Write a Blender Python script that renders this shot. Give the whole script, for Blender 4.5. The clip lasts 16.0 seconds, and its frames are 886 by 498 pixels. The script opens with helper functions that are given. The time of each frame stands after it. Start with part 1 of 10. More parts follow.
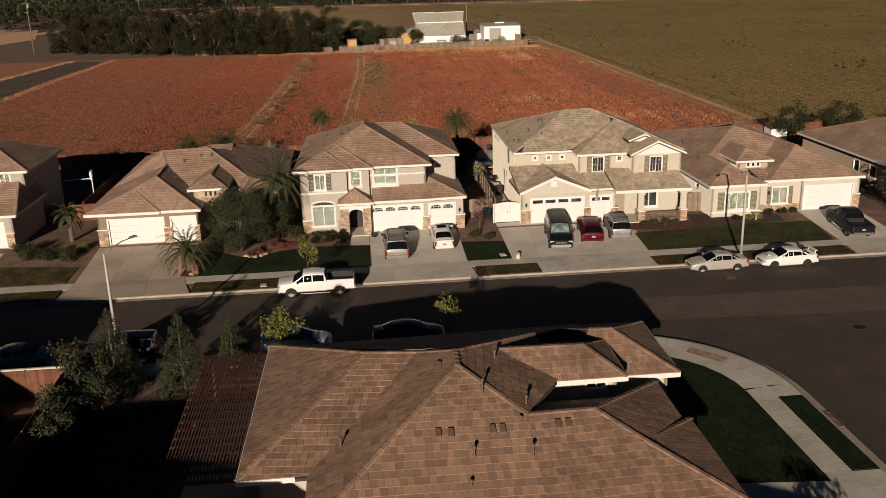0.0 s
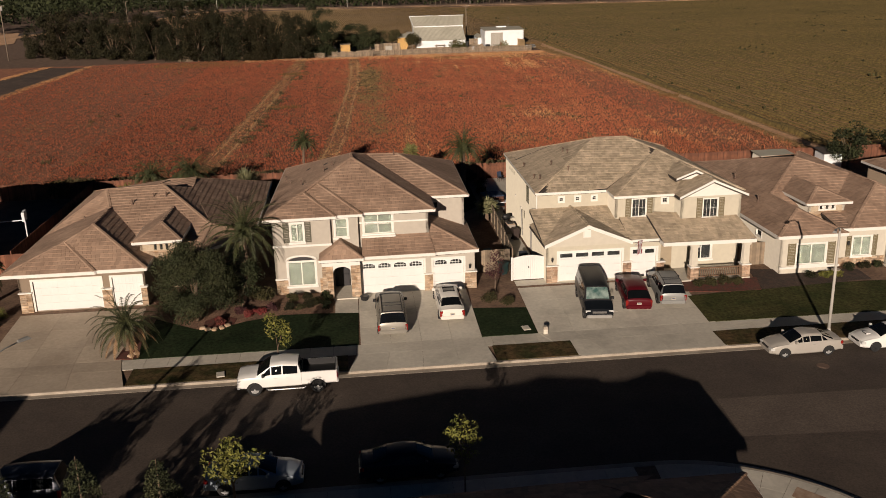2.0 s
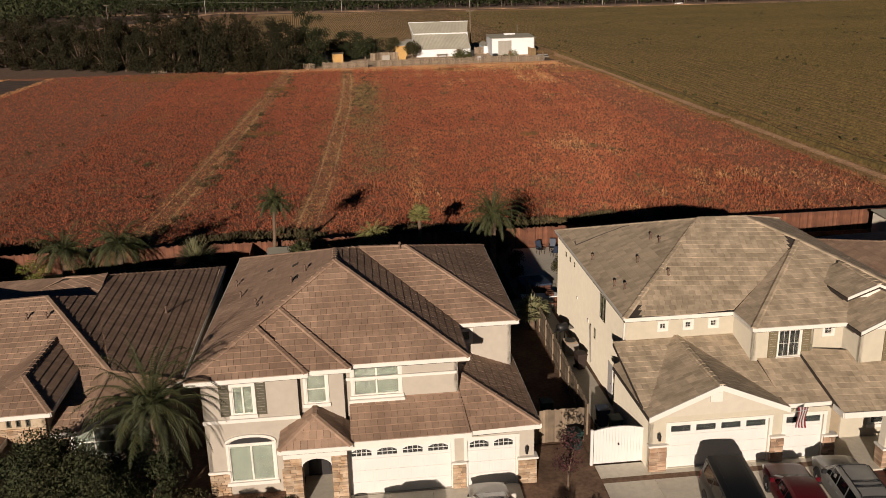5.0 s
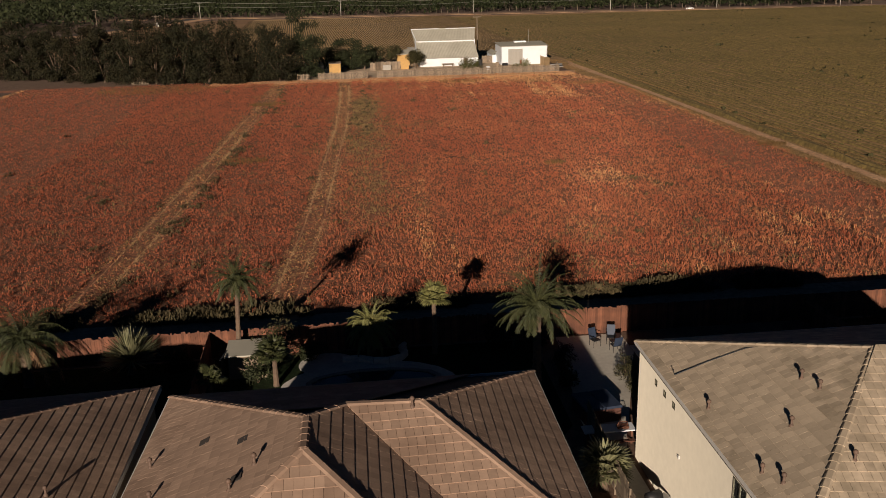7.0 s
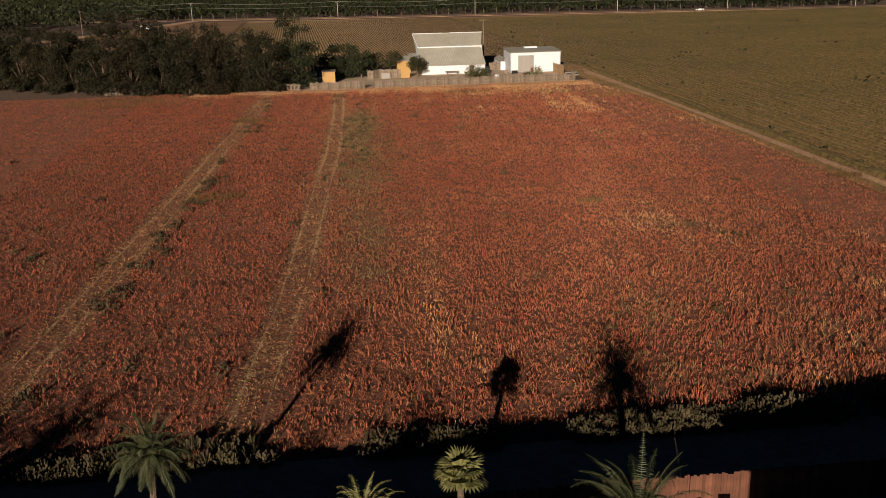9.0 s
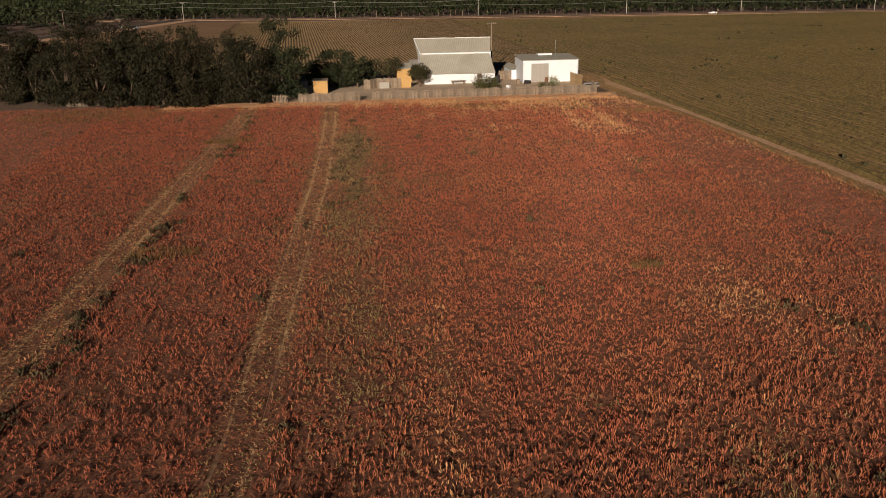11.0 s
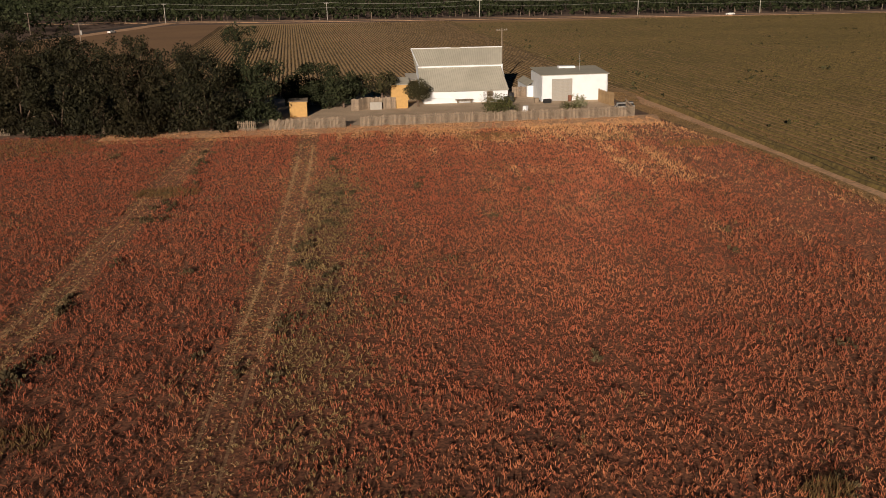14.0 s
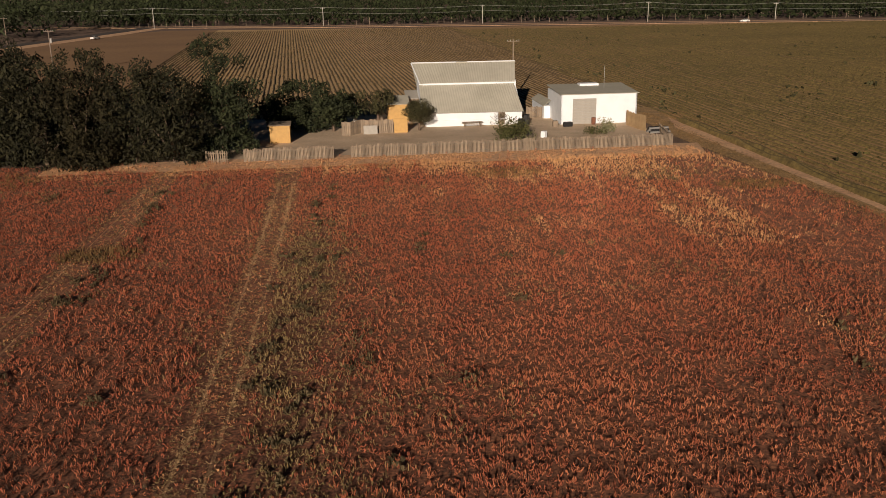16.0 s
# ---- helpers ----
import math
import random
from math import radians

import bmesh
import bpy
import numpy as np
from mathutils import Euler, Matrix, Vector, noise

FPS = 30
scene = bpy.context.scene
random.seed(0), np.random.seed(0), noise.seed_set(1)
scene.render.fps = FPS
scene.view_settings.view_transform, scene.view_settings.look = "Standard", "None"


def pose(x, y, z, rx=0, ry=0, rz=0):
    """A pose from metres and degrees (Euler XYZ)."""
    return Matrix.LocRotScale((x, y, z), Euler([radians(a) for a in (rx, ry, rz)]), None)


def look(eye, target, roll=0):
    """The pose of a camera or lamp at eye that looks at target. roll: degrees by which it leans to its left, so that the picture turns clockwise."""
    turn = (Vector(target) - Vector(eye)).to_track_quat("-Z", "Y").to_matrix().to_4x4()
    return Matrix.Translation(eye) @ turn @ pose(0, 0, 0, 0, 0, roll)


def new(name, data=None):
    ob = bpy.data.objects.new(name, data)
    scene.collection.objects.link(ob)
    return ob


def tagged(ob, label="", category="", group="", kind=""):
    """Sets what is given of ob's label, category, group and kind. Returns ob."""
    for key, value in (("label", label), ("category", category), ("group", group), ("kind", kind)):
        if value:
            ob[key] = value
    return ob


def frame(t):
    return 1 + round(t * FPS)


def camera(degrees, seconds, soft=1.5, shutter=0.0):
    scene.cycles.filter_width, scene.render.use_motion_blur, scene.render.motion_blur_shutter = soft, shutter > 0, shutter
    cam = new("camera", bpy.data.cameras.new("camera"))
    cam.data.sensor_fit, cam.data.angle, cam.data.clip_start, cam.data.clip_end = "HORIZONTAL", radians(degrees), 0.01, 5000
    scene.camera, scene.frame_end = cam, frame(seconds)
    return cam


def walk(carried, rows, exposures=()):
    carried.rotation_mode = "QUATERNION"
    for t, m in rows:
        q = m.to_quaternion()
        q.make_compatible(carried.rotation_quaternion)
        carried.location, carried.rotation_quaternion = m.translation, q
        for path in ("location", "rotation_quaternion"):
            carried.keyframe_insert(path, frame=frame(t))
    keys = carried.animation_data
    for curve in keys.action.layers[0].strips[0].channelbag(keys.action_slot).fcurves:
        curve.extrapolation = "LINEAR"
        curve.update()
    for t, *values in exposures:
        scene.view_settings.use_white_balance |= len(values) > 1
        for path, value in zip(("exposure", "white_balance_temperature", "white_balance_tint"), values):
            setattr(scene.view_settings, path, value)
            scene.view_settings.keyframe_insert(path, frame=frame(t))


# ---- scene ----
cam = camera(53.0, 16.0, soft=0.7)
PATH = [
    (0, (-0.035, 0.123, 23.752), (0.093, 2.025, 23.146), -1.6),
    (0.5, (0.079, 4.131, 23.669), (0.21, 6.033, 23.064), -1.6),
    (1, (0.224, 8.206, 23.601), (0.356, 10.108, 22.998), -1.5),
    (1.5, (0.314, 12.419, 23.562), (0.449, 14.322, 22.959), -1.5),
    (2, (0.414, 16.623, 23.554), (0.551, 18.525, 22.951), -1.5),
    (2.5, (0.489, 20.888, 23.534), (0.627, 22.79, 22.933), -1.5),
    (3, (0.535, 25.231, 23.529), (0.674, 27.134, 22.927), -1.4),
    (3.5, (0.568, 29.665, 23.524), (0.709, 31.567, 22.923), -1.4),
    (4, (0.545, 34.164, 23.536), (0.688, 36.067, 22.936), -1.3),
    (4.2, (0.526, 36.002, 23.52), (0.671, 37.905, 22.92), -1.3),
    (6.3, (0.685, 56.406, 22.9), (0.832, 58.31, 22.308), -1.5),
    (6.5, (0.733, 58.345, 22.879), (0.88, 60.25, 22.288), -1.4),
    (7, (0.841, 63.192, 22.835), (0.988, 65.098, 22.246), -1.4),
    (7.5, (0.926, 68.066, 22.855), (1.073, 69.971, 22.265), -1.3),
    (8, (1.016, 73.101, 22.859), (1.164, 75.007, 22.27), -1.3),
    (8.5, (1.096, 78.238, 22.814), (1.245, 80.143, 22.225), -1.4),
    (9, (1.243, 83.391, 22.774), (1.393, 85.297, 22.185), -1.4),
    (9.2, (1.313, 85.507, 22.755), (1.463, 87.412, 22.166), -1.3),
    (11.3, (2.039, 108.682, 22.394), (2.193, 110.588, 21.806), -1.0),
    (11.5, (2.118, 110.856, 22.388), (2.273, 112.761, 21.799), -1.1),
    (12, (2.384, 116.245, 22.393), (2.541, 118.15, 21.803), -1.0),
    (12.5, (2.711, 121.699, 22.334), (2.868, 123.604, 21.746), -1.0),
    (13, (3.072, 127.131, 22.273), (3.229, 129.036, 21.686), -1.0),
    (13.5, (3.391, 132.557, 22.25), (3.549, 134.462, 21.662), -1.1),
    (14, (3.679, 138.06, 22.218), (3.838, 139.965, 21.629), -1.1),
    (14.5, (3.961, 143.541, 22.167), (4.121, 145.446, 21.579), -1.1),
    (15, (4.192, 149.037, 22.169), (4.354, 150.942, 21.58), -1.0),
    (15.5, (4.495, 154.504, 22.211), (4.657, 156.408, 21.621), -0.9),
    (16, (4.746, 159.888, 22.24), (4.908, 161.795, 21.659), -0.9),
]
walk(cam, [(t, look(eye, target, roll)) for t, eye, target, roll in PATH])

# ---- world, sun, exposure ----
SUN_AZ, SUN_EL = 14.5, 13.6          # light travels towards +y, leaning to +x
world = bpy.data.worlds.new("world")
scene.world = world
world.use_nodes = True
_bg = world.node_tree.nodes["Background"]
_sky = world.node_tree.nodes.new("ShaderNodeTexSky")
_sky.sky_type, _sky.sun_disc = "NISHITA", False
_sky.sun_elevation, _sky.sun_rotation = radians(SUN_EL), radians(180 + SUN_AZ)
world.node_tree.links.new(_sky.outputs[0], _bg.inputs[0])
_sky.air_density, _sky.dust_density, _sky.ozone_density = 1.0, 0.0, 7.0
_bg.inputs[1].default_value = 0.008
_way = Vector((math.sin(radians(SUN_AZ)) * math.cos(radians(SUN_EL)), math.cos(radians(SUN_AZ)) * math.cos(radians(SUN_EL)), -math.sin(radians(SUN_EL))))
sun = new("sun", bpy.data.lights.new("sun", "SUN"))
sun.data.energy, sun.data.angle, sun.data.color = 5.0, radians(0.53), (1.0, 0.83, 0.685)
sun.matrix_world = look(-_way * 200, (0, 0, 0))
scene.view_settings.exposure = 0.0


# ---- materials ----
def mat(name, a, b=None, rough=0.8, scale=3.0, bump=0.0, bump_scale=30.0, metal=0.0, vary=0.0, island=False, fine=None, coat=0.0, spec=0.5, coords="OBJECT", detail=6.0, stains=0.0, amp=0.28):
    """Two base colours mixed by noise, a finer grain over them, bump, and a piece by piece change of brightness."""
    m = bpy.data.materials.new(name)
    m.use_nodes = True
    nt = m.node_tree
    n, link = nt.nodes, nt.links.new
    p = n["Principled BSDF"]
    p.inputs["Roughness"].default_value = rough
    p.inputs["Diffuse Roughness"].default_value = 1.0 if name.startswith(("stucco", "weed", "field")) else 0.0
    p.inputs["Metallic"].default_value = metal
    p.inputs["Coat Weight"].default_value = coat
    p.inputs["Specular IOR Level"].default_value = spec
    b = b or tuple(c * 0.8 for c in a)
    tc = n.new("ShaderNodeTexCoord")
    if coords == "WORLD":
        geo = n.new("ShaderNodeNewGeometry")
        vec = geo.outputs["Position"]
    else:
        vec = tc.outputs["Object"]
    nz = n.new("ShaderNodeTexNoise")
    nz.inputs["Scale"].default_value, nz.inputs["Detail"].default_value = scale, detail
    link(vec, nz.inputs["Vector"])
    ramp = n.new("ShaderNodeMapRange")
    ramp.inputs["From Min"].default_value, ramp.inputs["From Max"].default_value = 0.35, 0.65
    link(nz.outputs["Fac"], ramp.inputs["Value"])
    mix = n.new("ShaderNodeMix")
    mix.data_type = "RGBA"
    mix.inputs["A"].default_value, mix.inputs["B"].default_value = (*a, 1), (*b, 1)
    link(ramp.outputs[0], mix.inputs["Factor"])
    col = mix.outputs["Result"]
    if fine:
        nf = n.new("ShaderNodeTexNoise")
        nf.inputs["Scale"].default_value, nf.inputs["Detail"].default_value = fine, 3
        link(vec, nf.inputs["Vector"])
        mr = n.new("ShaderNodeMapRange")
        mr.inputs["From Min"].default_value, mr.inputs["From Max"].default_value = 0.3, 0.7
        mr.inputs["To Min"].default_value, mr.inputs["To Max"].default_value = 1 - amp, 1 + amp
        link(nf.outputs["Fac"], mr.inputs["Value"])
        mul = n.new("ShaderNodeVectorMath")
        mul.operation = "SCALE"
        link(col, mul.inputs[0])
        link(mr.outputs[0], mul.inputs["Scale"])
        col = mul.outputs[0]
    if stains:
        ns = n.new("ShaderNodeTexNoise")
        ns.inputs["Scale"].default_value, ns.inputs["Detail"].default_value = scale * 0.35, 8
        ns.inputs["Roughness"].default_value = 0.7
        link(vec, ns.inputs["Vector"])
        mr = n.new("ShaderNodeMapRange")
        mr.inputs["From Min"].default_value, mr.inputs["From Max"].default_value = 0.5, 0.68
        mr.inputs["To Min"].default_value, mr.inputs["To Max"].default_value = 1.0, 1.0 - stains
        link(ns.outputs["Fac"], mr.inputs["Value"])
        mul = n.new("ShaderNodeVectorMath")
        mul.operation = "SCALE"
        link(col, mul.inputs[0])
        link(mr.outputs[0], mul.inputs["Scale"])
        col = mul.outputs[0]
    if vary:
        if island:
            src = n.new("ShaderNodeNewGeometry").outputs["Random Per Island"]
        else:
            src = n.new("ShaderNodeObjectInfo").outputs["Random"]
        mr = n.new("ShaderNodeMapRange")
        mr.inputs["To Min"].default_value, mr.inputs["To Max"].default_value = 1 - vary, 1 + vary
        link(src, mr.inputs["Value"])
        mul = n.new("ShaderNodeVectorMath")
        mul.operation = "SCALE"
        link(col, mul.inputs[0])
        link(mr.outputs[0], mul.inputs["Scale"])
        col = mul.outputs[0]
    link(col, p.inputs["Base Color"])
    if bump:
        nb = n.new("ShaderNodeTexNoise")
        nb.inputs["Scale"].default_value, nb.inputs["Detail"].default_value = bump_scale, 4
        link(vec, nb.inputs["Vector"])
        bp = n.new("ShaderNodeBump")
        bp.inputs["Strength"].default_value, bp.inputs["Distance"].default_value = bump, 0.02
        link(nb.outputs["Fac"], bp.inputs["Height"])
        link(bp.outputs[0], p.inputs["Normal"])
    return m


def glass_mat(name, tint=(0.8, 0.85, 0.85)):
    m = bpy.data.materials.new(name)
    m.use_nodes = True
    p = m.node_tree.nodes["Principled BSDF"]
    p.inputs["Base Color"].default_value = (*tint, 1)
    p.inputs["Transmission Weight"].default_value = 1.0
    p.inputs["Roughness"].default_value = 0.02
    p.inputs["IOR"].default_value = 1.45
    return m


M = {}
M["asphalt"] = mat("asphalt", (0.061, 0.044, 0.034), (0.083, 0.062, 0.047), 0.9, 0.35, 0.4, 60, fine=9, coords="WORLD", stains=0.25)
M["asphalt_patch"] = mat("asphalt_patch", (0.098, 0.074, 0.058), (0.118, 0.09, 0.07), 0.9, 0.5, 0.4, 60, fine=9, coords="WORLD")
M["concrete"] = mat("concrete", (0.541, 0.498, 0.419), (0.615, 0.572, 0.482), 0.85, 0.35, 0.03, 40, fine=4, vary=0.06, coords="WORLD", stains=0.32, amp=0.07)
M["concrete_brown"] = mat("brown_concrete", (0.40, 0.325, 0.245), (0.47, 0.39, 0.30), 0.85, 0.35, 0.03, 40, fine=4, vary=0.08, coords="WORLD", stains=0.25, amp=0.08)
M["kerb"] = mat("kerb_concrete", (0.32, 0.275, 0.22), (0.40, 0.345, 0.28), 0.85, 1.0, 0.03, 40, fine=8, coords="WORLD", amp=0.1)
M["soil"] = mat("soil", (0.13, 0.078, 0.05), (0.20, 0.125, 0.08), 0.95, 0.8, 0.6, 12, fine=5, coords="WORLD")
M["lawn"] = mat("lawn", (0.013, 0.023, 0.009), (0.021, 0.031, 0.013), 0.9, 0.6, 0.9, 14, fine=5, coords="WORLD", stains=0.4, amp=0.5, spec=0.1)
M["lawn_dry"] = mat("lawn_dry", (0.032, 0.040, 0.013), (0.062, 0.058, 0.022), 0.9, 0.5, 0.9, 14, fine=5, coords="WORLD", stains=0.35, amp=0.45, spec=0.1)
M["strip"] = mat("strip_lawn", (0.035, 0.038, 0.013), (0.105, 0.068, 0.034), 0.9, 0.9, 0.9, 14, fine=5, coords="WORLD", amp=0.45, spec=0.1)
M["mulch"] = mat("red_mulch", (0.12, 0.030, 0.020), (0.07, 0.035, 0.022), 0.95, 3, 0.8, 25, fine=9, coords="WORLD")
# Dark mulch, its colour also holding the cream house's cast shadow.
M["mulch_shade"] = mat("shade_mulch", (0.035, 0.024, 0.018), (0.06, 0.035, 0.025), 0.95, 2, 0.8, 25, fine=9, coords="WORLD")
M["bark"] = mat("bark", (0.17, 0.115, 0.075), (0.10, 0.07, 0.05), 0.9, 4, 0.8, 18)
M["stucco_tan"] = mat("stucco_tan", (0.48, 0.44, 0.38), (0.51, 0.467, 0.402), 0.9, 0.4, 0.02, 60, fine=3, amp=0.04)
M["stucco_cream"] = mat("stucco_cream", (0.513, 0.477, 0.389), (0.541, 0.501, 0.406), 0.9, 0.4, 0.02, 60, fine=3, amp=0.04)
M["stucco_pale"] = mat("stucco_pale", (0.54, 0.505, 0.43), (0.57, 0.53, 0.45), 0.9, 0.4, 0.02, 60, fine=3, amp=0.04)
M["stucco_brown"] = mat("stucco_brown", (0.28, 0.215, 0.155), (0.31, 0.24, 0.175), 0.9, 0.4, 0.02, 60, fine=3, amp=0.04)
M["trim"] = mat("trim_white", (0.71, 0.685, 0.63), (0.75, 0.725, 0.67), 0.7, 2, 0.02, 40)
M["door_white"] = mat("garage_white", (0.69, 0.685, 0.665), (0.72, 0.715, 0.695), 0.6, 1, 0.02, 30)
M["door_dark"] = mat("entry_dark", (0.03, 0.028, 0.03), None, 0.5, 2)
M["door_tan"] = mat("entry_tan", (0.36, 0.29, 0.20), (0.32, 0.26, 0.18), 0.6, 2)
M["rail_brown"] = mat("rail_brown", (0.17, 0.10, 0.06), (0.12, 0.075, 0.045), 0.8, 3, 0.2, 20)
M["shutter"] = mat("shutter_green", (0.085, 0.082, 0.055), (0.11, 0.10, 0.07), 0.7, 3)
M["shutter_tan"] = mat("shutter_tan", (0.15, 0.125, 0.07), (0.18, 0.148, 0.085), 0.7, 3)
M["glass"] = glass_mat("glass")
M["blind"] = mat("blind", (0.105, 0.115, 0.09), (0.14, 0.148, 0.118), 0.8, 2)
M["dark_room"] = mat("dark_room", (0.012, 0.012, 0.011), None, 0.9, 2)
M["stone"] = mat("ledge_stone", (0.34, 0.22, 0.13), (0.46, 0.36, 0.26), 0.9, 2.5, 0.6, 30, vary=0.35, island=True)
M["stone_one"] = mat("ledge_stone_single", (0.34, 0.22, 0.13), (0.46, 0.36, 0.26), 0.9, 2.5, 0.6, 30, vary=0.35)
M["stone_pale"] = mat("pale_ledge_stone", (0.50, 0.41, 0.30), (0.42, 0.33, 0.23), 0.9, 6, 0.6, 20)
M["brick_veneer"] = mat("brick_veneer", (0.30, 0.19, 0.125), (0.42, 0.31, 0.22), 0.9, 2.5, 0.6, 30, vary=0.42, island=True)
M["brick_veneer_one"] = mat("brick_veneer_single", (0.30, 0.19, 0.125), (0.42, 0.31, 0.22), 0.9, 2.5, 0.6, 30, vary=0.42)
M["tile_brown"] = mat("roof_tile_brown", (0.420, 0.288, 0.205), (0.310, 0.206, 0.144), 0.85, 0.5, 0.08, 40, vary=0.14, island=True, fine=4, amp=0.10, stains=0.15)
M["tile_one"] = mat("roof_tile_single", (0.420, 0.288, 0.205), (0.310, 0.206, 0.144), 0.85, 0.5, 0.08, 40, vary=0.14, fine=4, amp=0.10, stains=0.15)
M["tile_grey"] = mat("roof_tile_grey", (0.566, 0.457, 0.331), (0.410, 0.332, 0.234), 0.85, 1.1, 0.08, 40, vary=0.17, island=True, fine=4, amp=0.10, stains=0.12)
M["tile_grey_one"] = mat("roof_tile_grey_single", (0.566, 0.457, 0.331), (0.410, 0.332, 0.234), 0.85, 1.1, 0.08, 40, vary=0.17, fine=4, amp=0.10, stains=0.12)
M["tile_umber"] = mat("roof_tile_umber", (0.31, 0.195, 0.128), (0.235, 0.146, 0.096), 0.85, 0.5, 0.1, 30, vary=0.24, island=True, fine=5, amp=0.14, stains=0.2)
M["tile_umber_one"] = mat("roof_tile_umber_single", (0.31, 0.195, 0.128), (0.235, 0.146, 0.096), 0.85, 0.5, 0.1, 30, vary=0.24, fine=5, amp=0.14, stains=0.2)
M["vent"] = mat("vent_pipe_brown", (0.16, 0.10, 0.07), (0.12, 0.08, 0.06), 0.7, 5)
M["deck"] = mat("roof_underlay", (0.06, 0.048, 0.04), None, 0.95, 2)
M["wood_red"] = mat("redwood", (0.19, 0.075, 0.04), (0.11, 0.045, 0.026), 0.85, 1.2, 0.5, 30, vary=0.38, island=True)
M["wood_dark"] = mat("dark_redwood", (0.13, 0.055, 0.038), (0.10, 0.045, 0.032), 0.85, 2, 0.4, 30, vary=0.15, island=True)
M["wood_grey"] = mat("weathered_wood", (0.25, 0.19, 0.13), (0.18, 0.14, 0.10), 0.9, 2, 0.4, 30, vary=0.35, island=True)
M["wood_ply"] = mat("plywood", (0.52, 0.32, 0.11), (0.46, 0.28, 0.10), 0.8, 2, 0.2, 30)
M["metal_grey"] = mat("galvanised", (0.40, 0.39, 0.37), (0.46, 0.45, 0.42), 0.5, 2, 0.05, 20, metal=0.6)
M["pole"] = mat("lamp_pole", (0.42, 0.40, 0.36), (0.5, 0.47, 0.42), 0.55, 2)
M["pole_wood"] = mat("utility_pole", (0.16, 0.12, 0.09), (0.22, 0.17, 0.13), 0.9, 2)
M["black"] = mat("black_plastic", (0.02, 0.02, 0.021), None, 0.5, 4)
M["tyre"] = mat("tyre_rubber", (0.018, 0.018, 0.018), None, 0.85, 6)
M["rim"] = mat("wheel_rim", (0.55, 0.55, 0.55), None, 0.35, 6, metal=0.5)
M["barn_roof"] = mat("barn_metal_roof", (0.454, 0.430, 0.352), (0.410, 0.388, 0.314), 0.7, 0.25, 0.0, 6, metal=0.0, fine=0.8, stains=0.12, amp=0.06)
M["barn_white"] = mat("barn_white", (0.70, 0.73, 0.75), (0.76, 0.79, 0.81), 0.8, 0.8, 0.2, 20)


# ---- mesh helpers ----
UA = 1.5
UM = Matrix.Translation((0, 68, 0)) @ Matrix.Rotation(radians(UA), 4, "Z") @ Matrix.Translation((0, -68, 0))   # the street's axes


def mesh_from(name, verts, faces, material, smooth=False):
    me = bpy.data.meshes.new(name)
    me.from_pydata([tuple(v) for v in verts], [], faces)
    me.update()
    if material:
        me.materials.append(material)
    if smooth:
        me.shade_smooth()
    return me


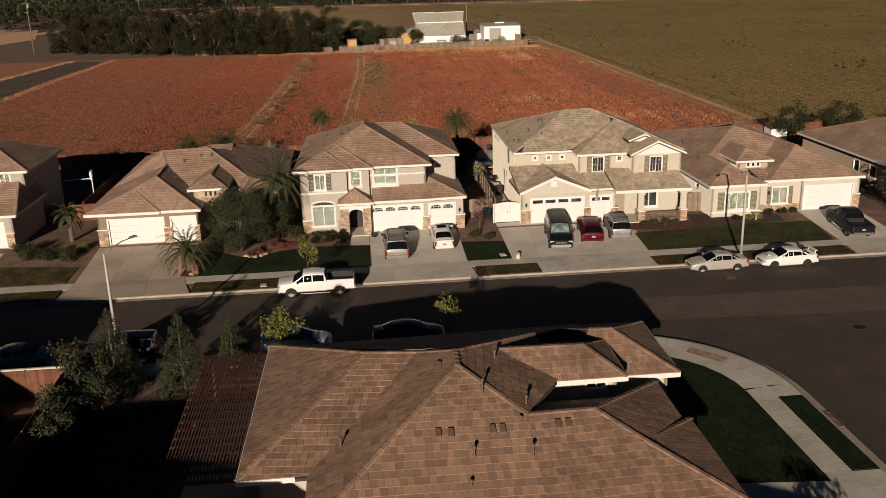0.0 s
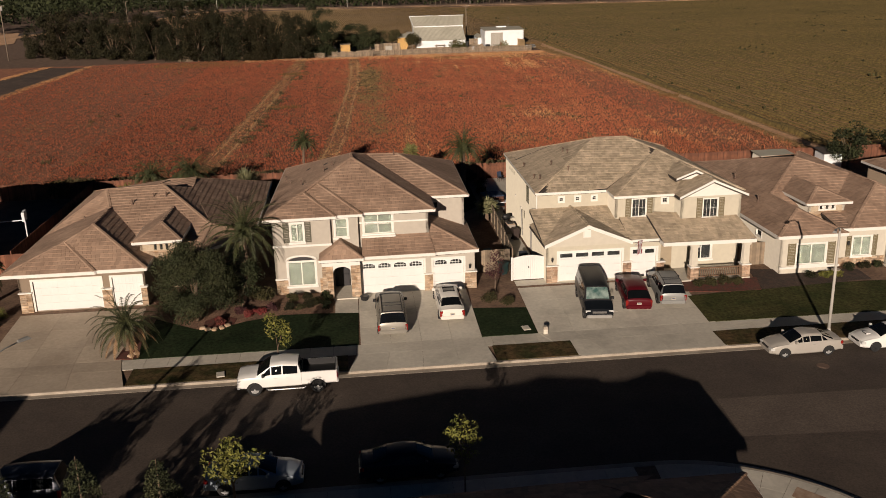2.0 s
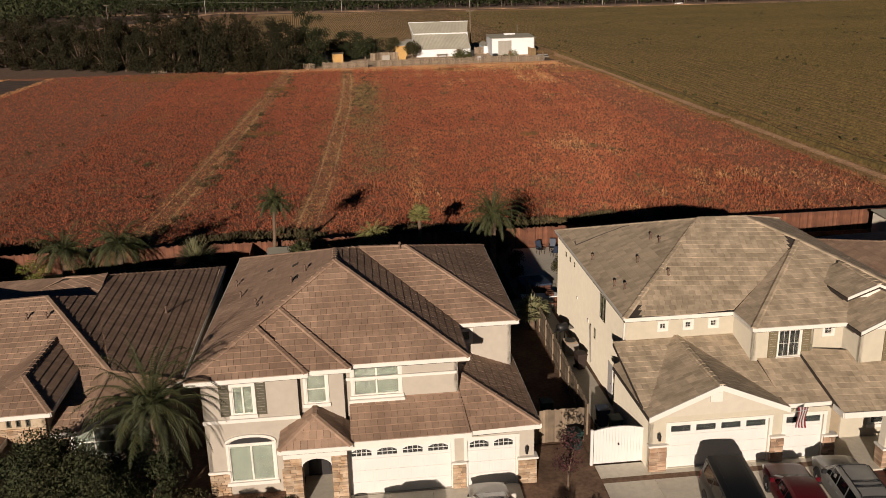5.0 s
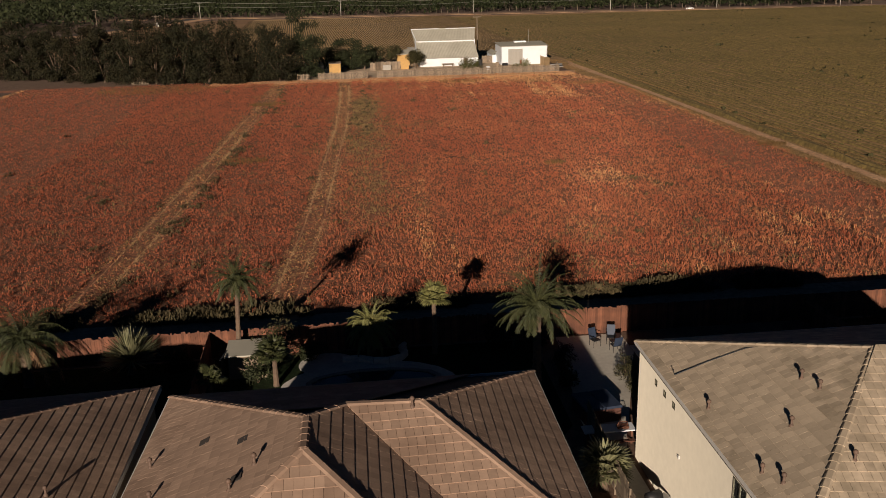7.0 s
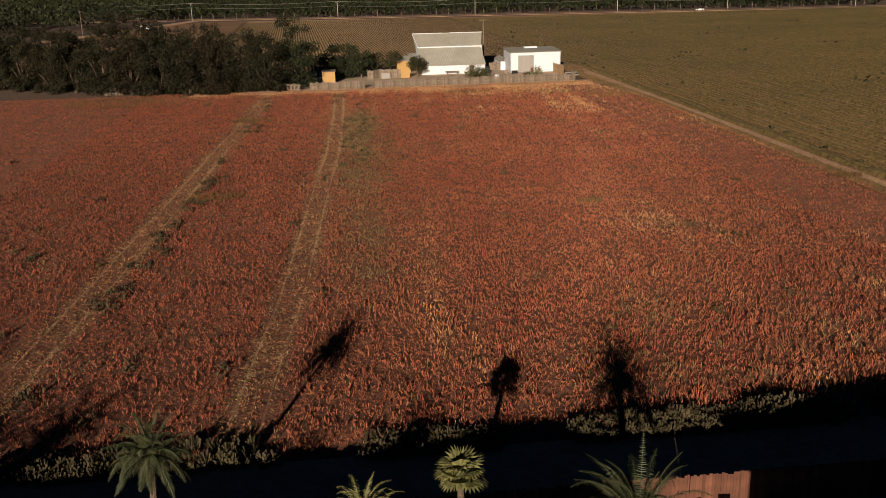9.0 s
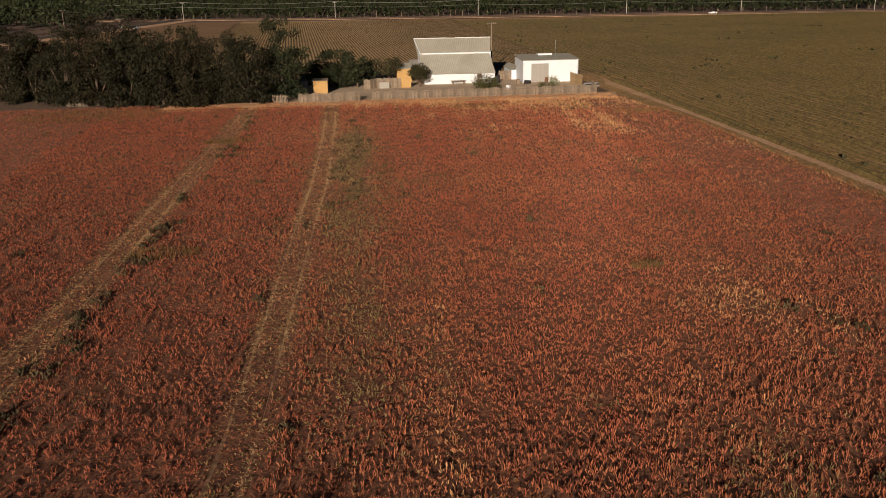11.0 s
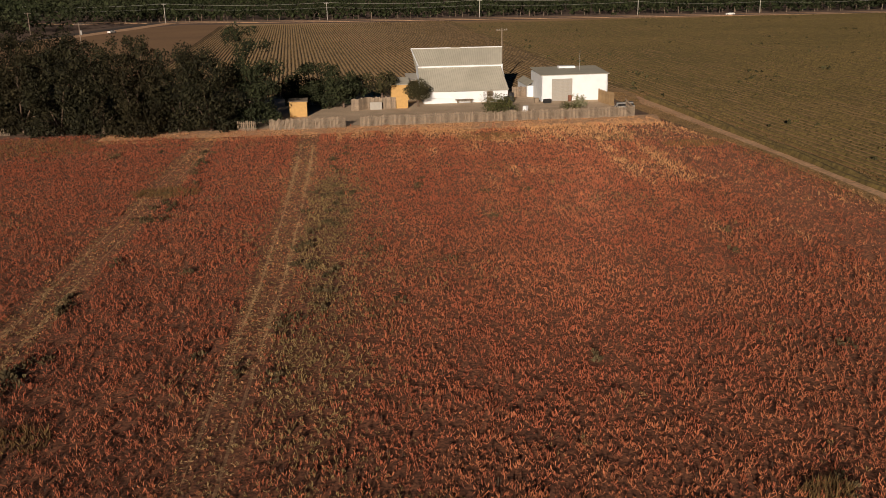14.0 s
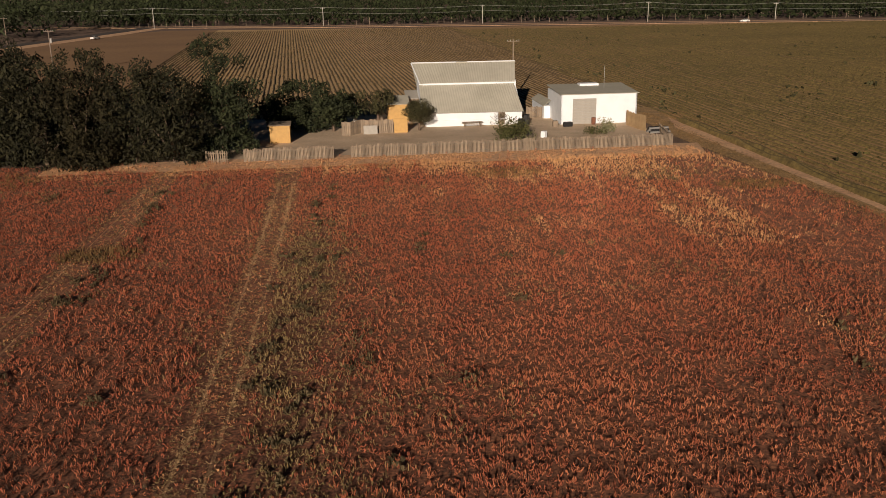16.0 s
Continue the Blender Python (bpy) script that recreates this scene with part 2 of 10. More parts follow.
class Geo:
    """Collects vertices and faces, and becomes one mesh."""

    def __init__(self):
        self.v, self.f = [], []

    def add(self, verts, faces):
        o = len(self.v)
        self.v += [tuple(p) for p in verts]
        self.f += [tuple(i + o for i in q) for q in faces]
        return self

    def box(self, x0, x1, y0, y1, z0, z1):
        return self.add([(x0, y0, z0), (x1, y0, z0), (x1, y1, z0), (x0, y1, z0), (x0, y0, z1), (x1, y0, z1), (x1, y1, z1), (x0, y1, z1)],
                        [(3, 2, 1, 0), (4, 5, 6, 7), (0, 1, 5, 4), (1, 2, 6, 5), (2, 3, 7, 6), (3, 0, 4, 7)])

    def bevel_box(self, x0, x1, y0, y1, z0, z1, b=0.02):
        """A box with its upper and side edges chamfered."""
        vs, rings = [], [(z0, b), (z1 - b, b), (z1, 2 * b)]
        for z, ins in ((z0, 0), (z1 - b, 0), (z1, b)):
            vs += [(x0 + ins + b, y0 + ins, z), (x1 - ins - b, y0 + ins, z), (x1 - ins, y0 + ins + b, z), (x1 - ins, y1 - ins - b, z),
                   (x1 - ins - b, y1 - ins, z), (x0 + ins + b, y1 - ins, z), (x0 + ins, y1 - ins - b, z), (x0 + ins, y0 + ins + b, z)]
        fs = [tuple(range(7, -1, -1)), tuple(range(16, 24))]
        for r in (0, 8):
            fs += [(r + i, r + (i + 1) % 8, r + 8 + (i + 1) % 8, r + 8 + i) for i in range(8)]
        return self.add(vs, fs)

    def tube(self, points, radii, n=8, cap=True):
        """A tube along points."""
        pts = [Vector(p) for p in points]
        base = len(self.v)
        for i, p in enumerate(pts):
            d = (pts[min(i + 1, len(pts) - 1)] - pts[max(i - 1, 0)]).normalized()
            a = d.cross(Vector((0, 0, 1)) if abs(d.z) < 0.95 else Vector((1, 0, 0))).normalized()
            c = d.cross(a)
            for k in range(n):
                w = 2 * math.pi * k / n
                self.v.append(tuple(p + (a * math.cos(w) + c * math.sin(w)) * radii[i]))
        for i in range(len(pts) - 1):
            for k in range(n):
                q = base + i * n
                self.f.append((q + k, q + (k + 1) % n, q + n + (k + 1) % n, q + n + k))
        if cap:
            self.f.append(tuple(base + k for k in range(n - 1, -1, -1)))
            self.f.append(tuple(base + (len(pts) - 1) * n + k for k in range(n)))
        return self

    def disc(self, c, axis, r, h, n=16):
        c, axis = Vector(c), Vector(axis).normalized()
        return self.tube([c - axis * h / 2, c + axis * h / 2], [r, r], n)

    def prism(self, poly, z0, z1):
        """An upright prism over a plan outline; z0 and z1 may be functions of (x, y)."""
        n = len(poly)
        lo = [(x, y, z0(x, y) if callable(z0) else z0) for x, y in poly]
        hi = [(x, y, z1(x, y) if callable(z1) else z1) for x, y in poly]
        return self.add(lo + hi, [tuple(range(n - 1, -1, -1)), tuple(range(n, 2 * n))] + [(i, (i + 1) % n, n + (i + 1) % n, n + i) for i in range(n)])

    def moved(self, m):
        self.v = [tuple(m @ Vector(p)) for p in self.v]
        return self

    def mesh(self, name, material, smooth=False):
        return mesh_from(name, self.v, self.f, material, smooth)


def thing(name, m, label, category, group="", kind=""):
    ob = new(name)
    ob.empty_display_size = 0.3
    ob.matrix_world = m
    return tagged(ob, label, category, group, kind)


def part(name, geo, material, parent, label="", smooth=False):
    ob = new(name, geo.mesh(name, material, smooth) if isinstance(geo, Geo) else geo)
    ob.parent = parent
    if label:
        tagged(ob, label)
    return ob


def solid(name, geo, material, label, category, m=None, group="", kind="", smooth=False):
    """A thing of one mesh."""
    ob = new(name, geo.mesh(name, material, smooth))
    ob.matrix_world = m if m is not None else Matrix.Identity(4)
    return tagged(ob, label, category, group, kind)


def place(x, y, z, rz=0.0):
    """A pose in the street's axes."""
    return UM @ pose(x, y, z, 0, 0, rz)


def lot_z(y):
    """Height of the ground across the street: road, walk, rising lots, level back yards."""
    pts = [(-1e4, -0.12), (67.3, -0.12), (71.1, -0.08), (79.0, 0.45), (1e4, 0.45)]
    for (a, za), (b, zb) in zip(pts, pts[1:]):
        if y <= b:
            return za + (zb - za) * (y - a) / (b - a)
    return 0.45


def sheet(name, poly, lift, thick, material, label, category, steps=(67.3, 71.1, 79.0), kind="structure"):
    """A laid surface that follows the lots, cut where the ground bends."""
    g = Geo()
    ys = [-1e4] + list(steps) + [1e4]
    for a, b in zip(ys, ys[1:]):
        q = clip(clip(poly, (0, 1, -a)), (0, -1, b))
        if len(q) > 2:
            g.prism(q, lambda x, y: lot_z(y) + lift - thick, lambda x, y: lot_z(y) + lift)
    return solid(name, g, material, label, category, UM, kind=kind)


def clip(poly, plane):
    """The part of a convex plan outline where a*x + b*y + c >= 0."""
    a, b, c = plane
    out = []
    for p, q in zip(poly, poly[1:] + poly[:1]):
        dp, dq = a * p[0] + b * p[1] + c, a * q[0] + b * q[1] + c
        if dp >= 0:
            out.append(p)
        if (dp > 0) != (dq > 0) and abs(dp - dq) > 1e-9:
            t = dp / (dp - dq)
            out.append((p[0] + (q[0] - p[0]) * t, p[1] + (q[1] - p[1]) * t))
    return out


# ---- ground, road, walks ----
def build_ground():
    xs = [-2500, -400, -120, -60, 0, 60, 120, 400, 2500]
    prof = [(-1500, -0.55), (53, -0.55), (60, -0.55), (66, -0.55), (70, -0.5), (79, 0.2), (114.5, 0.2), (116.5, 0.12), (122, 0.02), (140, -0.02), (276, -0.02), (300, -0.02), (640, -0.03), (3500, -0.05)]
    g = Geo()
    g.v = [(x, y, z) for y, z in prof for x in xs]
    n = len(xs)
    g.f = [(j * n + i, j * n + i + 1, (j + 1) * n + i + 1, (j + 1) * n + i) for j in range(len(prof) - 1) for i in range(n - 1)]
    solid("ground", g, M["soil"], "bare brown dirt ground reaching to the horizon", "ground", UM, kind="structure")


build_ground()


def arc(cx, cy, r, a0, a1, n):
    return [(cx + r * math.cos(radians(a0 + (a1 - a0) * i / n)), cy + r * math.sin(radians(a0 + (a1 - a0) * i / n))) for i in range(n + 1)]


def build_road():
    g = Geo()
    g.add([(-160, 54.3, -0.3), (160, 54.3, -0.3), (160, 60.6, -0.24), (160, 67.1, -0.3), (-160, 67.1, -0.3), (-160, 60.6, -0.24)], [(0, 1, 2, 5), (5, 2, 3, 4)])
    # the side street that leaves it, with rounded corners
    side = [(23.0, -60), (34.5, -60), (34.5, 44)] + arc(44.5, 44.3, 10, 180, 90, 8) + arc(13.0, 44.3, 10, 90, 0, 8)
    g.add([(x, y, -0.302) for x, y in side], [tuple(range(len(side)))])
    solid("road", g, M["asphalt"], "dark worn asphalt road with a side street", "road", UM, kind="structure")
    p = Geo()
    p.add([(x, y, -0.3 + (y - 54.3) / 6.3 * 0.06 + 0.005) for x, y in ((18.5, 56.3), (37.0, 55.2), (37.6, 60.1), (18.8, 60.5))], [(0, 1, 2, 3)])
    solid("road_patch", p, M["asphalt_patch"], "newer brown rectangle of relaid asphalt", "road", UM, kind="structure")


build_road()


def ribbon(line, off0, off1, z0, z1, close=False):
    """A strip between two offsets to the left of a plan line."""
    g = Geo()
    n = len(line)
    L, Rr = [], []
    for i, p in enumerate(line):
        a, b = Vector(line[max(i - 1, 0)]), Vector(line[min(i + 1, n - 1)])
        d = (b - a).normalized()
        nrm = Vector((-d.y, d.x))
        L.append(Vector(p) + nrm * off0)
        Rr.append(Vector(p) + nrm * off1)
    for i in range(n - 1):
        g.prism([tuple(L[i]), tuple(L[i + 1]), tuple(Rr[i + 1]), tuple(Rr[i])][::(1 if off1 > off0 else -1)], z0, z1)
    return g


CORNER = [(-160, 54.2), (-60, 54.2), (13.0, 54.2)] + arc(13.0, 44.4, 9.8, 90, 0, 14)[1:] + [(22.8, 30.0), (22.8, -60)]
solid("kerb_near", ribbon(CORNER, 0.0, -0.16, -0.45, -0.13), M["kerb"], "pale concrete kerb round the corner lot", "kerb", UM, kind="structure")
solid("gutter_near", ribbon(CORNER, 0.0, 0.45, -0.45, -0.285), M["kerb"], "pale concrete gutter along the road edge", "gutter", UM, kind="structure")
FAR = [(160, 67.15), (-160, 67.15)]
solid("kerb_far", ribbon(FAR, 0.0, -0.16, -0.45, -0.125), M["kerb"], "pale concrete kerb along the lots", "kerb", UM, kind="structure")
solid("gutter_far", ribbon(FAR, 0.0, 0.45, -0.45, -0.285), M["kerb"], "pale concrete gutter along the lots", "gutter", UM, kind="structure")
_ly = [67.3, 69.6, 71.1, 79.0, 115.2]
_lot = Geo().add([(x, y, lot_z(y) - (0.16 if y < 69 else 0.03)) for y in _ly for x in (-160, 160)] + [(x, 115.2, -0.6) for x in (-160, 160)], [(0, 1, 3, 2), (2, 3, 5, 4), (4, 5, 7, 6), (6, 7, 9, 8), (8, 9, 11, 10)])
solid("lot_far", _lot, M["soil"], "brown bare soil of the house lots", "ground", UM, kind="structure")
NEAR_LOT = [(-160, -60), (22.6, -60), (22.6, 44.4)] + arc(13.0, 44.4, 9.6, 0, 90, 10) + [(-160, 54.0)]
solid("lot_near", Geo().prism(NEAR_LOT, -0.6, -0.16), M["soil"], "dark soil of the corner lot", "ground", UM, kind="structure")


def walk_slabs(name, segs, material, label, parent_label):
    """A walk of single concrete slabs with open joints."""
    root = thing(name, UM, parent_label, "pavement", kind="structure")
    for poly, z in segs:
        part("slab", Geo().prism(poly, (lambda x, y: z(x, y) - 0.1), z), material, root)
    return root


def slabs_along(line, off0, off1, step, z):
    """Slabs of equal length along a plan line."""
    pts, acc = [Vector(line[0])], 0.0
    out = []
    dense = []
    for a, b in zip(line, line[1:]):
        a, b = Vector(a), Vector(b)
        k = max(1, int((b - a).length / 0.1))
        dense += [a + (b - a) * i / k for i in range(k)]
    dense.append(Vector(line[-1]))
    cuts, acc = [dense[0]], 0.0
    for a, b in zip(dense, dense[1:]):
        acc += (b - a).length
        if acc >= step:
            cuts.append(b)
            acc = 0.0
    for i in range(len(cuts) - 1):
        a, b = cuts[i], cuts[i + 1]
        d = (b - a).normalized()
        d0 = (cuts[i] - cuts[i - 1]).normalized() if i else d
        d1 = (cuts[i + 2] - b).normalized() if i + 2 < len(cuts) else d
        na = (d + d0).normalized()
        nb = (d + d1).normalized()
        pa, pb = Vector((-na.y, na.x)), Vector((-nb.y, nb.x))
        s = d * 0.008
        out.append(([tuple(a + s + pa * off0), tuple(b - s + pb * off0), tuple(b - s + pb * off1), tuple(a + s + pa * off1)][::(1 if off1 > off0 else -1)], z))
    return out


corner = arc(13.0, 44.4, 9.8, 90, 0, 14)
near_walks = [([(-40, 54.2), (13.0, 54.2)], -0.17, -1.75), (corner, -0.17, -1.6), (corner, -1.61, -3.05), ([(21.2, 45.02), (21.2, 20.0)], 0.0, -1.45), ([(22.63, 45.2), (22.63, 43.6)], 0.0, -1.42), ([(22.63, 35.85), (22.63, 20.0)], 0.0, -1.42)]
walk_slabs("pavement_near", [q for line, o0, o1 in near_walks for q in slabs_along(line, o0, o1, 1.3 if line is corner else 1.5, lambda x, y: -0.125)], M["concrete"], "", "pale concrete pavement curving round the corner")
walk_slabs("pavement_far", slabs_along([(90, 69.6), (-90, 69.6)], 0.0, -1.5, 1.5, lambda x, y: lot_z(y) + 0.0), M["concrete"], "", "pale concrete pavement in front of the houses")


def driveway(name, front, back, y0, y1, nx, rows, label, material=None):
    """A drive of poured panels: front and back give its sides at the road and at the house."""
    root = thing(name, UM, label, "driveway", kind="structure")
    material = material or M["concrete"]
    (a0, a1), (b0, b1) = front, back
    cuts = [y0] + rows + [y1]
    for ya, yb in zip(cuts, cuts[1:]):
        for i in range(nx):
            def xx(u, y):
                t = max(0.0, min(1.0, (y - y0) / 3.6))
                lo, hi = a0 + (b0 - a0) * t, a1 + (b1 - a1) * t
                return lo + (hi - lo) * u
            j = 0.006
            poly = [(xx(i / nx, ya) + j, ya + j), (xx((i + 1) / nx, ya) - j, ya + j), (xx((i + 1) / nx, yb) - j, yb - j), (xx(i / nx, yb) + j, yb - j)]
            part("slab", Geo().prism(poly, lambda x, y: lot_z(y) - 0.08, lambda x, y: lot_z(y) + 0.02 - 0.02 * max(0.0, (68.6 - y) / 1.5)), material, root)
    return root


driveway("driveway_1", (-25.9, -15.6), (-25.4, -16.6), 67.2, 79.0, 3, [69.6, 71.1, 73.5, 76.2], "wide brownish concrete driveway with joints", M["concrete_brown"])
driveway("driveway_2", (-2.0, 7.3), (-1.2, 6.9), 67.2, 79.3, 4, [69.6, 71.1, 73.6, 76.3], "pale concrete driveway with tyre marks")
driveway("driveway_3", (12.7, 22.4), (10.75, 23.1), 67.2, 80.2, 5, [69.6, 71.1, 73.6, 76.3], "broad pale concrete driveway holding three vehicles")
driveway("driveway_4", (39.4, 46.6), (39.9, 45.6), 67.2, 79.0, 3, [69.6, 71.1, 73.6, 76.3], "pale concrete driveway with a dark pickup")
driveway("driveway_5", (-40.0, -33.0), (-39.8, -33.6), 67.2, 79.0, 3, [69.6, 71.1, 73.6, 76.3], "shaded concrete driveway")


LAWNS = []


def lawn_sheet(name, poly, material, label, lift=0.035):
    sheet(name, poly, lift, 0.08, material, label, "lawn")
    LAWNS.append((name, poly, lift))


lawn_sheet("lawn_1", [(-15.9, 71.12), (-1.35, 71.12), (-1.25, 76.0), (-4.1, 76.3), (-6.8, 76.4), (-9.2, 75.7), (-10.6, 75.0), (-12.4, 74.9), (-15.5, 77.0)], M["lawn"], "dark green mown lawn before the tan house")
lawn_sheet("lawn_2", [(6.95, 71.12), (10.7, 71.12), (10.7, 75.2), (6.92, 75.6)], M["lawn"], "small dark green lawn between two driveways")
lawn_sheet("lawn_3", [(22.65, 71.12), (39.4, 71.12), (39.8, 76.0), (33.0, 76.2), (22.75, 75.4)], M["lawn_dry"], "green lawn before the cream houses")
lawn_sheet("lawn_4", [(-33.0, 71.2), (-26.2, 71.2), (-26.0, 74.5), (-32.8, 75.5)], M["strip"], "shaded patchy lawn with shrubs")
for i, (a, b) in enumerate([(-15.55, -2.05), (7.35, 12.55), (22.25, 39.35), (-32.95, -25.95), (-80, -40.05), (46.65, 90)]):
    lawn_sheet("verge_%d" % (i + 1), [(a, 67.33), (b, 67.33), (b, 69.58), (a, 69.58)], M["strip"], "patchy grass verge between kerb and pavement", 0.02)
lawn_sheet("lawn_5", [(13.4, 20.0), (19.74, 20.0), (19.74, 44.4)] + arc(13.0, 44.4, 6.74, 0, 90, 8) + [(13.0, 47.0)], M["lawn"], "dark green corner lawn beside the roof", 0.03)
lawn_sheet("lawn_6", [(-60, 20.0), (-12.0, 20.0), (-12.0, 48.0), (-60, 48.0)], M["lawn"], "dark shaded lawn behind the fence", 0.03)
lawn_sheet("verge_near", [(21.22, 35.9), (22.6, 35.9), (22.6, 43.66), (21.22, 43.66)], M["lawn"], "dark green grass patch by the kerb", 0.03)


# ---- houses ----
def roof_poly(g_tiles, singles, poly, tile_w, course, thick, rng, pick=None):
    """Lays courses of flat tiles over a convex roof face (first edge: the eave). Whole tiles inside pick go to singles."""
    P = [Vector(p) for p in poly]
    # best plane
    c = sum(P, Vector()) / len(P)
    nrm = Vector()
    for a, b in zip(P, P[1:] + P[:1]):
        nrm += (a - c).cross(b - c)
    nrm.normalize()
    if nrm.z < 0:
        nrm = -nrm
    down = Vector((nrm.x, nrm.y, 0))
    if down.length < 1e-4:
        return
    v_ax = (Vector((0, 0, 1)) - nrm * nrm.z).normalized()       # up the slope
    u_ax = v_ax.cross(nrm).normalized()
    flat = [((p - c).dot(u_ax), (p - c).dot(v_ax)) for p in P]
    # orientation
    area = sum(a[0] * b[1] - a[1] * b[0] for a, b in zip(flat, flat[1:] + flat[:1]))
    if area < 0:
        flat = flat[::-1]
    planes = []
    for a, b in zip(flat, flat[1:] + flat[:1]):
        ex, ey = b[0] - a[0], b[1] - a[1]
        ln = math.hypot(ex, ey) or 1
        planes.append((-ey / ln, ex / ln, (ey * a[0] - ex * a[1]) / ln))
    u0, u1 = min(p[0] for p in flat), max(p[0] for p in flat)
    v0, v1 = min(p[1] for p in flat), max(p[1] for p in flat)
    rows = int((v1 - v0) / course) + 1
    for r in range(rows):
        va, vb = v0 + r * course, v0 + (r + 1) * course
        shift = rng.random() * tile_w
        k = int((u1 - u0) / tile_w) + 2
        for i in range(k):
            ua = u0 - shift + i * tile_w
            cell = [(ua + 0.005, va), (ua + tile_w - 0.005, va), (ua + tile_w - 0.005, vb + 0.03), (ua + 0.005, vb + 0.03)]
            q = cell
            for pl in planes:
                q = clip(q, pl)
                if len(q) < 3:
                    break
            if len(q) < 3:
                continue
            whole = len(q) == 4 and all(abs(a[0] - b[0]) + abs(a[1] - b[1]) < 1e-6 for a, b in zip(q, cell))
            jit = rng.uniform(-0.0015, 0.002)
            mid = c + u_ax * (ua + tile_w / 2) + v_ax * va
            if whole and pick and len(singles) < 300 and pick(mid):
                m = Matrix((u_ax.to_4d(), v_ax.to_4d(), nrm.to_4d(), (0, 0, 0, 1))).transposed()
                m.translation = mid + nrm * jit
                m[3][0] = m[3][1] = m[3][2] = 0.0
                singles.append(m)
                continue
            hi = lambda v: thick * (1 - 0.85 * (v - va) / course) + jit
            top = [c + u_ax * u + v_ax * v + nrm * hi(v) for u, v in q]
            bot = [c + u_ax * u + v_ax * v - nrm * 0.02 for u, v in q]
            n = len(q)
            g_tiles.add(bot + top, [tuple(range(n, 2 * n))] + [(j, (j + 1) % n, n + (j + 1) % n, n + j) for j in range(n)])


def tile_mesh(name, tile_w, course, thick, material):
    w = tile_w / 2 - 0.003
    lo, hi = thick, thick * 0.12
    v = [(-w, 0, -0.02), (w, 0, -0.02), (w, course + 0.03, -0.02), (-w, course + 0.03, -0.02), (-w, 0, lo - 0.006), (w, 0, lo - 0.006), (w, 0.012, lo), (-w, 0.012, lo), (w, course + 0.03, hi), (-w, course + 0.03, hi)]
    f = [(0, 1, 5, 4), (4, 5, 6, 7), (7, 6, 8, 9), (1, 2, 8, 6, 5), (3, 0, 4, 7, 9), (2, 3, 9, 8)]
    return mesh_from(name, v, f, material)


TILE_W, COURSE, TILE_T = 0.30, 0.42, 0.026
TILE_THIN = 0.013
TILES = {k: tile_mesh("roof_tile", TILE_W, COURSE, TILE_THIN if "grey" in k else TILE_T, M[k]) for k in ("tile_one", "tile_grey_one", "tile_umber_one")}


def build_roof(root, polys, caps, tiles, single, pick=None, eave=0.24, name="roof", seed=1, fascia="trim"):
    """A tiled roof: deck with fascia, courses of tiles, ridge and hip caps. polys: faces; caps: lines."""
    rng = random.Random(seed)
    deck = Geo()
    for p in polys:
        n = len(p)
        deck.add([(x, y, z - 0.10) for x, y, z in p] + [(x, y, z - eave) for x, y, z in p],
                 [tuple(range(n)), tuple(range(2 * n - 1, n - 1, -1))] + [(i, (i + 1) % n, n + (i + 1) % n, n + i) for i in range(n)])
    r = part(name, deck, M["deck"], root, "tiled hip roof")
    g, singles = Geo(), []
    for p in polys:
        roof_poly(g, singles, p, TILE_W, COURSE, TILE_THIN if "grey" in tiles else TILE_T, rng, pick)
    field = part("tile_field", g, M[tiles], r)
    tagged(field, kind="stuff")
    for m in singles:
        ob = new("roof_tile", TILES[single])
        ob.parent = r
        ob.matrix_basis = m
    cap = Geo()
    for a, b in caps:
        a, b = Vector(a), Vector(b)
        d = b - a
        k = max(1, int(d.length / 0.42))
        side = d.cross(Vector((0, 0, 1))).normalized()
        for i in range(k):
            s, e = a + d * (i / k), a + d * ((i + 1.06) / k)
            h0, h1 = 0.055, 0.04
            w = 0.17
            up = Vector((0, 0, 1))
            cap.add([s - side * w + up * 0.0, s - side * w * 0.55 + up * h0, s + side * w * 0.55 + up * h0, s + side * w, e - side * w * .9 + up * -.02, e - side * w * 0.5 + up * h1, e + side * w * 0.5 + up * h1, e + side * w * .9 + up * -.02],
                    [(0, 1, 5, 4), (1, 2, 6, 5), (2, 3, 7, 6), (3, 2, 1, 0), (4, 5, 6, 7)])
    if caps:
        tagged(part("ridge_cap", cap, M[tiles], r), kind="stuff")
    return r


def fascia_line(root, pts, h=0.2, t=0.05, material="trim"):
    """Boards along the eave below the tiles."""
    g = Geo()
    for a, b in zip(pts, pts[1:]):
        a, b = Vector(a), Vector(b)
        d = (b - a).normalized()
        nrm = Vector((d.y, -d.x, 0)) * t
        dn = Vector((0, 0, -h))
        g.add([a, b, b + nrm, a + nrm, a + dn, b + dn, b + dn + nrm, a + dn + nrm], [(0, 1, 2, 3), (7, 6, 5, 4), (0, 4, 5, 1), (1, 5, 6, 2), (2, 6, 7, 3), (3, 7, 4, 0)])
    return part("fascia", g, M[material], root)


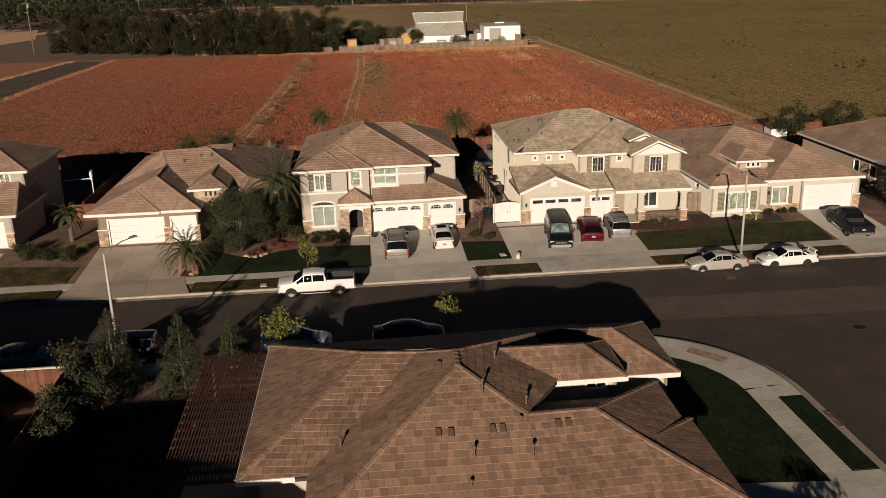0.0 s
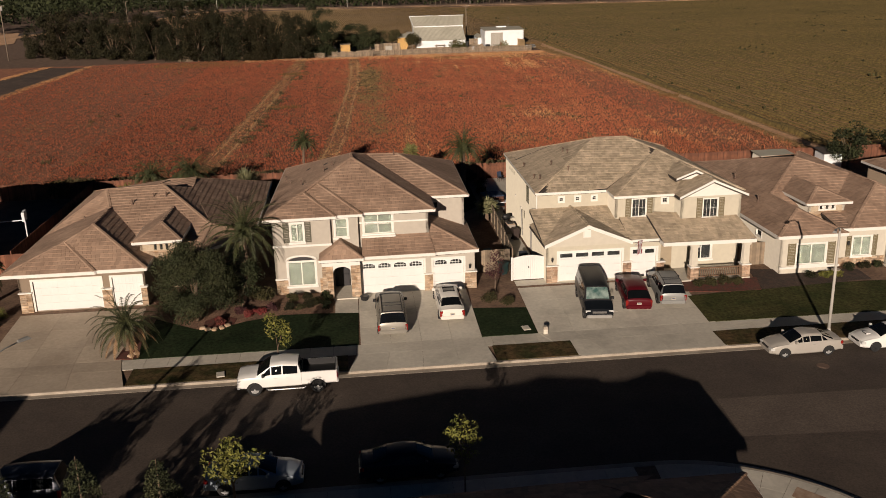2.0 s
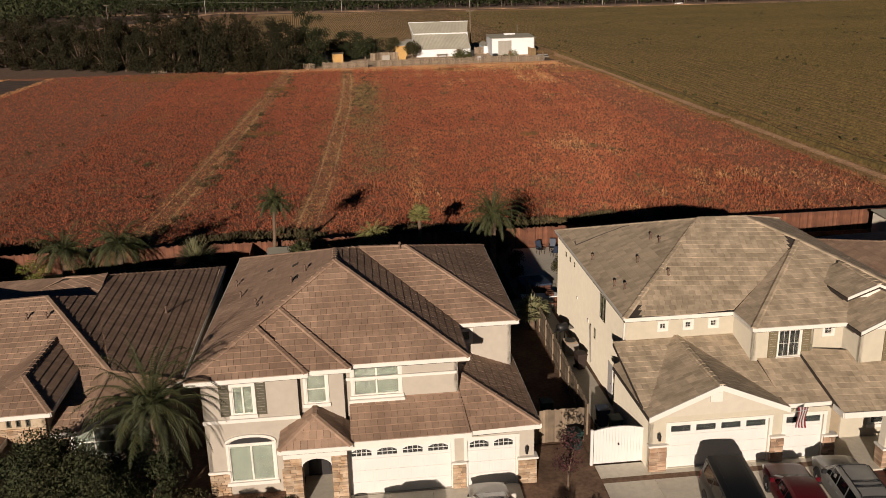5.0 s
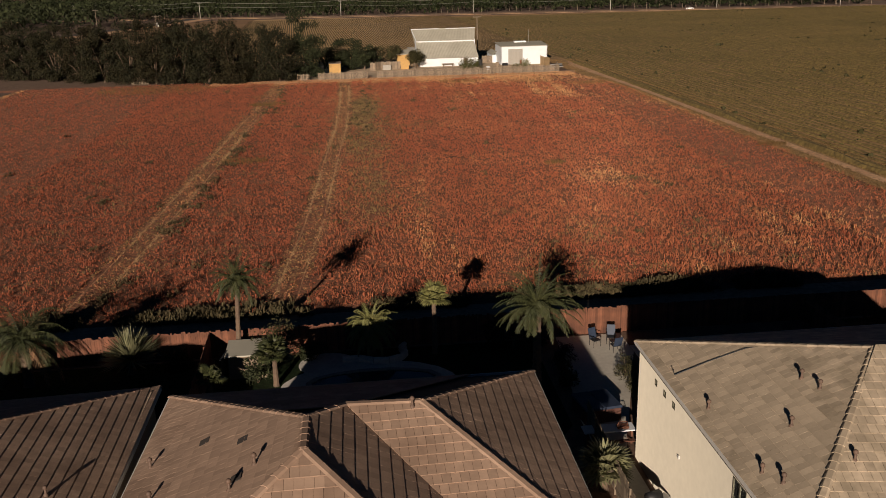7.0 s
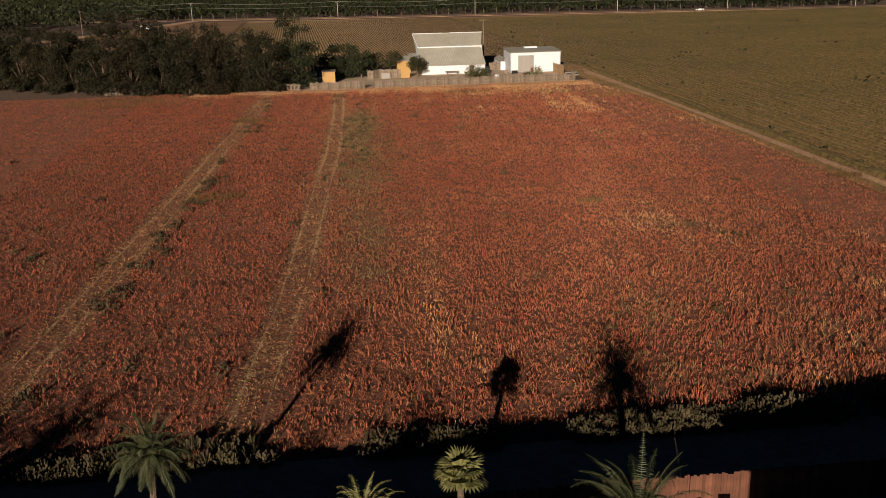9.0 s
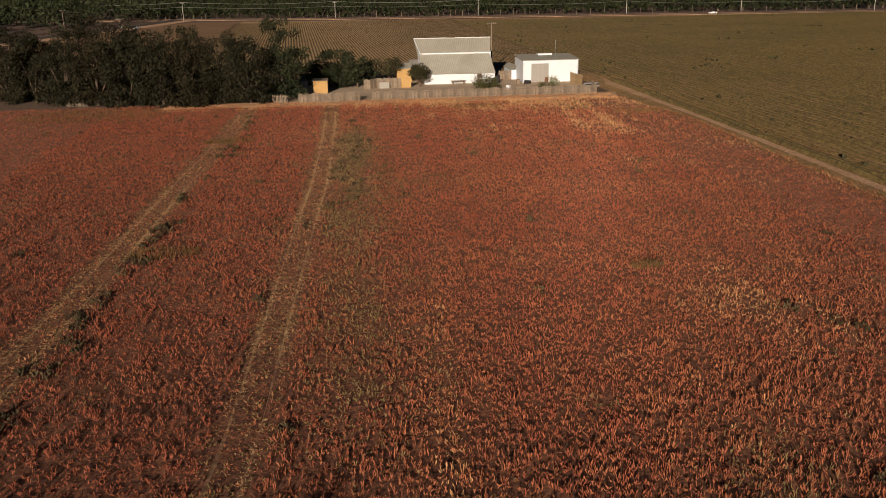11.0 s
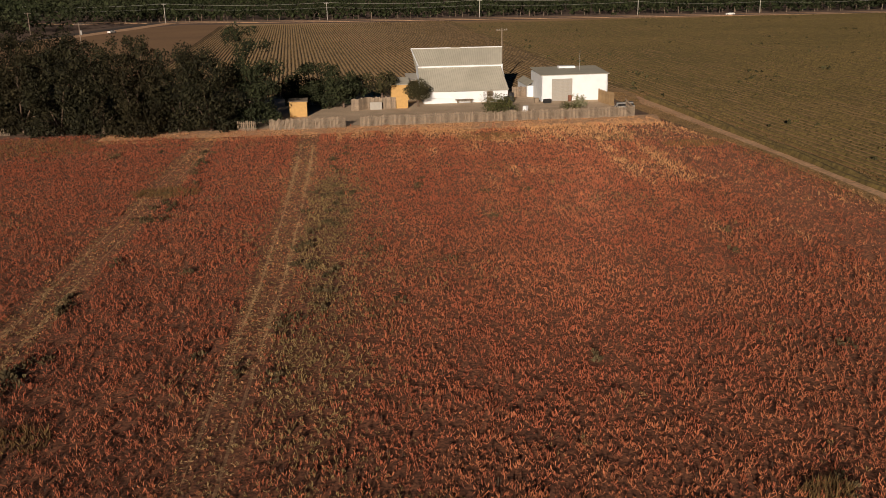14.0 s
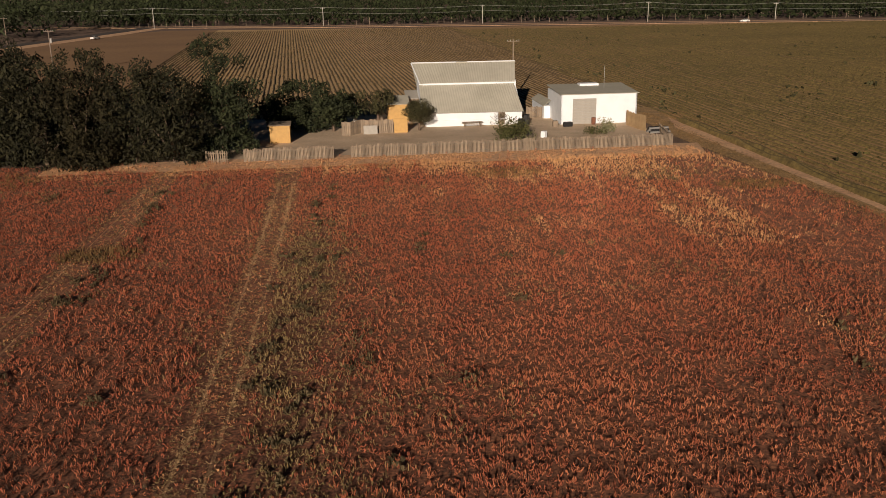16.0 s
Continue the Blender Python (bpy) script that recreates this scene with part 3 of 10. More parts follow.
def wall(root, p0, p1, z0, z1, material, openings=(), thick=0.18, name="wall"):
    """An upright wall from p0 to p1 (its outer face on the right-hand side as one goes along), with openings (u0, u1, v0, v1) cut through it."""
    g = Geo()
    a, b = Vector(p0), Vector(p1)
    ln = (b - a).length
    d = (b - a) / ln
    n_in = Vector((-d.y, d.x)) * thick
    us = sorted({0, ln, *[o[0] for o in openings], *[o[1] for o in openings]})
    vs = sorted({z0, z1, *[o[2] for o in openings], *[o[3] for o in openings]})
    nu, nv = len(us), len(vs)
    for k in (0, 1):
        for u in us:
            for v in vs:
                p = a + d * u + n_in * k
                g.v.append((p.x, p.y, v))
    at = lambda k, i, j: (k * nu + i) * nv + j
    full = lambda i, j: 0 <= i < nu - 1 and 0 <= j < nv - 1 and not any(o[0] < (us[i] + us[i + 1]) / 2 < o[1] and o[2] < (vs[j] + vs[j + 1]) / 2 < o[3] for o in openings)
    for i in range(nu - 1):
        for j in range(nv - 1):
            if not full(i, j):
                continue
            g.f.append((at(0, i, j), at(0, i + 1, j), at(0, i + 1, j + 1), at(0, i, j + 1)))
            g.f.append((at(1, i, j + 1), at(1, i + 1, j + 1), at(1, i + 1, j), at(1, i, j)))
            for (ni, nj), (p, q) in (((i - 1, j), ((i, j), (i, j + 1))), ((i + 1, j), ((i + 1, j + 1), (i + 1, j))), ((i, j - 1), ((i + 1, j), (i, j))), ((i, j + 1), ((i, j + 1), (i + 1, j + 1)))):
                if not full(ni, nj):
                    g.f.append((at(0, *p), at(0, *q), at(1, *q), at(1, *p)))
    return part(name, g, M[material], root)


def wall_frame(p0, p1):
    """Local axes of a wall: x along it, y inwards, z up."""
    a, b = Vector(p0), Vector(p1)
    d = (b - a).normalized()
    return Matrix(((d.x, -d.y, 0, a.x), (d.y, d.x, 0, a.y), (0, 0, 1, 0), (0, 0, 0, 1)))


def window(root, m, u0, u1, v0, v1, cols=2, rows=2, trim=0.12, blind=True, sill=True, shutters=0.0, head=0.0, name="window", depth=0.07, room="dark_room", smat="shutter", fmat="trim", grid=None):
    """A window in a wall opening: outer trim, frame, panes, bars, blind behind and maybe shutters."""
    w = thing(name, Matrix.Identity(4), "", "")
    for k in ("label", "category"):
        if k in w:
            del w[k]
    w.parent = root
    w.matrix_basis = m
    g = Geo()
    if trim:
        t = trim
        g.box(u0 - t, u0, -0.045, 0.02, v0, v1).box(u1, u1 + t, -0.045, 0.02, v0, v1)
        g.box(u0 - t, u1 + t, -0.05, 0.02, v1, v1 + t + head)
        if not sill:
            g.box(u0 - t, u1 + t, -0.045, 0.02, v0 - t, v0)
        part("surround", g, M["trim"], w)
    if sill:
        part("sill", Geo().bevel_box(u0 - trim - 0.06, u1 + trim + 0.06, -0.12, 0.03, v0 - 0.16, v0, 0.015), M["trim"], w)
    f = Geo()
    b = 0.03 if grid else 0.05
    f.box(u0, u0 + b, -0.01, 0.06, v0, v1).box(u1 - b, u1, -0.01, 0.06, v0, v1).box(u0 + b, u1 - b, -0.01, 0.06, v0, v0 + b).box(u0 + b, u1 - b, -0.01, 0.06, v1 - b, v1)
    for i in range(1, cols):
        x = u0 + (u1 - u0) * i / cols
        f.box(x - 0.7 * b, x + 0.7 * b, -0.006, 0.055, v0 + b, v1 - b)
    for j in range(1, rows):
        z = v0 + (v1 - v0) * j / rows
        for i in range(cols):
            xa, xb = u0 + (u1 - u0) * i / cols, u0 + (u1 - u0) * (i + 1) / cols
            f.box(xa + 0.05, xb - 0.05, -0.002, 0.05, z - 0.02, z + 0.02)
    if grid:
        for i in range(cols):
            xa, xb = u0 + (u1 - u0) * i / cols + b, u0 + (u1 - u0) * (i + 1) / cols - b
            for k in range(1, grid[0]):
                x = xa + (xb - xa) * k / grid[0]
                f.box(x - 0.006, x + 0.006, 0.004, 0.02, v0 + b, v1 - b)
            for k in range(1, grid[1]):
                z = v0 + (v1 - v0) * k / grid[1]
                f.box(xa, xb, 0.006, 0.019, z - 0.006, z + 0.006)
    part("window_frame", f, M[fmat], w)
    for i in range(cols):
        xa, xb = u0 + (u1 - u0) * i / cols + 0.04, u0 + (u1 - u0) * (i + 1) / cols - 0.04
        pane = part("pane", Geo().box(xa, xb, 0.022, 0.028, v0 + 0.04, v1 - 0.04), M["glass"], w)
        pane.visible_shadow = False
    part("blind" if blind else "lining", Geo().box(u0 - 0.02, u1 + 0.02, depth, depth + 0.02, v0 - 0.02, v1 + 0.02), M["blind" if blind else room], w)
    if shutters:
        for s, x in ((-1, u0 - trim - shutters), (1, u1 + trim)):
            sh = Geo()
            sh.box(x, x + 0.06, -0.05, 0.0, v0 - 0.05, v1 + 0.1).box(x + shutters - 0.06, x + shutters, -0.05, 0.0, v0 - 0.05, v1 + 0.1)
            k = int((v1 - v0 + 0.15) / 0.12)
            for i in range(k):
                z = v0 - 0.05 + i * (v1 - v0 + 0.15) / k
                sh.box(x + 0.06, x + shutters - 0.06, -0.04, -0.005, z, z + 0.10)
            part("shutter", sh, M[smat], w)
    return w


def garage_door(root, m, u0, u1, v0, v1, wins=4, arched=False, rows=4, square=False):
    """A sectional garage door: framed panels and a row of small windows."""
    d = thing("garage_door", Matrix.Identity(4), "", "")
    for k in ("label", "category"):
        if k in d:
            del d[k]
    d.parent = root
    d.matrix_basis = m
    part("casing", Geo().box(u0 - 0.16, u0, -0.04, 0.03, v0, v1 + 0.16).box(u1, u1 + 0.16, -0.04, 0.03, v0, v1 + 0.16).box(u0, u1, -0.04, 0.03, v1, v1 + 0.16), M["trim"], d)
    cols = wins or 4
    ph = (v1 - v0) / rows
    for r in range(rows):
        g = Geo()
        z0, z1 = v0 + r * ph + 0.004, v0 + (r + 1) * ph - 0.004
        top = r == rows - 1 and wins
        if not top:
            g.box(u0, u1, 0.10, 0.15, z0, z1)
            for c in range(cols * 2 if not square else cols * 2):
                xa = u0 + (u1 - u0) * c / (cols * 2) + 0.07
                xb = u0 + (u1 - u0) * (c + 1) / (cols * 2) - 0.07
                g.add([(xa, 0.10, z0 + .07), (xb, 0.10, z0 + .07), (xb, 0.10, z1 - .07), (xa, 0.10, z1 - .07), (xa + .04, 0.094, z0 + .11), (xb - .04, 0.094, z0 + .11), (xb - .04, 0.094, z1 - .11), (xa + .04, 0.094, z1 - .11)],
                      [(4, 5, 6, 7), (0, 1, 5, 4), (1, 2, 6, 5), (2, 3, 7, 6), (3, 0, 4, 7)])
            part("panel", g, M["door_white"], d)
        else:
            za, zb = z0 + 0.14, z1 - 0.10
            g.box(u0, u1, 0.10, 0.15, z0, za).box(u0, u1, 0.10, 0.15, zb, z1)
            xs = [u0]
            for c in range(cols):
                cw = (u1 - u0) / cols
                xa, xb = u0 + cw * c + cw * 0.11, u0 + cw * (c + 1) - cw * 0.11
                xs += [xa, xb]
                pane = part("pane", Geo().box(xa, xb, 0.12, 0.126, za, zb), M["glass"], d)
                pane.visible_shadow = False
                part("lining", Geo().box(xa, xb, 0.145, 0.15, za, zb), M["dark_room"], d)
                if not square:
                    for i in range(1, 4):
                        x = xa + (xb - xa) * i / 4
                        part("glazing_bar", Geo().box(x - 0.012, x + 0.012, 0.10, 0.118, za, zb), M["door_white"], d)
                    part("glazing_bar", Geo().box(xa, xb, 0.10, 0.117, (za + zb) / 2 - 0.012, (za + zb) / 2 + 0.012), M["door_white"], d)
                    if arched:
                        for s in (0, 1):
                            e = xa if s == 0 else xb
                            t = 0.25 * (xb - xa) * (1 if s == 0 else -1)
                            part("arch_corner", Geo().add([(e, 0.10, zb), (e + t, 0.10, zb), (e, 0.10, zb - 0.12), (e, 0.118, zb), (e + t, 0.118, zb), (e, 0.118, zb - 0.12)], [(0, 1, 2), (5, 4, 3), (1, 4, 5, 2), (0, 2, 5, 3)]), M["door_white"], d)
            xs.append(u1)
            for a, b in zip(xs[::2], xs[1::2]):
                g.box(a, b, 0.10, 0.15, za, zb)
            part("panel", g, M["door_white"], d)
    part("lining", Geo().box(u0 - .05, u1 + .05, 0.20, 0.25, v0, v1), M["dark_room"], d)
    return d


def stone_face(root, x0, x1, y, z0, z1, material="stone", depth=0.07, seed=3, side=None, name="stone_veneer", course=(0.07, 0.16), length=(0.18, 0.5)):
    """Stacked ledge stones proud of a wall that faces -y, with returns on side walls."""
    rng = random.Random(seed)
    g = Geo()
    z = z0
    while z < z1 - 0.03:
        h = min(rng.uniform(*course), z1 - z)
        x = x0
        while x < x1 - 0.02:
            w = min(rng.uniform(*length), x1 - x)
            d = depth + rng.uniform(-0.03, 0.03)
            g.bevel_box(x + 0.006, x + w - 0.006, y - d, y + 0.02, z + 0.006, z + h - 0.004, 0.01)
            x += w
        z += h
    ob = part(name, g, M[material], root, "stacked ledge stone")
    return ob


def stone_pier(root, x0, x1, y0, y1, z0, z1, material="stone", seed=4, cap=True):
    rng = random.Random(seed)
    ob = part("stone_pier", Geo().box(x0 + 0.02, x1 - 0.02, y0 + 0.03, y1 - 0.03, z0, z1 - 0.01), M["concrete"], root, "stacked stone pier")
    z = z0
    while z < z1 - 0.03:
        h = min(rng.uniform(0.08, 0.17), z1 - z)
        for xa, xb in ((x0, (x0 + x1) / 2 + rng.uniform(-.12, .12)), (None, x1)):
            if xa is None:
                xa = last
            last = xb
            d = rng.uniform(-0.02, 0.025)
            part("stone", Geo().bevel_box(xa + 0.005, xb - 0.005, y0 - d, y1 + d, z + 0.005, z + h - 0.004, 0.012), M[material + "_one"], ob)
        z += h
    if cap:
        part("pier_cap", Geo().bevel_box(x0 - 0.06, x1 + 0.06, y0 - 0.08, y1 + 0.06, z1, z1 + 0.09, 0.02), M["trim"], root)
    return ob


def roof_vent(root, x, y, z, h=0.3, r=0.045, cap=True):
    h *= 0.75
    g = Geo()
    g.tube([(x, y, z - 0.2), (x, y, z + h)], [r, r], 8)
    if cap:
        g.tube([(x, y, z + h), (x, y, z + h + 0.02), (x, y, z + h + 0.10), (x, y, z + h + 0.14)], [r, r * 2.0, r * 1.8, r * 0.8], 8)
    g.tube([(x, y, z - 0.12), (x, y, z + 0.06)], [r * 3, r * 1.1], 8)
    part("vent_pipe", g, M["vent"], root, smooth=True)


def house_root(name, cx, cy, label):
    """The house stands on its lot; parts are given in the street's axes."""
    r = thing(name, UM @ Matrix.Translation((cx, cy, 0.4)), label, "house")
    return r


class Off:
    """Shifts parts given in the street's axes to the house's own base."""

    def __init__(self, root, cx, cy, cz=0.4):
        self.root, self.m = root, Matrix.Translation((-cx, -cy, -cz))

    def done(self):
        for ch in self.root.children:
            ch.matrix_basis = self.m @ ch.matrix_basis


def house_tan():
    """Two-storey tan stucco house with a three-car garage and stone piers."""
    r = house_root("house", 0.3, 88.0, "two-storey tan stucco house with brown tiled hip roof and stone piers")
    E, S = 6.35, "stucco_tan"
    NW, NE, SE2 = (-7.25, 97.8, E), (8.1, 97.9, E), (7.9, 84.8, E)
    p1, n1, v, p2 = (-1.18, 87.55, 9.2), (-1.17, 89.8, 9.1), (0.1, 91.4, 8.65), (2.73, 91.4, 8.58)
    SW, S1, S2, SR = (-7.84, 80.0, E), (-2.54, 80.15, E), (-0.63, 80.4, E), (4.84, 80.8, E)
    c1, c2 = (-5.0, 83.3, 7.55), (-4.0, 84.5, 8.0)
    polys = [
        [SW, p1, n1, NW],
        [(-7.2, 80.7, E), SR, p1],
        [SW, S1, c1],
        [(-4.0, 80.4, E + 0.02), S2, c2],
        [SR, (4.84, 84.8, E), v, n1, p1],
        [(4.84, 84.8, E), SE2, p2, v],
        [SE2, NE, p2],
        [NE, NW, n1, v, p2],
    ]
    build_roof(r, polys, [(SW, p1), (p1, n1), (n1, NW), (p1, SR), (v, p2), (p2, SE2), (p2, NE), (S1, c1), (S2, c2), (n1, v)], "tile_brown", "tile_one", pick=lambda p: p.z > 6.4 and p.y > 86 and p.x > -6, seed=2)
    fascia_line(r, [NW, SW, S1, (-2.54, 80.4, E), S2, (-0.63, 80.8, E), SR, (4.84, 84.8, E), SE2, NE, NW], 0.2)
    # lower roofs
    L = 3.55
    gl, gr, hip = (-0.75, 78.75, L), (7.85, 79.1, L), (4.3, 82.6, 4.95)
    build_roof(r, [[gl, (4.6, 78.8, L), (4.3, 82.6, 4.95), (-0.75, 81.2, 4.42)], [(4.6, 78.95, L - .05), gr, hip], [gr, (7.9, 88.5, L), (4.3, 88.5, 4.95), hip]], [(gr, hip)], "tile_brown", "tile_one", name="garage_roof", seed=5)
    fascia_line(r, [(-0.75, 78.75, L), (4.6, 78.8, L), (4.6, 79.0, L - .03), gr, (7.9, 88.5, L)], 0.22)
    pk = (-2.3, 79.75, 4.5)
    build_roof(r, [[(-3.9, 78.45, L), (-0.72, 78.45, L), pk], [(-0.72, 78.45, L), (-0.72, 80.7, L), (-2.3, 80.7, 4.5), pk], [(-3.9, 80.2, L), (-3.9, 78.45, L), pk, (-2.3, 80.7, 4.5)]], [((-3.9, 78.45, L), pk), ((-0.72, 78.45, L), pk), (pk, (-2.3, 80.7, 4.5))], "tile_brown", "tile_one", name="porch_roof", seed=6)
    fascia_line(r, [(-3.9, 80.0, L), (-3.9, 78.45, L), (-0.72, 78.45, L), (-0.72, 78.8, L)], 0.2)
    # upper walls
    z0, z1 = 3.3, E - 0.1
    a, b = (-7.25, 80.3), (-3.0, 80.3)
    wall(r, a, b, 0.35, z1, S, [(1.35, 2.25, 4.5, 5.9), (0.95, 2.95, 1.08, 2.93)])
    m = wall_frame(a, b)
    window(r, m, 1.35, 2.25, 4.5, 5.9, 2, 1, shutters=0.45)
    window(r, m, 0.95, 2.95, 1.08, 2.93, 2, 1)
    arch = Geo()
    for i in range(10):
        a0, a1 = math.pi * i / 10, math.pi * (i + 1) / 10
        arch.add([(1.95 - 1.15 * math.cos(w), y, 2.98 + 0.38 * math.sin(w) + dz) for w in (a0, a1) for y in (-0.09, 0.0) for dz in (0.0, 0.13)], [(0, 4, 5, 1), (1, 5, 7, 3), (3, 7, 6, 2), (2, 6, 4, 0)])
    part("arched_head", arch.moved(m), M["trim"], r)
    fan = [(1.95 - 1.0 * math.cos(math.pi * i / 12), 2.96 + 0.36 * math.sin(math.pi * i / 12)) for i in range(13)]
    k = len(fan)
    part("transom", Geo().add([(x, -0.004, z) for x, z in fan] + [(x, -0.03, z) for x, z in fan], [tuple(range(k)), tuple(range(2 * k - 1, k - 1, -1))] + [(i, (i + 1) % k, k + (i + 1) % k, k + i) for i in range(k)]).moved(m), M["door_dark"], r, "dark arched transom pane")
    part("belt_course", Geo().bevel_box(-7.3, -2.95, 80.21, 80.3, 4.12, 4.28, 0.02).bevel_box(-0.95, 4.3, 81.04, 81.15, 5.42, 5.55, 0.02), M["trim"], r)
    wall(r, (-3.0, 80.7), (-0.95, 80.7), z0, z1, S, [(0.35, 1.25, 4.6, 6.0)])
    window(r, wall_frame((-3.0, 80.7), (-0.95, 80.7)), 0.35, 1.25, 4.6, 6.0, 1, 2)
    wall(r, (-0.95, 81.15), (4.35, 81.15), z0, z1, S, [(0.45, 2.55, 4.6, 6.08)])
    window(r, wall_frame((-0.95, 81.15), (4.35, 81.15)), 0.45, 2.55, 4.6, 6.08, 2, 2, trim=0.14)
    part("window_ledge", Geo().bevel_box(-0.75, 1.85, 80.89, 81.17, 4.2, 4.47, 0.03), M["trim"], r)
    wall(r, (4.35, 81.15), (4.35, 85.25), z0, z1, S)
    wall(r, (4.35, 85.25), (7.6, 85.25), z0, z1, S, [(0.65, 1.15, 5.2, 5.75)])
    window(r, wall_frame((4.35, 85.25), (7.6, 85.25)), 0.65, 1.15, 5.2, 5.75, 1, 1, trim=0.14, sill=False)
    wall(r, (7.6, 79.6), (7.6, 97.3), 0.3, 3.4, S)
    wall(r, (7.6, 85.25), (7.6, 97.3), 3.4, z1, S, [(6.0, 7.2, 4.7, 5.9)])
    window(r, wall_frame((7.6, 85.25), (7.6, 97.3)), 6.0, 7.2, 4.7, 5.9, 2, 1)
    wall(r, (7.6, 97.3), (-7.2, 97.3), 0.3, z1, S)
    wall(r, (-7.25, 97.3), (-7.25, 80.3), 0.3, z1, S)
    # garage front
    a, b = (-0.95, 79.35), (7.6, 79.35)
    wall(r, a, b, 0.35, 3.4, S, [(0.0, 4.72, 0.47, 2.85), (5.45, 7.7, 0.47, 2.85)])
    m = wall_frame(a, b)
    garage_door(r, m, 0.05, 4.70, 0.47, 2.85, 4, True)
    garage_door(r, m, 5.45, 7.70, 0.47, 2.85, 2, True)
    stone_pier(r, 3.80, 4.42, 79.22, 79.36, 0.3, 1.75, seed=11)
    stone_pier(r, 6.85, 7.72, 79.2, 79.6, 0.3, 1.75, seed=12)
    lantern(r, 7.2, 79.2, 2.25)
    # entry porch: stone sides, arched opening, dark door
    for i, (xa, xb) in enumerate(((-3.75, -2.95), (-1.65, -0.95))):
        stone_pier(r, xa, xb, 78.75, 79.5, 0.3, 2.95, seed=20 + i, cap=False)
    part("porch_beam", Geo().box(-3.75, -0.95, 78.72, 79.5, 2.95, 3.4), M["trim"], r)
    part("porch_side", Geo().box(-3.75, -3.55, 79.5, 80.2, 0.3, 3.4).box(-1.15, -0.96, 79.5, 81.5, 0.3, 3.4), M[S], r)
    a = Geo()
    for i in range(8):
        w0, w1 = math.pi * i / 8, math.pi * (i + 1) / 8
        a.add([(-2.3 - 0.65 * math.cos(w0), y, 2.5 + 0.4 * math.sin(w0)) for y in (78.7, 78.9)] + [(-2.3 - 0.65 * math.cos(w1), y, 2.5 + 0.4 * math.sin(w1)) for y in (78.7, 78.9)] + [(-2.3 - 0.65 * math.cos(w0), y, 2.96) for y in (78.7, 78.9)] + [(-2.3 - 0.65 * math.cos(w1), y, 2.96) for y in (78.7, 78.9)],
              [(0, 2, 6, 4), (1, 5, 7, 3), (0, 1, 3, 2)])
    part("arch_infill", a, M["trim"], r)
    d = part("front_door", Geo().bevel_box(-2.85, -1.75, 81.3, 81.36, 0.5, 2.7, 0.01), M["door_dark"], r, "dark panelled front door")
    part("door_panel", Geo().bevel_box(-2.75, -2.35, 81.27, 81.31, 0.7, 1.5, 0.02).bevel_box(-2.25, -1.85, 81.27, 81.31, 0.7, 1.5, 0.02).bevel_box(-2.75, -2.35, 81.27, 81.31, 1.7, 2.5, 0.02).bevel_box(-2.25, -1.85, 81.27, 81.31, 1.7, 2.5, 0.02), M["door_dark"], d)
    part("porch_back", Geo().box(-3.55, -1.15, 81.4, 81.5, 0.3, 3.4), M[S], r)
    part("porch_floor", Geo().bevel_box(-3.0, -1.2, 78.5, 81.4, 0.3, 0.5, 0.02), M["concrete"], r)
    stone_face(r, -7.25, -6.35, 80.3, 0.35, 1.6, seed=7)
    stone_face(r, -4.0, -3.5, 80.3, 0.35, 1.6, seed=8)
    part("stone_sill", Geo().bevel_box(-7.3, -6.3, 80.17, 80.31, 1.6, 1.7, 0.02), M["trim"], r)
    for x, y, z in ((-2.75, 88.1, 8.5), (-3.44, 87.2, 8.2), (-6.8, 91.6, 6.65), (-6.28, 89.0, 6.9), (-5.24, 86.4, 7.42), (2.4, 91.1, 8.55)):
        roof_vent(r, x, y, z)
    for x, y, z in ((-4.87, 91.58, 7.47), (-3.37, 90.26, 8.15), (-3.3, 87.7, 8.25), (-5.0, 86.2, 7.5)):
        part("tile_vent", Geo().add([(x + u, y + v, z + u * .46 + w) for w in (-.03, .035) for u, v in ((-.17, -.2), (.17, -.2), (.17, .2), (-.17, .2))], [(4, 5, 6, 7), (0, 1, 5, 4), (1, 2, 6, 5), (2, 3, 7, 6), (3, 0, 4, 7)]), M["deck"], r)
    Off(r, 0.3, 88.0).done()


def lantern(r, x, y, z):
    g = Geo()
    g.box(x - 0.05, x + 0.05, y - 0.02, y + 0.02, z - 0.12, z + 0.12)
    g.tube([(x, y - 0.14, z - 0.15), (x, y - 0.14, z + 0.12), (x, y - 0.14, z + 0.22)], [0.06, 0.09, 0.01], 6)
    part("wall_lantern", g, M["black"], r)


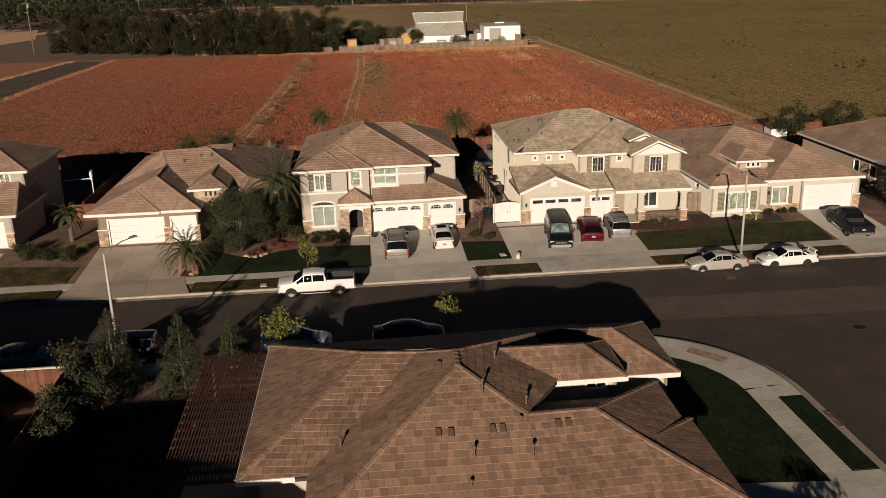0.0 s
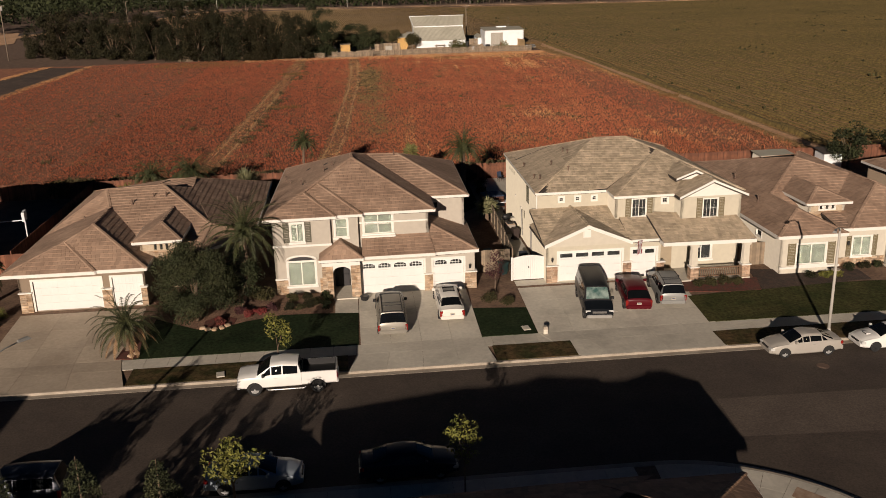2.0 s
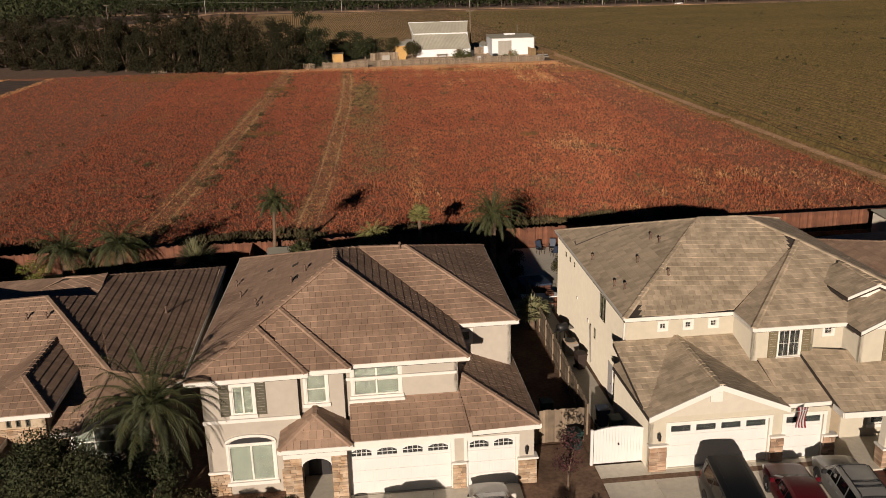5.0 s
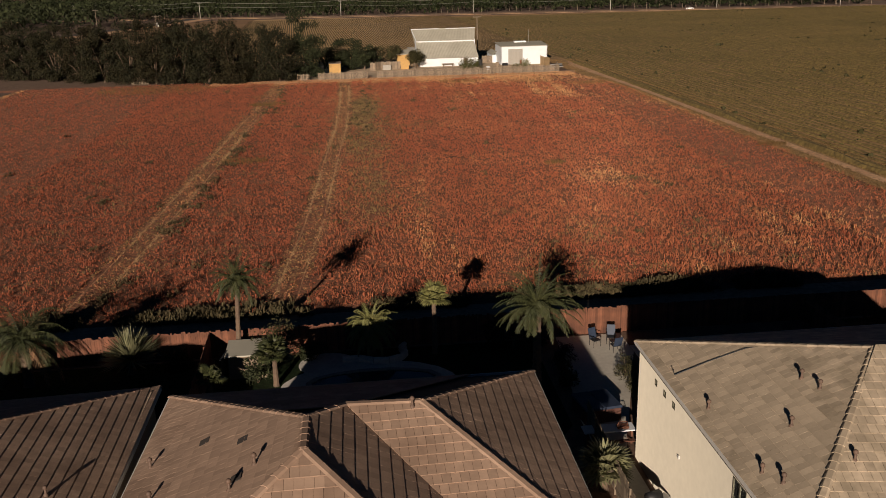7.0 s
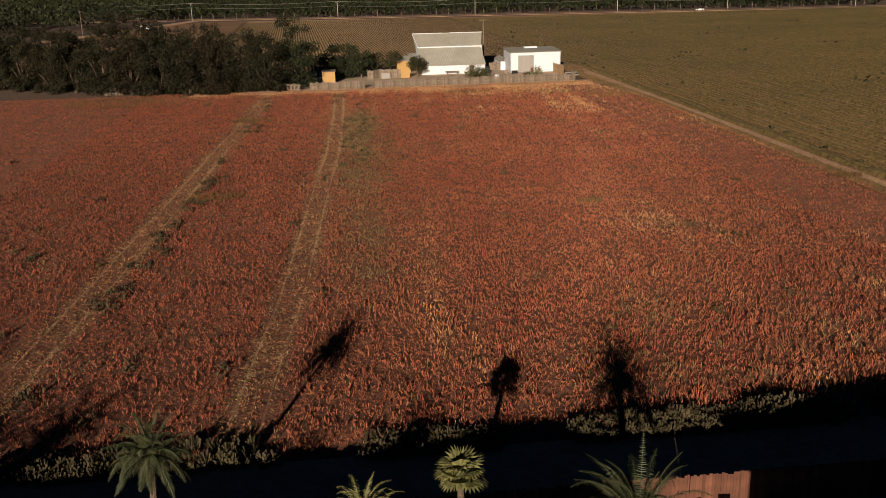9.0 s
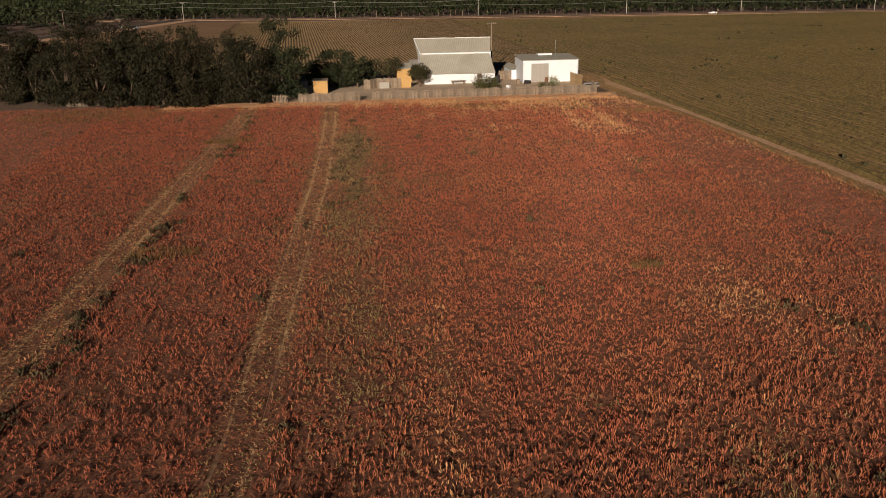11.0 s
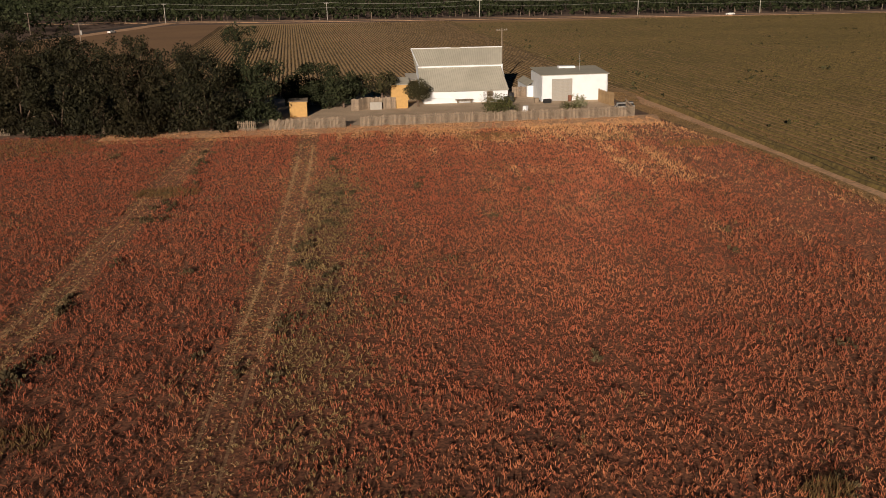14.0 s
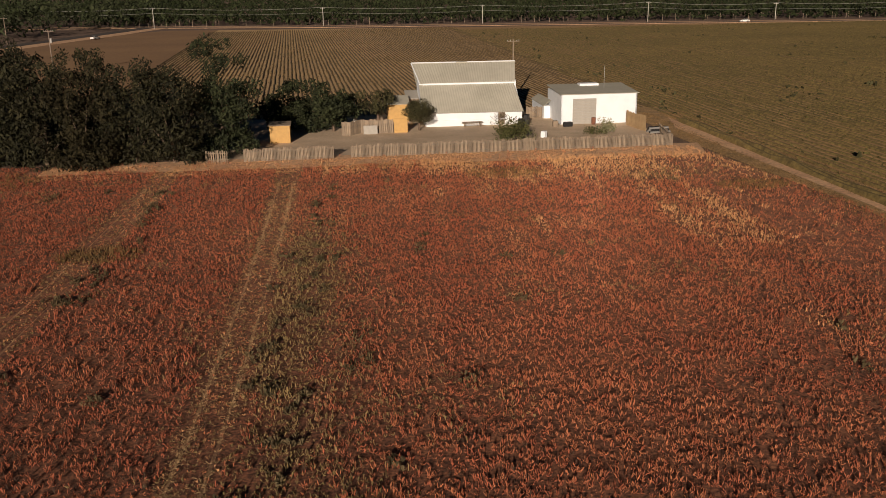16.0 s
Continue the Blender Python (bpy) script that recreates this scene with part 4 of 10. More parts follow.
def house_cream():
    """Two-storey cream house with grey tiles, a gabled garage and a railed porch."""
    r = house_root("house", 21.0, 90.0, "two-storey cream stucco house with grey tiled roof and railed porch")
    E, S = 6.3, "stucco_cream"
    NW, SW, NE = (13.5, 100.4, E), (13.25, 84.2, E), (29.4, 100.4, E)
    pW, pE = (20.15, 92.4, 8.95), (22.8, 92.0, 9.05)
    T = (24.7, 89.0, 8.4)
    m0, m1, ser = (19.0, 81.9, E), (19.0, 84.2, E), (29.5, 81.9, E)
    polys = [[SW, pW, NW], [SW, m1, T, pE, pW], [m1, m0, T], [m0, ser, T], [ser, NE, pE, T], [NE, NW, pW, pE]]
    build_roof(r, polys, [(SW, pW), (NW, pW), (pW, pE), (pE, T), (m0, T), (T, ser), (pE, NE)], "tile_grey", "tile_grey_one", pick=lambda p: p.x < 20 and p.y > 85, seed=12)
    fascia_line(r, [NE, NW, SW], 0.13)
    fascia_line(r, [SW, m1, m0, (23.8, 81.9, E)], 0.2)
    # front gable
    gy, ry = 80.6, 86.5
    ga, gb, gp, gq = (23.75, gy, E), (29.25, gy, E), (26.4, gy, 7.55), (26.4, ry, 7.55)
    build_roof(r, [[(23.75, ry, E), ga, gp, gq], [gb, (29.25, ry, E), gq, gp]], [(gp, gq)], "tile_grey", "tile_grey_one", name="gable_roof", seed=13)
    part("gable_trim", rake([ga, gp, gb], 0.15, 0.06), M["trim"], r)
    sa, sb, sp, sq = (24.2, 82.75, 7.25), (27.1, 82.75, 7.25), (25.8, 82.75, 7.85), (25.8, 86.4, 7.85)
    build_roof(r, [[(24.2, 86.4, 7.25), sa, sp, sq], [sb, (27.1, 86.4, 7.25), sq, sp]], [(sp, sq)], "tile_grey", "tile_grey_one", name="upper_gable_roof", seed=14)
    part("gable_trim", rake([sa, sp, sb], 0.12, 0.05), M["trim"], r)
    part("gable_wall", Geo().add([(23.95, 81.05, E - .1), (28.95, 81.05, E - .1), (26.4, 81.05, 7.4), (23.95, 81.25, E - .1), (28.95, 81.25, E - .1), (26.4, 81.25, 7.4)], [(0, 1, 2), (5, 4, 3), (0, 2, 5, 3), (1, 4, 5, 2)])
         .add([(24.4, 83.05, 7.1), (26.9, 83.05, 7.1), (25.8, 83.05, 7.75), (24.4, 83.25, 7.1), (26.9, 83.25, 7.1), (25.8, 83.25, 7.75)], [(0, 1, 2), (5, 4, 3), (0, 2, 5, 3), (1, 4, 5, 2)]), M["trim"], r)
    # upper walls
    z0, z1 = 3.2, E - 0.1
    side_a, side_b = (13.6, 100.0), (13.5, 84.6)
    smalls = [(x, x + 0.3, 5.3, 5.6) for x in (2.2, 3.3, 4.4)] + [(9.4, 9.75, 2.55, 3.2)]
    wall(r, side_a, side_b, 0.3, z1, S, smalls + [(10.5, 11.6, 4.3, 5.75)])
    m = wall_frame(side_a, side_b)
    for o in smalls:
        window(r, m, *o, 1, 1, trim=0, sill=False, blind=False, fmat="shutter")
    window(r, m, 10.5, 11.6, 4.3, 5.75, 2, 1, trim=0, sill=False, blind=False, fmat="shutter")
    d = part("side_door", Geo().bevel_box(12.6, 13.45, -0.05, 0.0, 0.5, 2.5, 0.01).moved(m), M["door_white"], r, "plain white side door")
    part("handle", Geo().disc((13.35, -0.08, 1.45), (0, 1, 0), 0.04, 0.06, 8).moved(m), M["metal_grey"], d)
    part("downspout", Geo().tube([(15.2, -0.06, 0.5), (15.2, -0.06, 5.9), (15.25, 0.3, 6.15)], [0.045] * 3, 6).moved(m), M["trim"], r)
    part("side_light", Geo().bevel_box(14.0, 14.14, -0.16, 0.0, 2.1, 2.4, 0.02).moved(m), M["black"], r)
    part("meter_box", Geo().bevel_box(13.9, 14.3, -0.14, 0.0, 1.1, 1.7, 0.02).bevel_box(14.45, 14.75, -0.12, 0.0, 1.2, 1.6, 0.02).moved(m), M["metal_grey"], r)
    part("wall_vent", Geo().bevel_box(5.4, 5.55, -0.06, 0.0, 3.5, 3.65, 0.01).bevel_box(8.0, 8.2, -0.06, 0.0, 3.0, 3.2, 0.01).moved(m), M["trim"], r)
    a, b = (13.5, 84.6), (19.2, 84.6)
    ops = [(x, x + 0.32, 5.42, 5.74) for x in (1.75, 3.1, 4.45)]
    wall(r, a, b, z0, z1, S, ops)
    for o in ops:
        window(r, wall_frame(a, b), *o, 1, 1, trim=0.13, sill=False, blind=False, grid=(2, 2))
    wall(r, (19.2, 84.6), (19.2, 82.3), z0, z1, S)
    a, b = (19.2, 82.3), (22.35, 82.3)
    wall(r, a, b, z0, z1, S, [(1.35, 2.45, 4.5, 5.9)])
    window(r, wall_frame(a, b), 1.35, 2.45, 4.5, 5.9, 2, 1, grid=(2, 2), trim=0.08, shutters=0.46, blind=False, smat="shutter_tan")
    wall(r, (22.35, 82.3), (22.35, 82.65), z0, z1, S)
    a, b = (22.35, 82.65), (24.1, 82.65)
    wall(r, a, b, z0, z1, S, [(0.75, 1.15, 5.42, 5.82)])
    window(r, wall_frame(a, b), 0.75, 1.15, 5.42, 5.82, 1, 1, trim=0.13, sill=False, blind=False, grid=(2, 2))
    wall(r, (24.1, 82.65), (24.1, 81.1), z0, z1, S)
    a, b = (24.1, 81.1), (28.9, 81.1)
    wall(r, a, b, z0, z1, S, [(1.75, 2.9, 4.5, 5.95)])
    window(r, wall_frame(a, b), 1.75, 2.9, 4.5, 5.95, 2, 1, grid=(2, 2), trim=0.08, shutters=0.46, blind=False, smat="shutter_tan")
    wall(r, (28.9, 81.1), (28.9, 100.0), 0.3, z1, S)
    wall(r, (28.9, 100.0), (13.6, 100.0), 0.3, z1, S)
    # lower roofs
    L = 3.6
    pk, rk = (16.15, 78.75, 5.0), (16.15, 84.6, 5.0)
    build_roof(r, [[(19.5, 79.1, L - .02), (21.9, 79.1, L - .02), (21.9, 82.3, 4.5), (19.5, 82.3, 4.5)], [(12.8, 79.6, 3.72), (19.5, 79.6, 3.72), (19.5, 82.3, 4.38), (19.2, 84.6, 4.9), (12.8, 84.6, 4.9)]], [], "tile_grey", "tile_grey_one", name="garage_roof", seed=15)
    build_roof(r, [[(12.8, 84.5, L + .02), (12.8, 78.75, L + .02), pk, rk], [(19.55, 78.75, L + .02), (19.55, 84.5, L + .02), rk, pk]], [(pk, rk)], "tile_grey", "tile_grey_one", name="garage_gable", seed=16)
    part("gable_trim", rake([(12.8, 78.75, L), pk, (19.55, 78.75, L)], 0.24, 0.06), M["trim"], r)
    part("gable_wall", Geo().add([(13.1, 79.25, L - .3), (19.3, 79.25, L - .3), (19.3, 79.25, L + .05), (16.15, 79.25, 4.9), (13.1, 79.25, L + .05)] + [(13.1, 79.45, L - .3), (19.3, 79.45, L - .3), (19.3, 79.45, L + .05), (16.15, 79.45, 4.9), (13.1, 79.45, L + .05)],
         [(0, 1, 2, 3, 4), (9, 8, 7, 6, 5), (0, 5, 6, 1), (1, 6, 7, 2), (2, 7, 8, 3), (3, 8, 9, 4), (4, 9, 5, 0)]), M["stucco_pale"], r)
    part("gable_vent", Geo().bevel_box(15.85, 16.45, 79.17, 79.26, 3.95, 4.55, 0.02).box(15.92, 16.38, 79.14, 79.18, 4.0, 4.45), M["trim"], r)
    fascia_line(r, [(19.6, 79.1, L), (21.75, 79.1, L), (21.75, 80.0, L)], 0.2)
    wall(r, (13.1, 85.0), (13.1, 79.45), 0.3, 3.5, S)
    a, b = (13.1, 79.45), (22.0, 79.45)
    wall(r, a, b, 0.35, 3.45, S, [(0.95, 5.85, 0.47, 2.75), (6.65, 8.55, 0.47, 2.75)])
    m = wall_frame(a, b)
    garage_door(r, m, 0.95, 5.85, 0.47, 2.75, 4, False, square=True)
    garage_door(r, m, 6.65, 8.55, 0.47, 2.75, 2, False, square=True)
    stone_pier(r, 13.1, 13.95, 79.3, 79.46, 0.3, 1.75, "brick_veneer", 31)
    stone_pier(r, 19.05, 19.7, 79.3, 79.46, 0.3, 1.75, "brick_veneer", 32)
    stone_pier(r, 21.7, 22.3, 79.3, 79.6, 0.3, 1.6, "brick_veneer", 33)
    # porch
    pl, pr = (22.1, 77.75, L), (28.75, 77.7, L)
    build_roof(r, [[(21.7, 77.9, L - .01), (28.75, 77.7, L), (28.6, 81.1, 4.6), (21.7, 82.6, 4.75)]], [], "tile_grey", "tile_grey_one", name="porch_roof", seed=17)
    fascia_line(r, [(21.7, 78.8, L), (21.7, 77.9, L), (28.75, 77.7, L), (28.75, 80.0, L)], 0.28)
    wall(r, (22.0, 80.9), (28.6, 80.9), 0.35, 3.6, S, [(3.0, 4.6, 1.15, 2.55), (0.5, 1.45, 0.5, 2.6)])
    m = wall_frame((22.0, 80.9), (28.6, 80.9))
    window(r, m, 3.0, 4.6, 1.15, 2.55, 2, 1, trim=0.12, blind=False)
    part("front_door", Geo().bevel_box(22.5, 23.45, 81.0, 81.06, 0.5, 2.6, 0.01), M["door_tan"], r, "plain tan front door in shade")
    for i, x in enumerate((24.2, 28.25)):
        stone_pier(r, x - 0.32, x + 0.32, 77.95, 78.6, 0.3, 1.45, "brick_veneer", 40 + i)
        c = Geo()
        c.add([(x - 0.24, 78.03, 1.5), (x + 0.24, 78.03, 1.5), (x + 0.24, 78.52, 1.5), (x - 0.24, 78.52, 1.5), (x - 0.2, 78.07, 3.35), (x + 0.2, 78.07, 3.35), (x + 0.2, 78.48, 3.35), (x - 0.2, 78.48, 3.35)], [(3, 2, 1, 0), (4, 5, 6, 7), (0, 1, 5, 4), (1, 2, 6, 5), (2, 3, 7, 6), (3, 0, 4, 7)])
        c.bevel_box(x - 0.3, x + 0.3, 77.97, 78.58, 3.05, 3.35, 0.03)
        part("porch_column", c, M["stucco_pale"], r)
    rail = part("railing", Geo().bevel_box(24.55, 27.92, 78.2, 78.3, 1.25, 1.35, 0.02).box(24.55, 27.92, 78.22, 78.28, 0.6, 0.67), M["rail_brown"], r, "brown wooden porch railing")
    bal = Geo().box(-0.03, 0.03, -0.02, 0.02, 0.67, 1.25).mesh("baluster", M["rail_brown"])
    for i in range(23):
        o = part("baluster", bal, None, rail)
        o.matrix_basis = pose(24.64 + i * 0.146, 78.25, 0)
    part("porch_floor", Geo().bevel_box(22.0, 28.6, 77.9, 80.9, 0.2, 0.5, 0.02), M["concrete"], r)
    lantern(r, 13.5, 79.3, 2.3)
    lantern(r, 22.35, 80.8, 2.3)
    for x, y, z in ((17.34, 92.4, 7.88), (17.5, 91.35, 7.93), (14.0, 93.0, 6.56), (15.78, 90.0, 7.28), (13.95, 88.3, 6.55), (14.25, 87.4, 6.7), (16.64, 87.4, 7.33)):
        roof_vent(r, x, y, z)
    part("flue", Geo().tube([(13.5, 91.0, 0.8), (13.4, 91.0, 2.9), (13.4, 90.9, 3.2)], [0.05, 0.05, 0.05], 6), M["metal_grey"], r)
    part("aerial_wire", Geo().tube([(13.75, 96.2, 6.75), (13.8, 96.15, 6.51), (15.2, 96.1, 7.05), (16.7, 95.9, 7.63), (18.4, 95.2, 8.08)], [.025, .025, .015, .015, .015], 6), M["black"], r, "black cable lying over the roof")
    Off(r, 21.0, 90.0).done()


def rake(pts, h, t):
    """Sloping gable boards on a face towards -y."""
    g = Geo()
    for a, b in zip(pts, pts[1:]):
        a, b = Vector(a), Vector(b)
        dn, fw = Vector((0, 0, -h)), Vector((0, -t, 0))
        up = Vector((0, 0, 0.03))
        g.add([a + up, b + up, b + dn, a + dn, a + up + fw, b + up + fw, b + dn + fw, a + dn + fw], [(0, 1, 2, 3), (7, 6, 5, 4), (0, 4, 5, 1), (1, 5, 6, 2), (2, 6, 7, 3), (3, 7, 4, 0)])
    return g


def house_low():
    """Single-storey house with a three-car garage and a cupola."""
    r = house_root("house", -17.0, 90.0, "single-storey brown stucco house with brown tiled hip roof and garage")
    E, S = 3.78, "stucco_brown"
    SW, R, NWc, Wm = (-26.1, 78.25, E), (-16.1, 78.4, E), (-26.1, 103.5, E), (-26.1, 88.0, E)
    pM, NE, SE = (-16.9, 91.1, 6.9), (-9.3, 104.8, 3.6), (-9.2, 86.0, E)
    Lw, V, P, Wv, Pw = (-21.4, 90.6, 6.85), (-14.95, 93.3, 6.0), (-15.1, 96.8, 6.08), (-20.5, 94.6, 5.2), (-17.6, 96.8, 6.08)
    K, K2, Rb, H = (-20.55, 82.8, 6.0), (-20.55, 87.95, 6.0), (-16.1, 81.2, E), (-12.4, 85.04, 4.97)
    S0, S1, c1, H2 = (-19.6, 78.4, E), (-19.6, 78.22, E), (-22.3, 81.3, 5.2), (-13.1, 81.2, E)
    polys = [[SW, S1, c1], [S0, R, K, c1], [R, Rb, K2, K], [Rb, H2, H, pM, Lw, K2], [H2, SE, H], [SE, NE, P, V, H], [H, V, pM], [NE, NWc, Pw, P], [Wv, V, P, Pw], [pM, V, Wv, Lw], [Wm, SW, c1], [Wm, c1, K], [Wm, K, K2], [Wm, K2, Lw], [NWc, Wm, Lw], [NWc, Lw, Wv], [NWc, Wv, Pw]]
    build_roof(r, polys, [(SW, c1), (S1, c1), (c1, K), (K, R), (K, K2), (K2, Lw), (Lw, pM), (pM, H), (H, H2), (H, SE), (P, NE), (P, Pw), (Lw, NWc)], "tile_brown", "tile_one", seed=22)
    fascia_line(r, [NWc, SW, S1, S0, R, Rb, H2, SE, NE], 0.24)
    a, b = (-25.5, 79.75), (-16.6, 79.75)
    wall(r, a, b, 0.35, E, S, [(1.0, 5.75, 0.47, 2.75), (6.55, 8.6, 0.47, 2.75)])
    m = wall_frame(a, b)
    garage_door(r, m, 1.0, 5.75, 0.47, 2.75, 0)
    garage_door(r, m, 6.55, 8.6, 0.47, 2.75, 0)
    stone_pier(r, -25.5, -24.65, 79.6, 79.9, 0.3, 1.9, seed=51)
    stone_pier(r, -19.7, -19.0, 79.6, 79.76, 0.3, 1.9, seed=52)
    stone_pier(r, -16.95, -16.5, 79.6, 79.9, 0.3, 1.9, seed=53)
    wall(r, (-16.6, 79.75), (-16.6, 83.5), 0.35, E, S)
    wall(r, (-16.6, 83.5), (-9.5, 83.5), 0.35, E, S, [(2.5, 4.5, 1.2, 2.7)])
    window(r, wall_frame((-16.6, 83.5), (-9.5, 83.5)), 2.5, 4.5, 1.2, 2.7)
    wall(r, (-9.5, 83.5), (-9.5, 104.0), 0.35, E, S)
    wall(r, (-9.5, 104.0), (-25.5, 103.0), 0.35, E, S)
    wall(r, (-25.5, 103.0), (-25.5, 79.75), 0.35, E, S)
    A, B, top, back, e1, e0 = (-17.4, 80.55, 5.05), (-13.9, 80.7, 5.05), (-15.65, 83.0, 5.85), (-15.6, 87.6, 5.85), (-13.9, 85.3, 5.05), (-17.4, 85.3, 5.05)
    build_roof(r, [[A, B, top], [B, e1, back, top], [e0, A, top, back]], [(A, top), (B, top), (top, back)], "tile_brown", "tile_one", name="dormer_roof", seed=55)
    fascia_line(r, [e0, A, B, e1], 0.2)
    ops = [(1.0 + 0.42 * i, 1.22 + 0.42 * i, 4.25, 4.72) for i in range(3)]
    wall(r, (-17.0, 81.1), (-14.3, 81.1), 3.4, 5.0, "stone_pale", ops, name="dormer_wall")
    for q in ops:
        window(r, wall_frame((-17.0, 81.1), (-14.3, 81.1)), *q, 1, 1, trim=0, sill=False, blind=False, fmat="shutter")
    stone_face(r, -17.0, -14.3, 81.1, 3.5, 4.2, seed=57, depth=0.05)
    wall(r, (-14.3, 81.1), (-14.3, 85.0), 3.4, 5.0, "stone_pale", name="dormer_wall")
    wall(r, (-17.0, 85.0), (-17.0, 81.1), 3.4, 5.0, "stone_pale", name="dormer_wall")
    for x, y, z in ((-22.4, 87.0, 5.2), (-21.6, 91.2, 5.2), (-18.9, 88.2, 6.1), (-16.4, 89.2, 6.33), (-17.4, 89.2, 6.33), (-11.3, 93.8, 4.6)):
        roof_vent(r, x, y, z, 0.3)
    Off(r, -17.0, 90.0).done()


def house_pale():
    """Single-storey pale stucco house with a windowed dormer."""
    r = house_root("house", 38.0, 90.0, "single-storey pale stucco house with brown tiled roof and shutters")
    E, S = 3.6, "stucco_pale"
    SW, S1, NWc = (30.6, 77.8, E), (36.1, 77.8, E), (30.6, 104.5, E)
    pM, pN = (38.1, 90.8, 6.75), (39.5, 93.0, 6.75)
    NE = (46.5, 104.0, E)
    K, A, W0 = (33.5, 81.0, 4.82), (33.5, 85.6, 4.82), (36.1, 82.9, E)
    a1, g1, g2 = (36.1, 78.95, E), (36.9, 78.9, E), (46.4, 78.9, E)
    G, Gb, Sx = (41.7, 84.0, 5.75), (41.7, 88.2, 5.75), (43.4, 86.6, 5.19)
    polys = [[SW, K, A, NWc], [A, pM, NWc], [SW, S1, K], [S1, W0, A, K], [(33.2, 82.7, 3.72), (46.4, 82.7, 3.72), Sx, pM, A], [g1, g2, G], [(36.9, 88.2, E), g1, G, Gb], [g2, (46.4, 88.2, E), Gb, G],
             [(36.1, 78.95, E - .03), (37.5, 78.95, E - .03), (37.5, 83.0, 4.25), (36.1, 83.0, 4.25)], [(46.4, 82.7, E), NE, pN, Sx], [Sx, pN, pM], [NE, NWc, pM, pN]]
    build_roof(r, polys, [(SW, K), (K, A), (A, pM), (pM, NWc), (S1, K), (pM, pN), (g2, G), (g1, G), (G, Gb), (Sx, pM)], "tile_brown", "tile_one", seed=62)
    fascia_line(r, [NWc, SW, S1, a1, g1, g2, NE], 0.24)
    a, b = (31.05, 78.25), (35.75, 78.25)
    wall(r, a, b, 0.35, E, S, [(1.3, 3.6, 1.15, 2.75)])
    window(r, wall_frame(a, b), 1.3, 3.6, 1.15, 2.75, 2, 1, shutters=0.62, smat="shutter_tan")
    part("wall_base", Geo().bevel_box(31.0, 35.8, 78.12, 78.26, 0.85, 1.0, 0.02), M["trim"], r)
    wall(r, (35.75, 78.25), (35.75, 79.35), 0.35, E, S)
    a, b = (35.75, 79.35), (40.2, 79.35)
    wall(r, a, b, 0.35, E, S, [(1.7, 3.2, 1.2, 2.75)])
    window(r, wall_frame(a, b), 1.7, 3.2, 1.2, 2.75, 2, 1, shutters=0.4, smat="shutter_tan")
    stone_face(r, 35.8, 40.2, 79.35, 0.4, 1.1, seed=64)
    wall(r, (40.2, 79.35), (40.2, 79.05), 0.35, E, S)
    a, b = (40.2, 79.05), (46.0, 79.05)
    wall(r, a, b, 0.35, E, S, [(0.35, 5.1, 0.47, 2.75)])
    garage_door(r, wall_frame(a, b), 0.35, 5.1, 0.47, 2.75, 0)
    stone_pier(r, 45.35, 46.05, 78.9, 79.3, 0.3, 1.8, seed=65)
    wall(r, (46.0, 79.05), (46.0, 103.5), 0.35, E, S)
    wall(r, (46.0, 103.5), (31.05, 103.5), 0.35, E, S)
    wall(r, (31.05, 103.5), (31.05, 78.25), 0.35, E, S, [(16.0, 16.9, 2.4, 2.9), (21.0, 21.9, 2.4, 2.9)])
    for u in (16.0, 21.0):
        window(r, wall_frame((31.05, 103.5), (31.05, 78.25)), u, u + 0.9, 2.4, 2.9, 1, 1, trim=0.06, sill=False, blind=False)
    q0, q1, qt, qb = (34.7, 81.7, 4.95), (38.5, 81.75, 4.95), (36.6, 83.9, 5.75), (36.6, 88.4, 5.75)
    q2, q3 = (38.5, 88.4, 4.95), (34.7, 88.4, 4.95)
    build_roof(r, [[q0, q1, qt], [q1, q2, qb, qt], [q3, q0, qt, qb]], [(q0, qt), (q1, qt), (qt, qb)], "tile_brown", "tile_one", name="dormer_roof", seed=66)
    fascia_line(r, [q3, q0, q1, q2], 0.2)
    ops = [(0.85 + 0.5 * i, 1.2 + 0.5 * i, 4.25, 4.7) for i in range(3)]
    wall(r, (35.1, 82.15), (38.1, 82.15), 3.5, 4.9, "stone_pale", ops, name="dormer_wall")
    for o in ops:
        window(r, wall_frame((35.1, 82.15), (38.1, 82.15)), *o, 1, 1, trim=0.06, sill=False, blind=False)
    stone_face(r, 35.1, 38.1, 82.15, 3.6, 4.15, seed=66, depth=0.05)
    wall(r, (38.1, 82.15), (38.1, 88.0), 3.5, 4.9, S, name="dormer_wall")
    wall(r, (35.1, 88.0), (35.1, 82.15), 3.5, 4.9, S, name="dormer_wall")
    lantern(r, 37.0, 79.25, 2.3)
    for x, y, z in ((33.2, 92.0, 4.9), (32.4, 85.5, 4.45)):
        roof_vent(r, x, y, z, 0.35)
    Off(r, 38.0, 90.0).done()


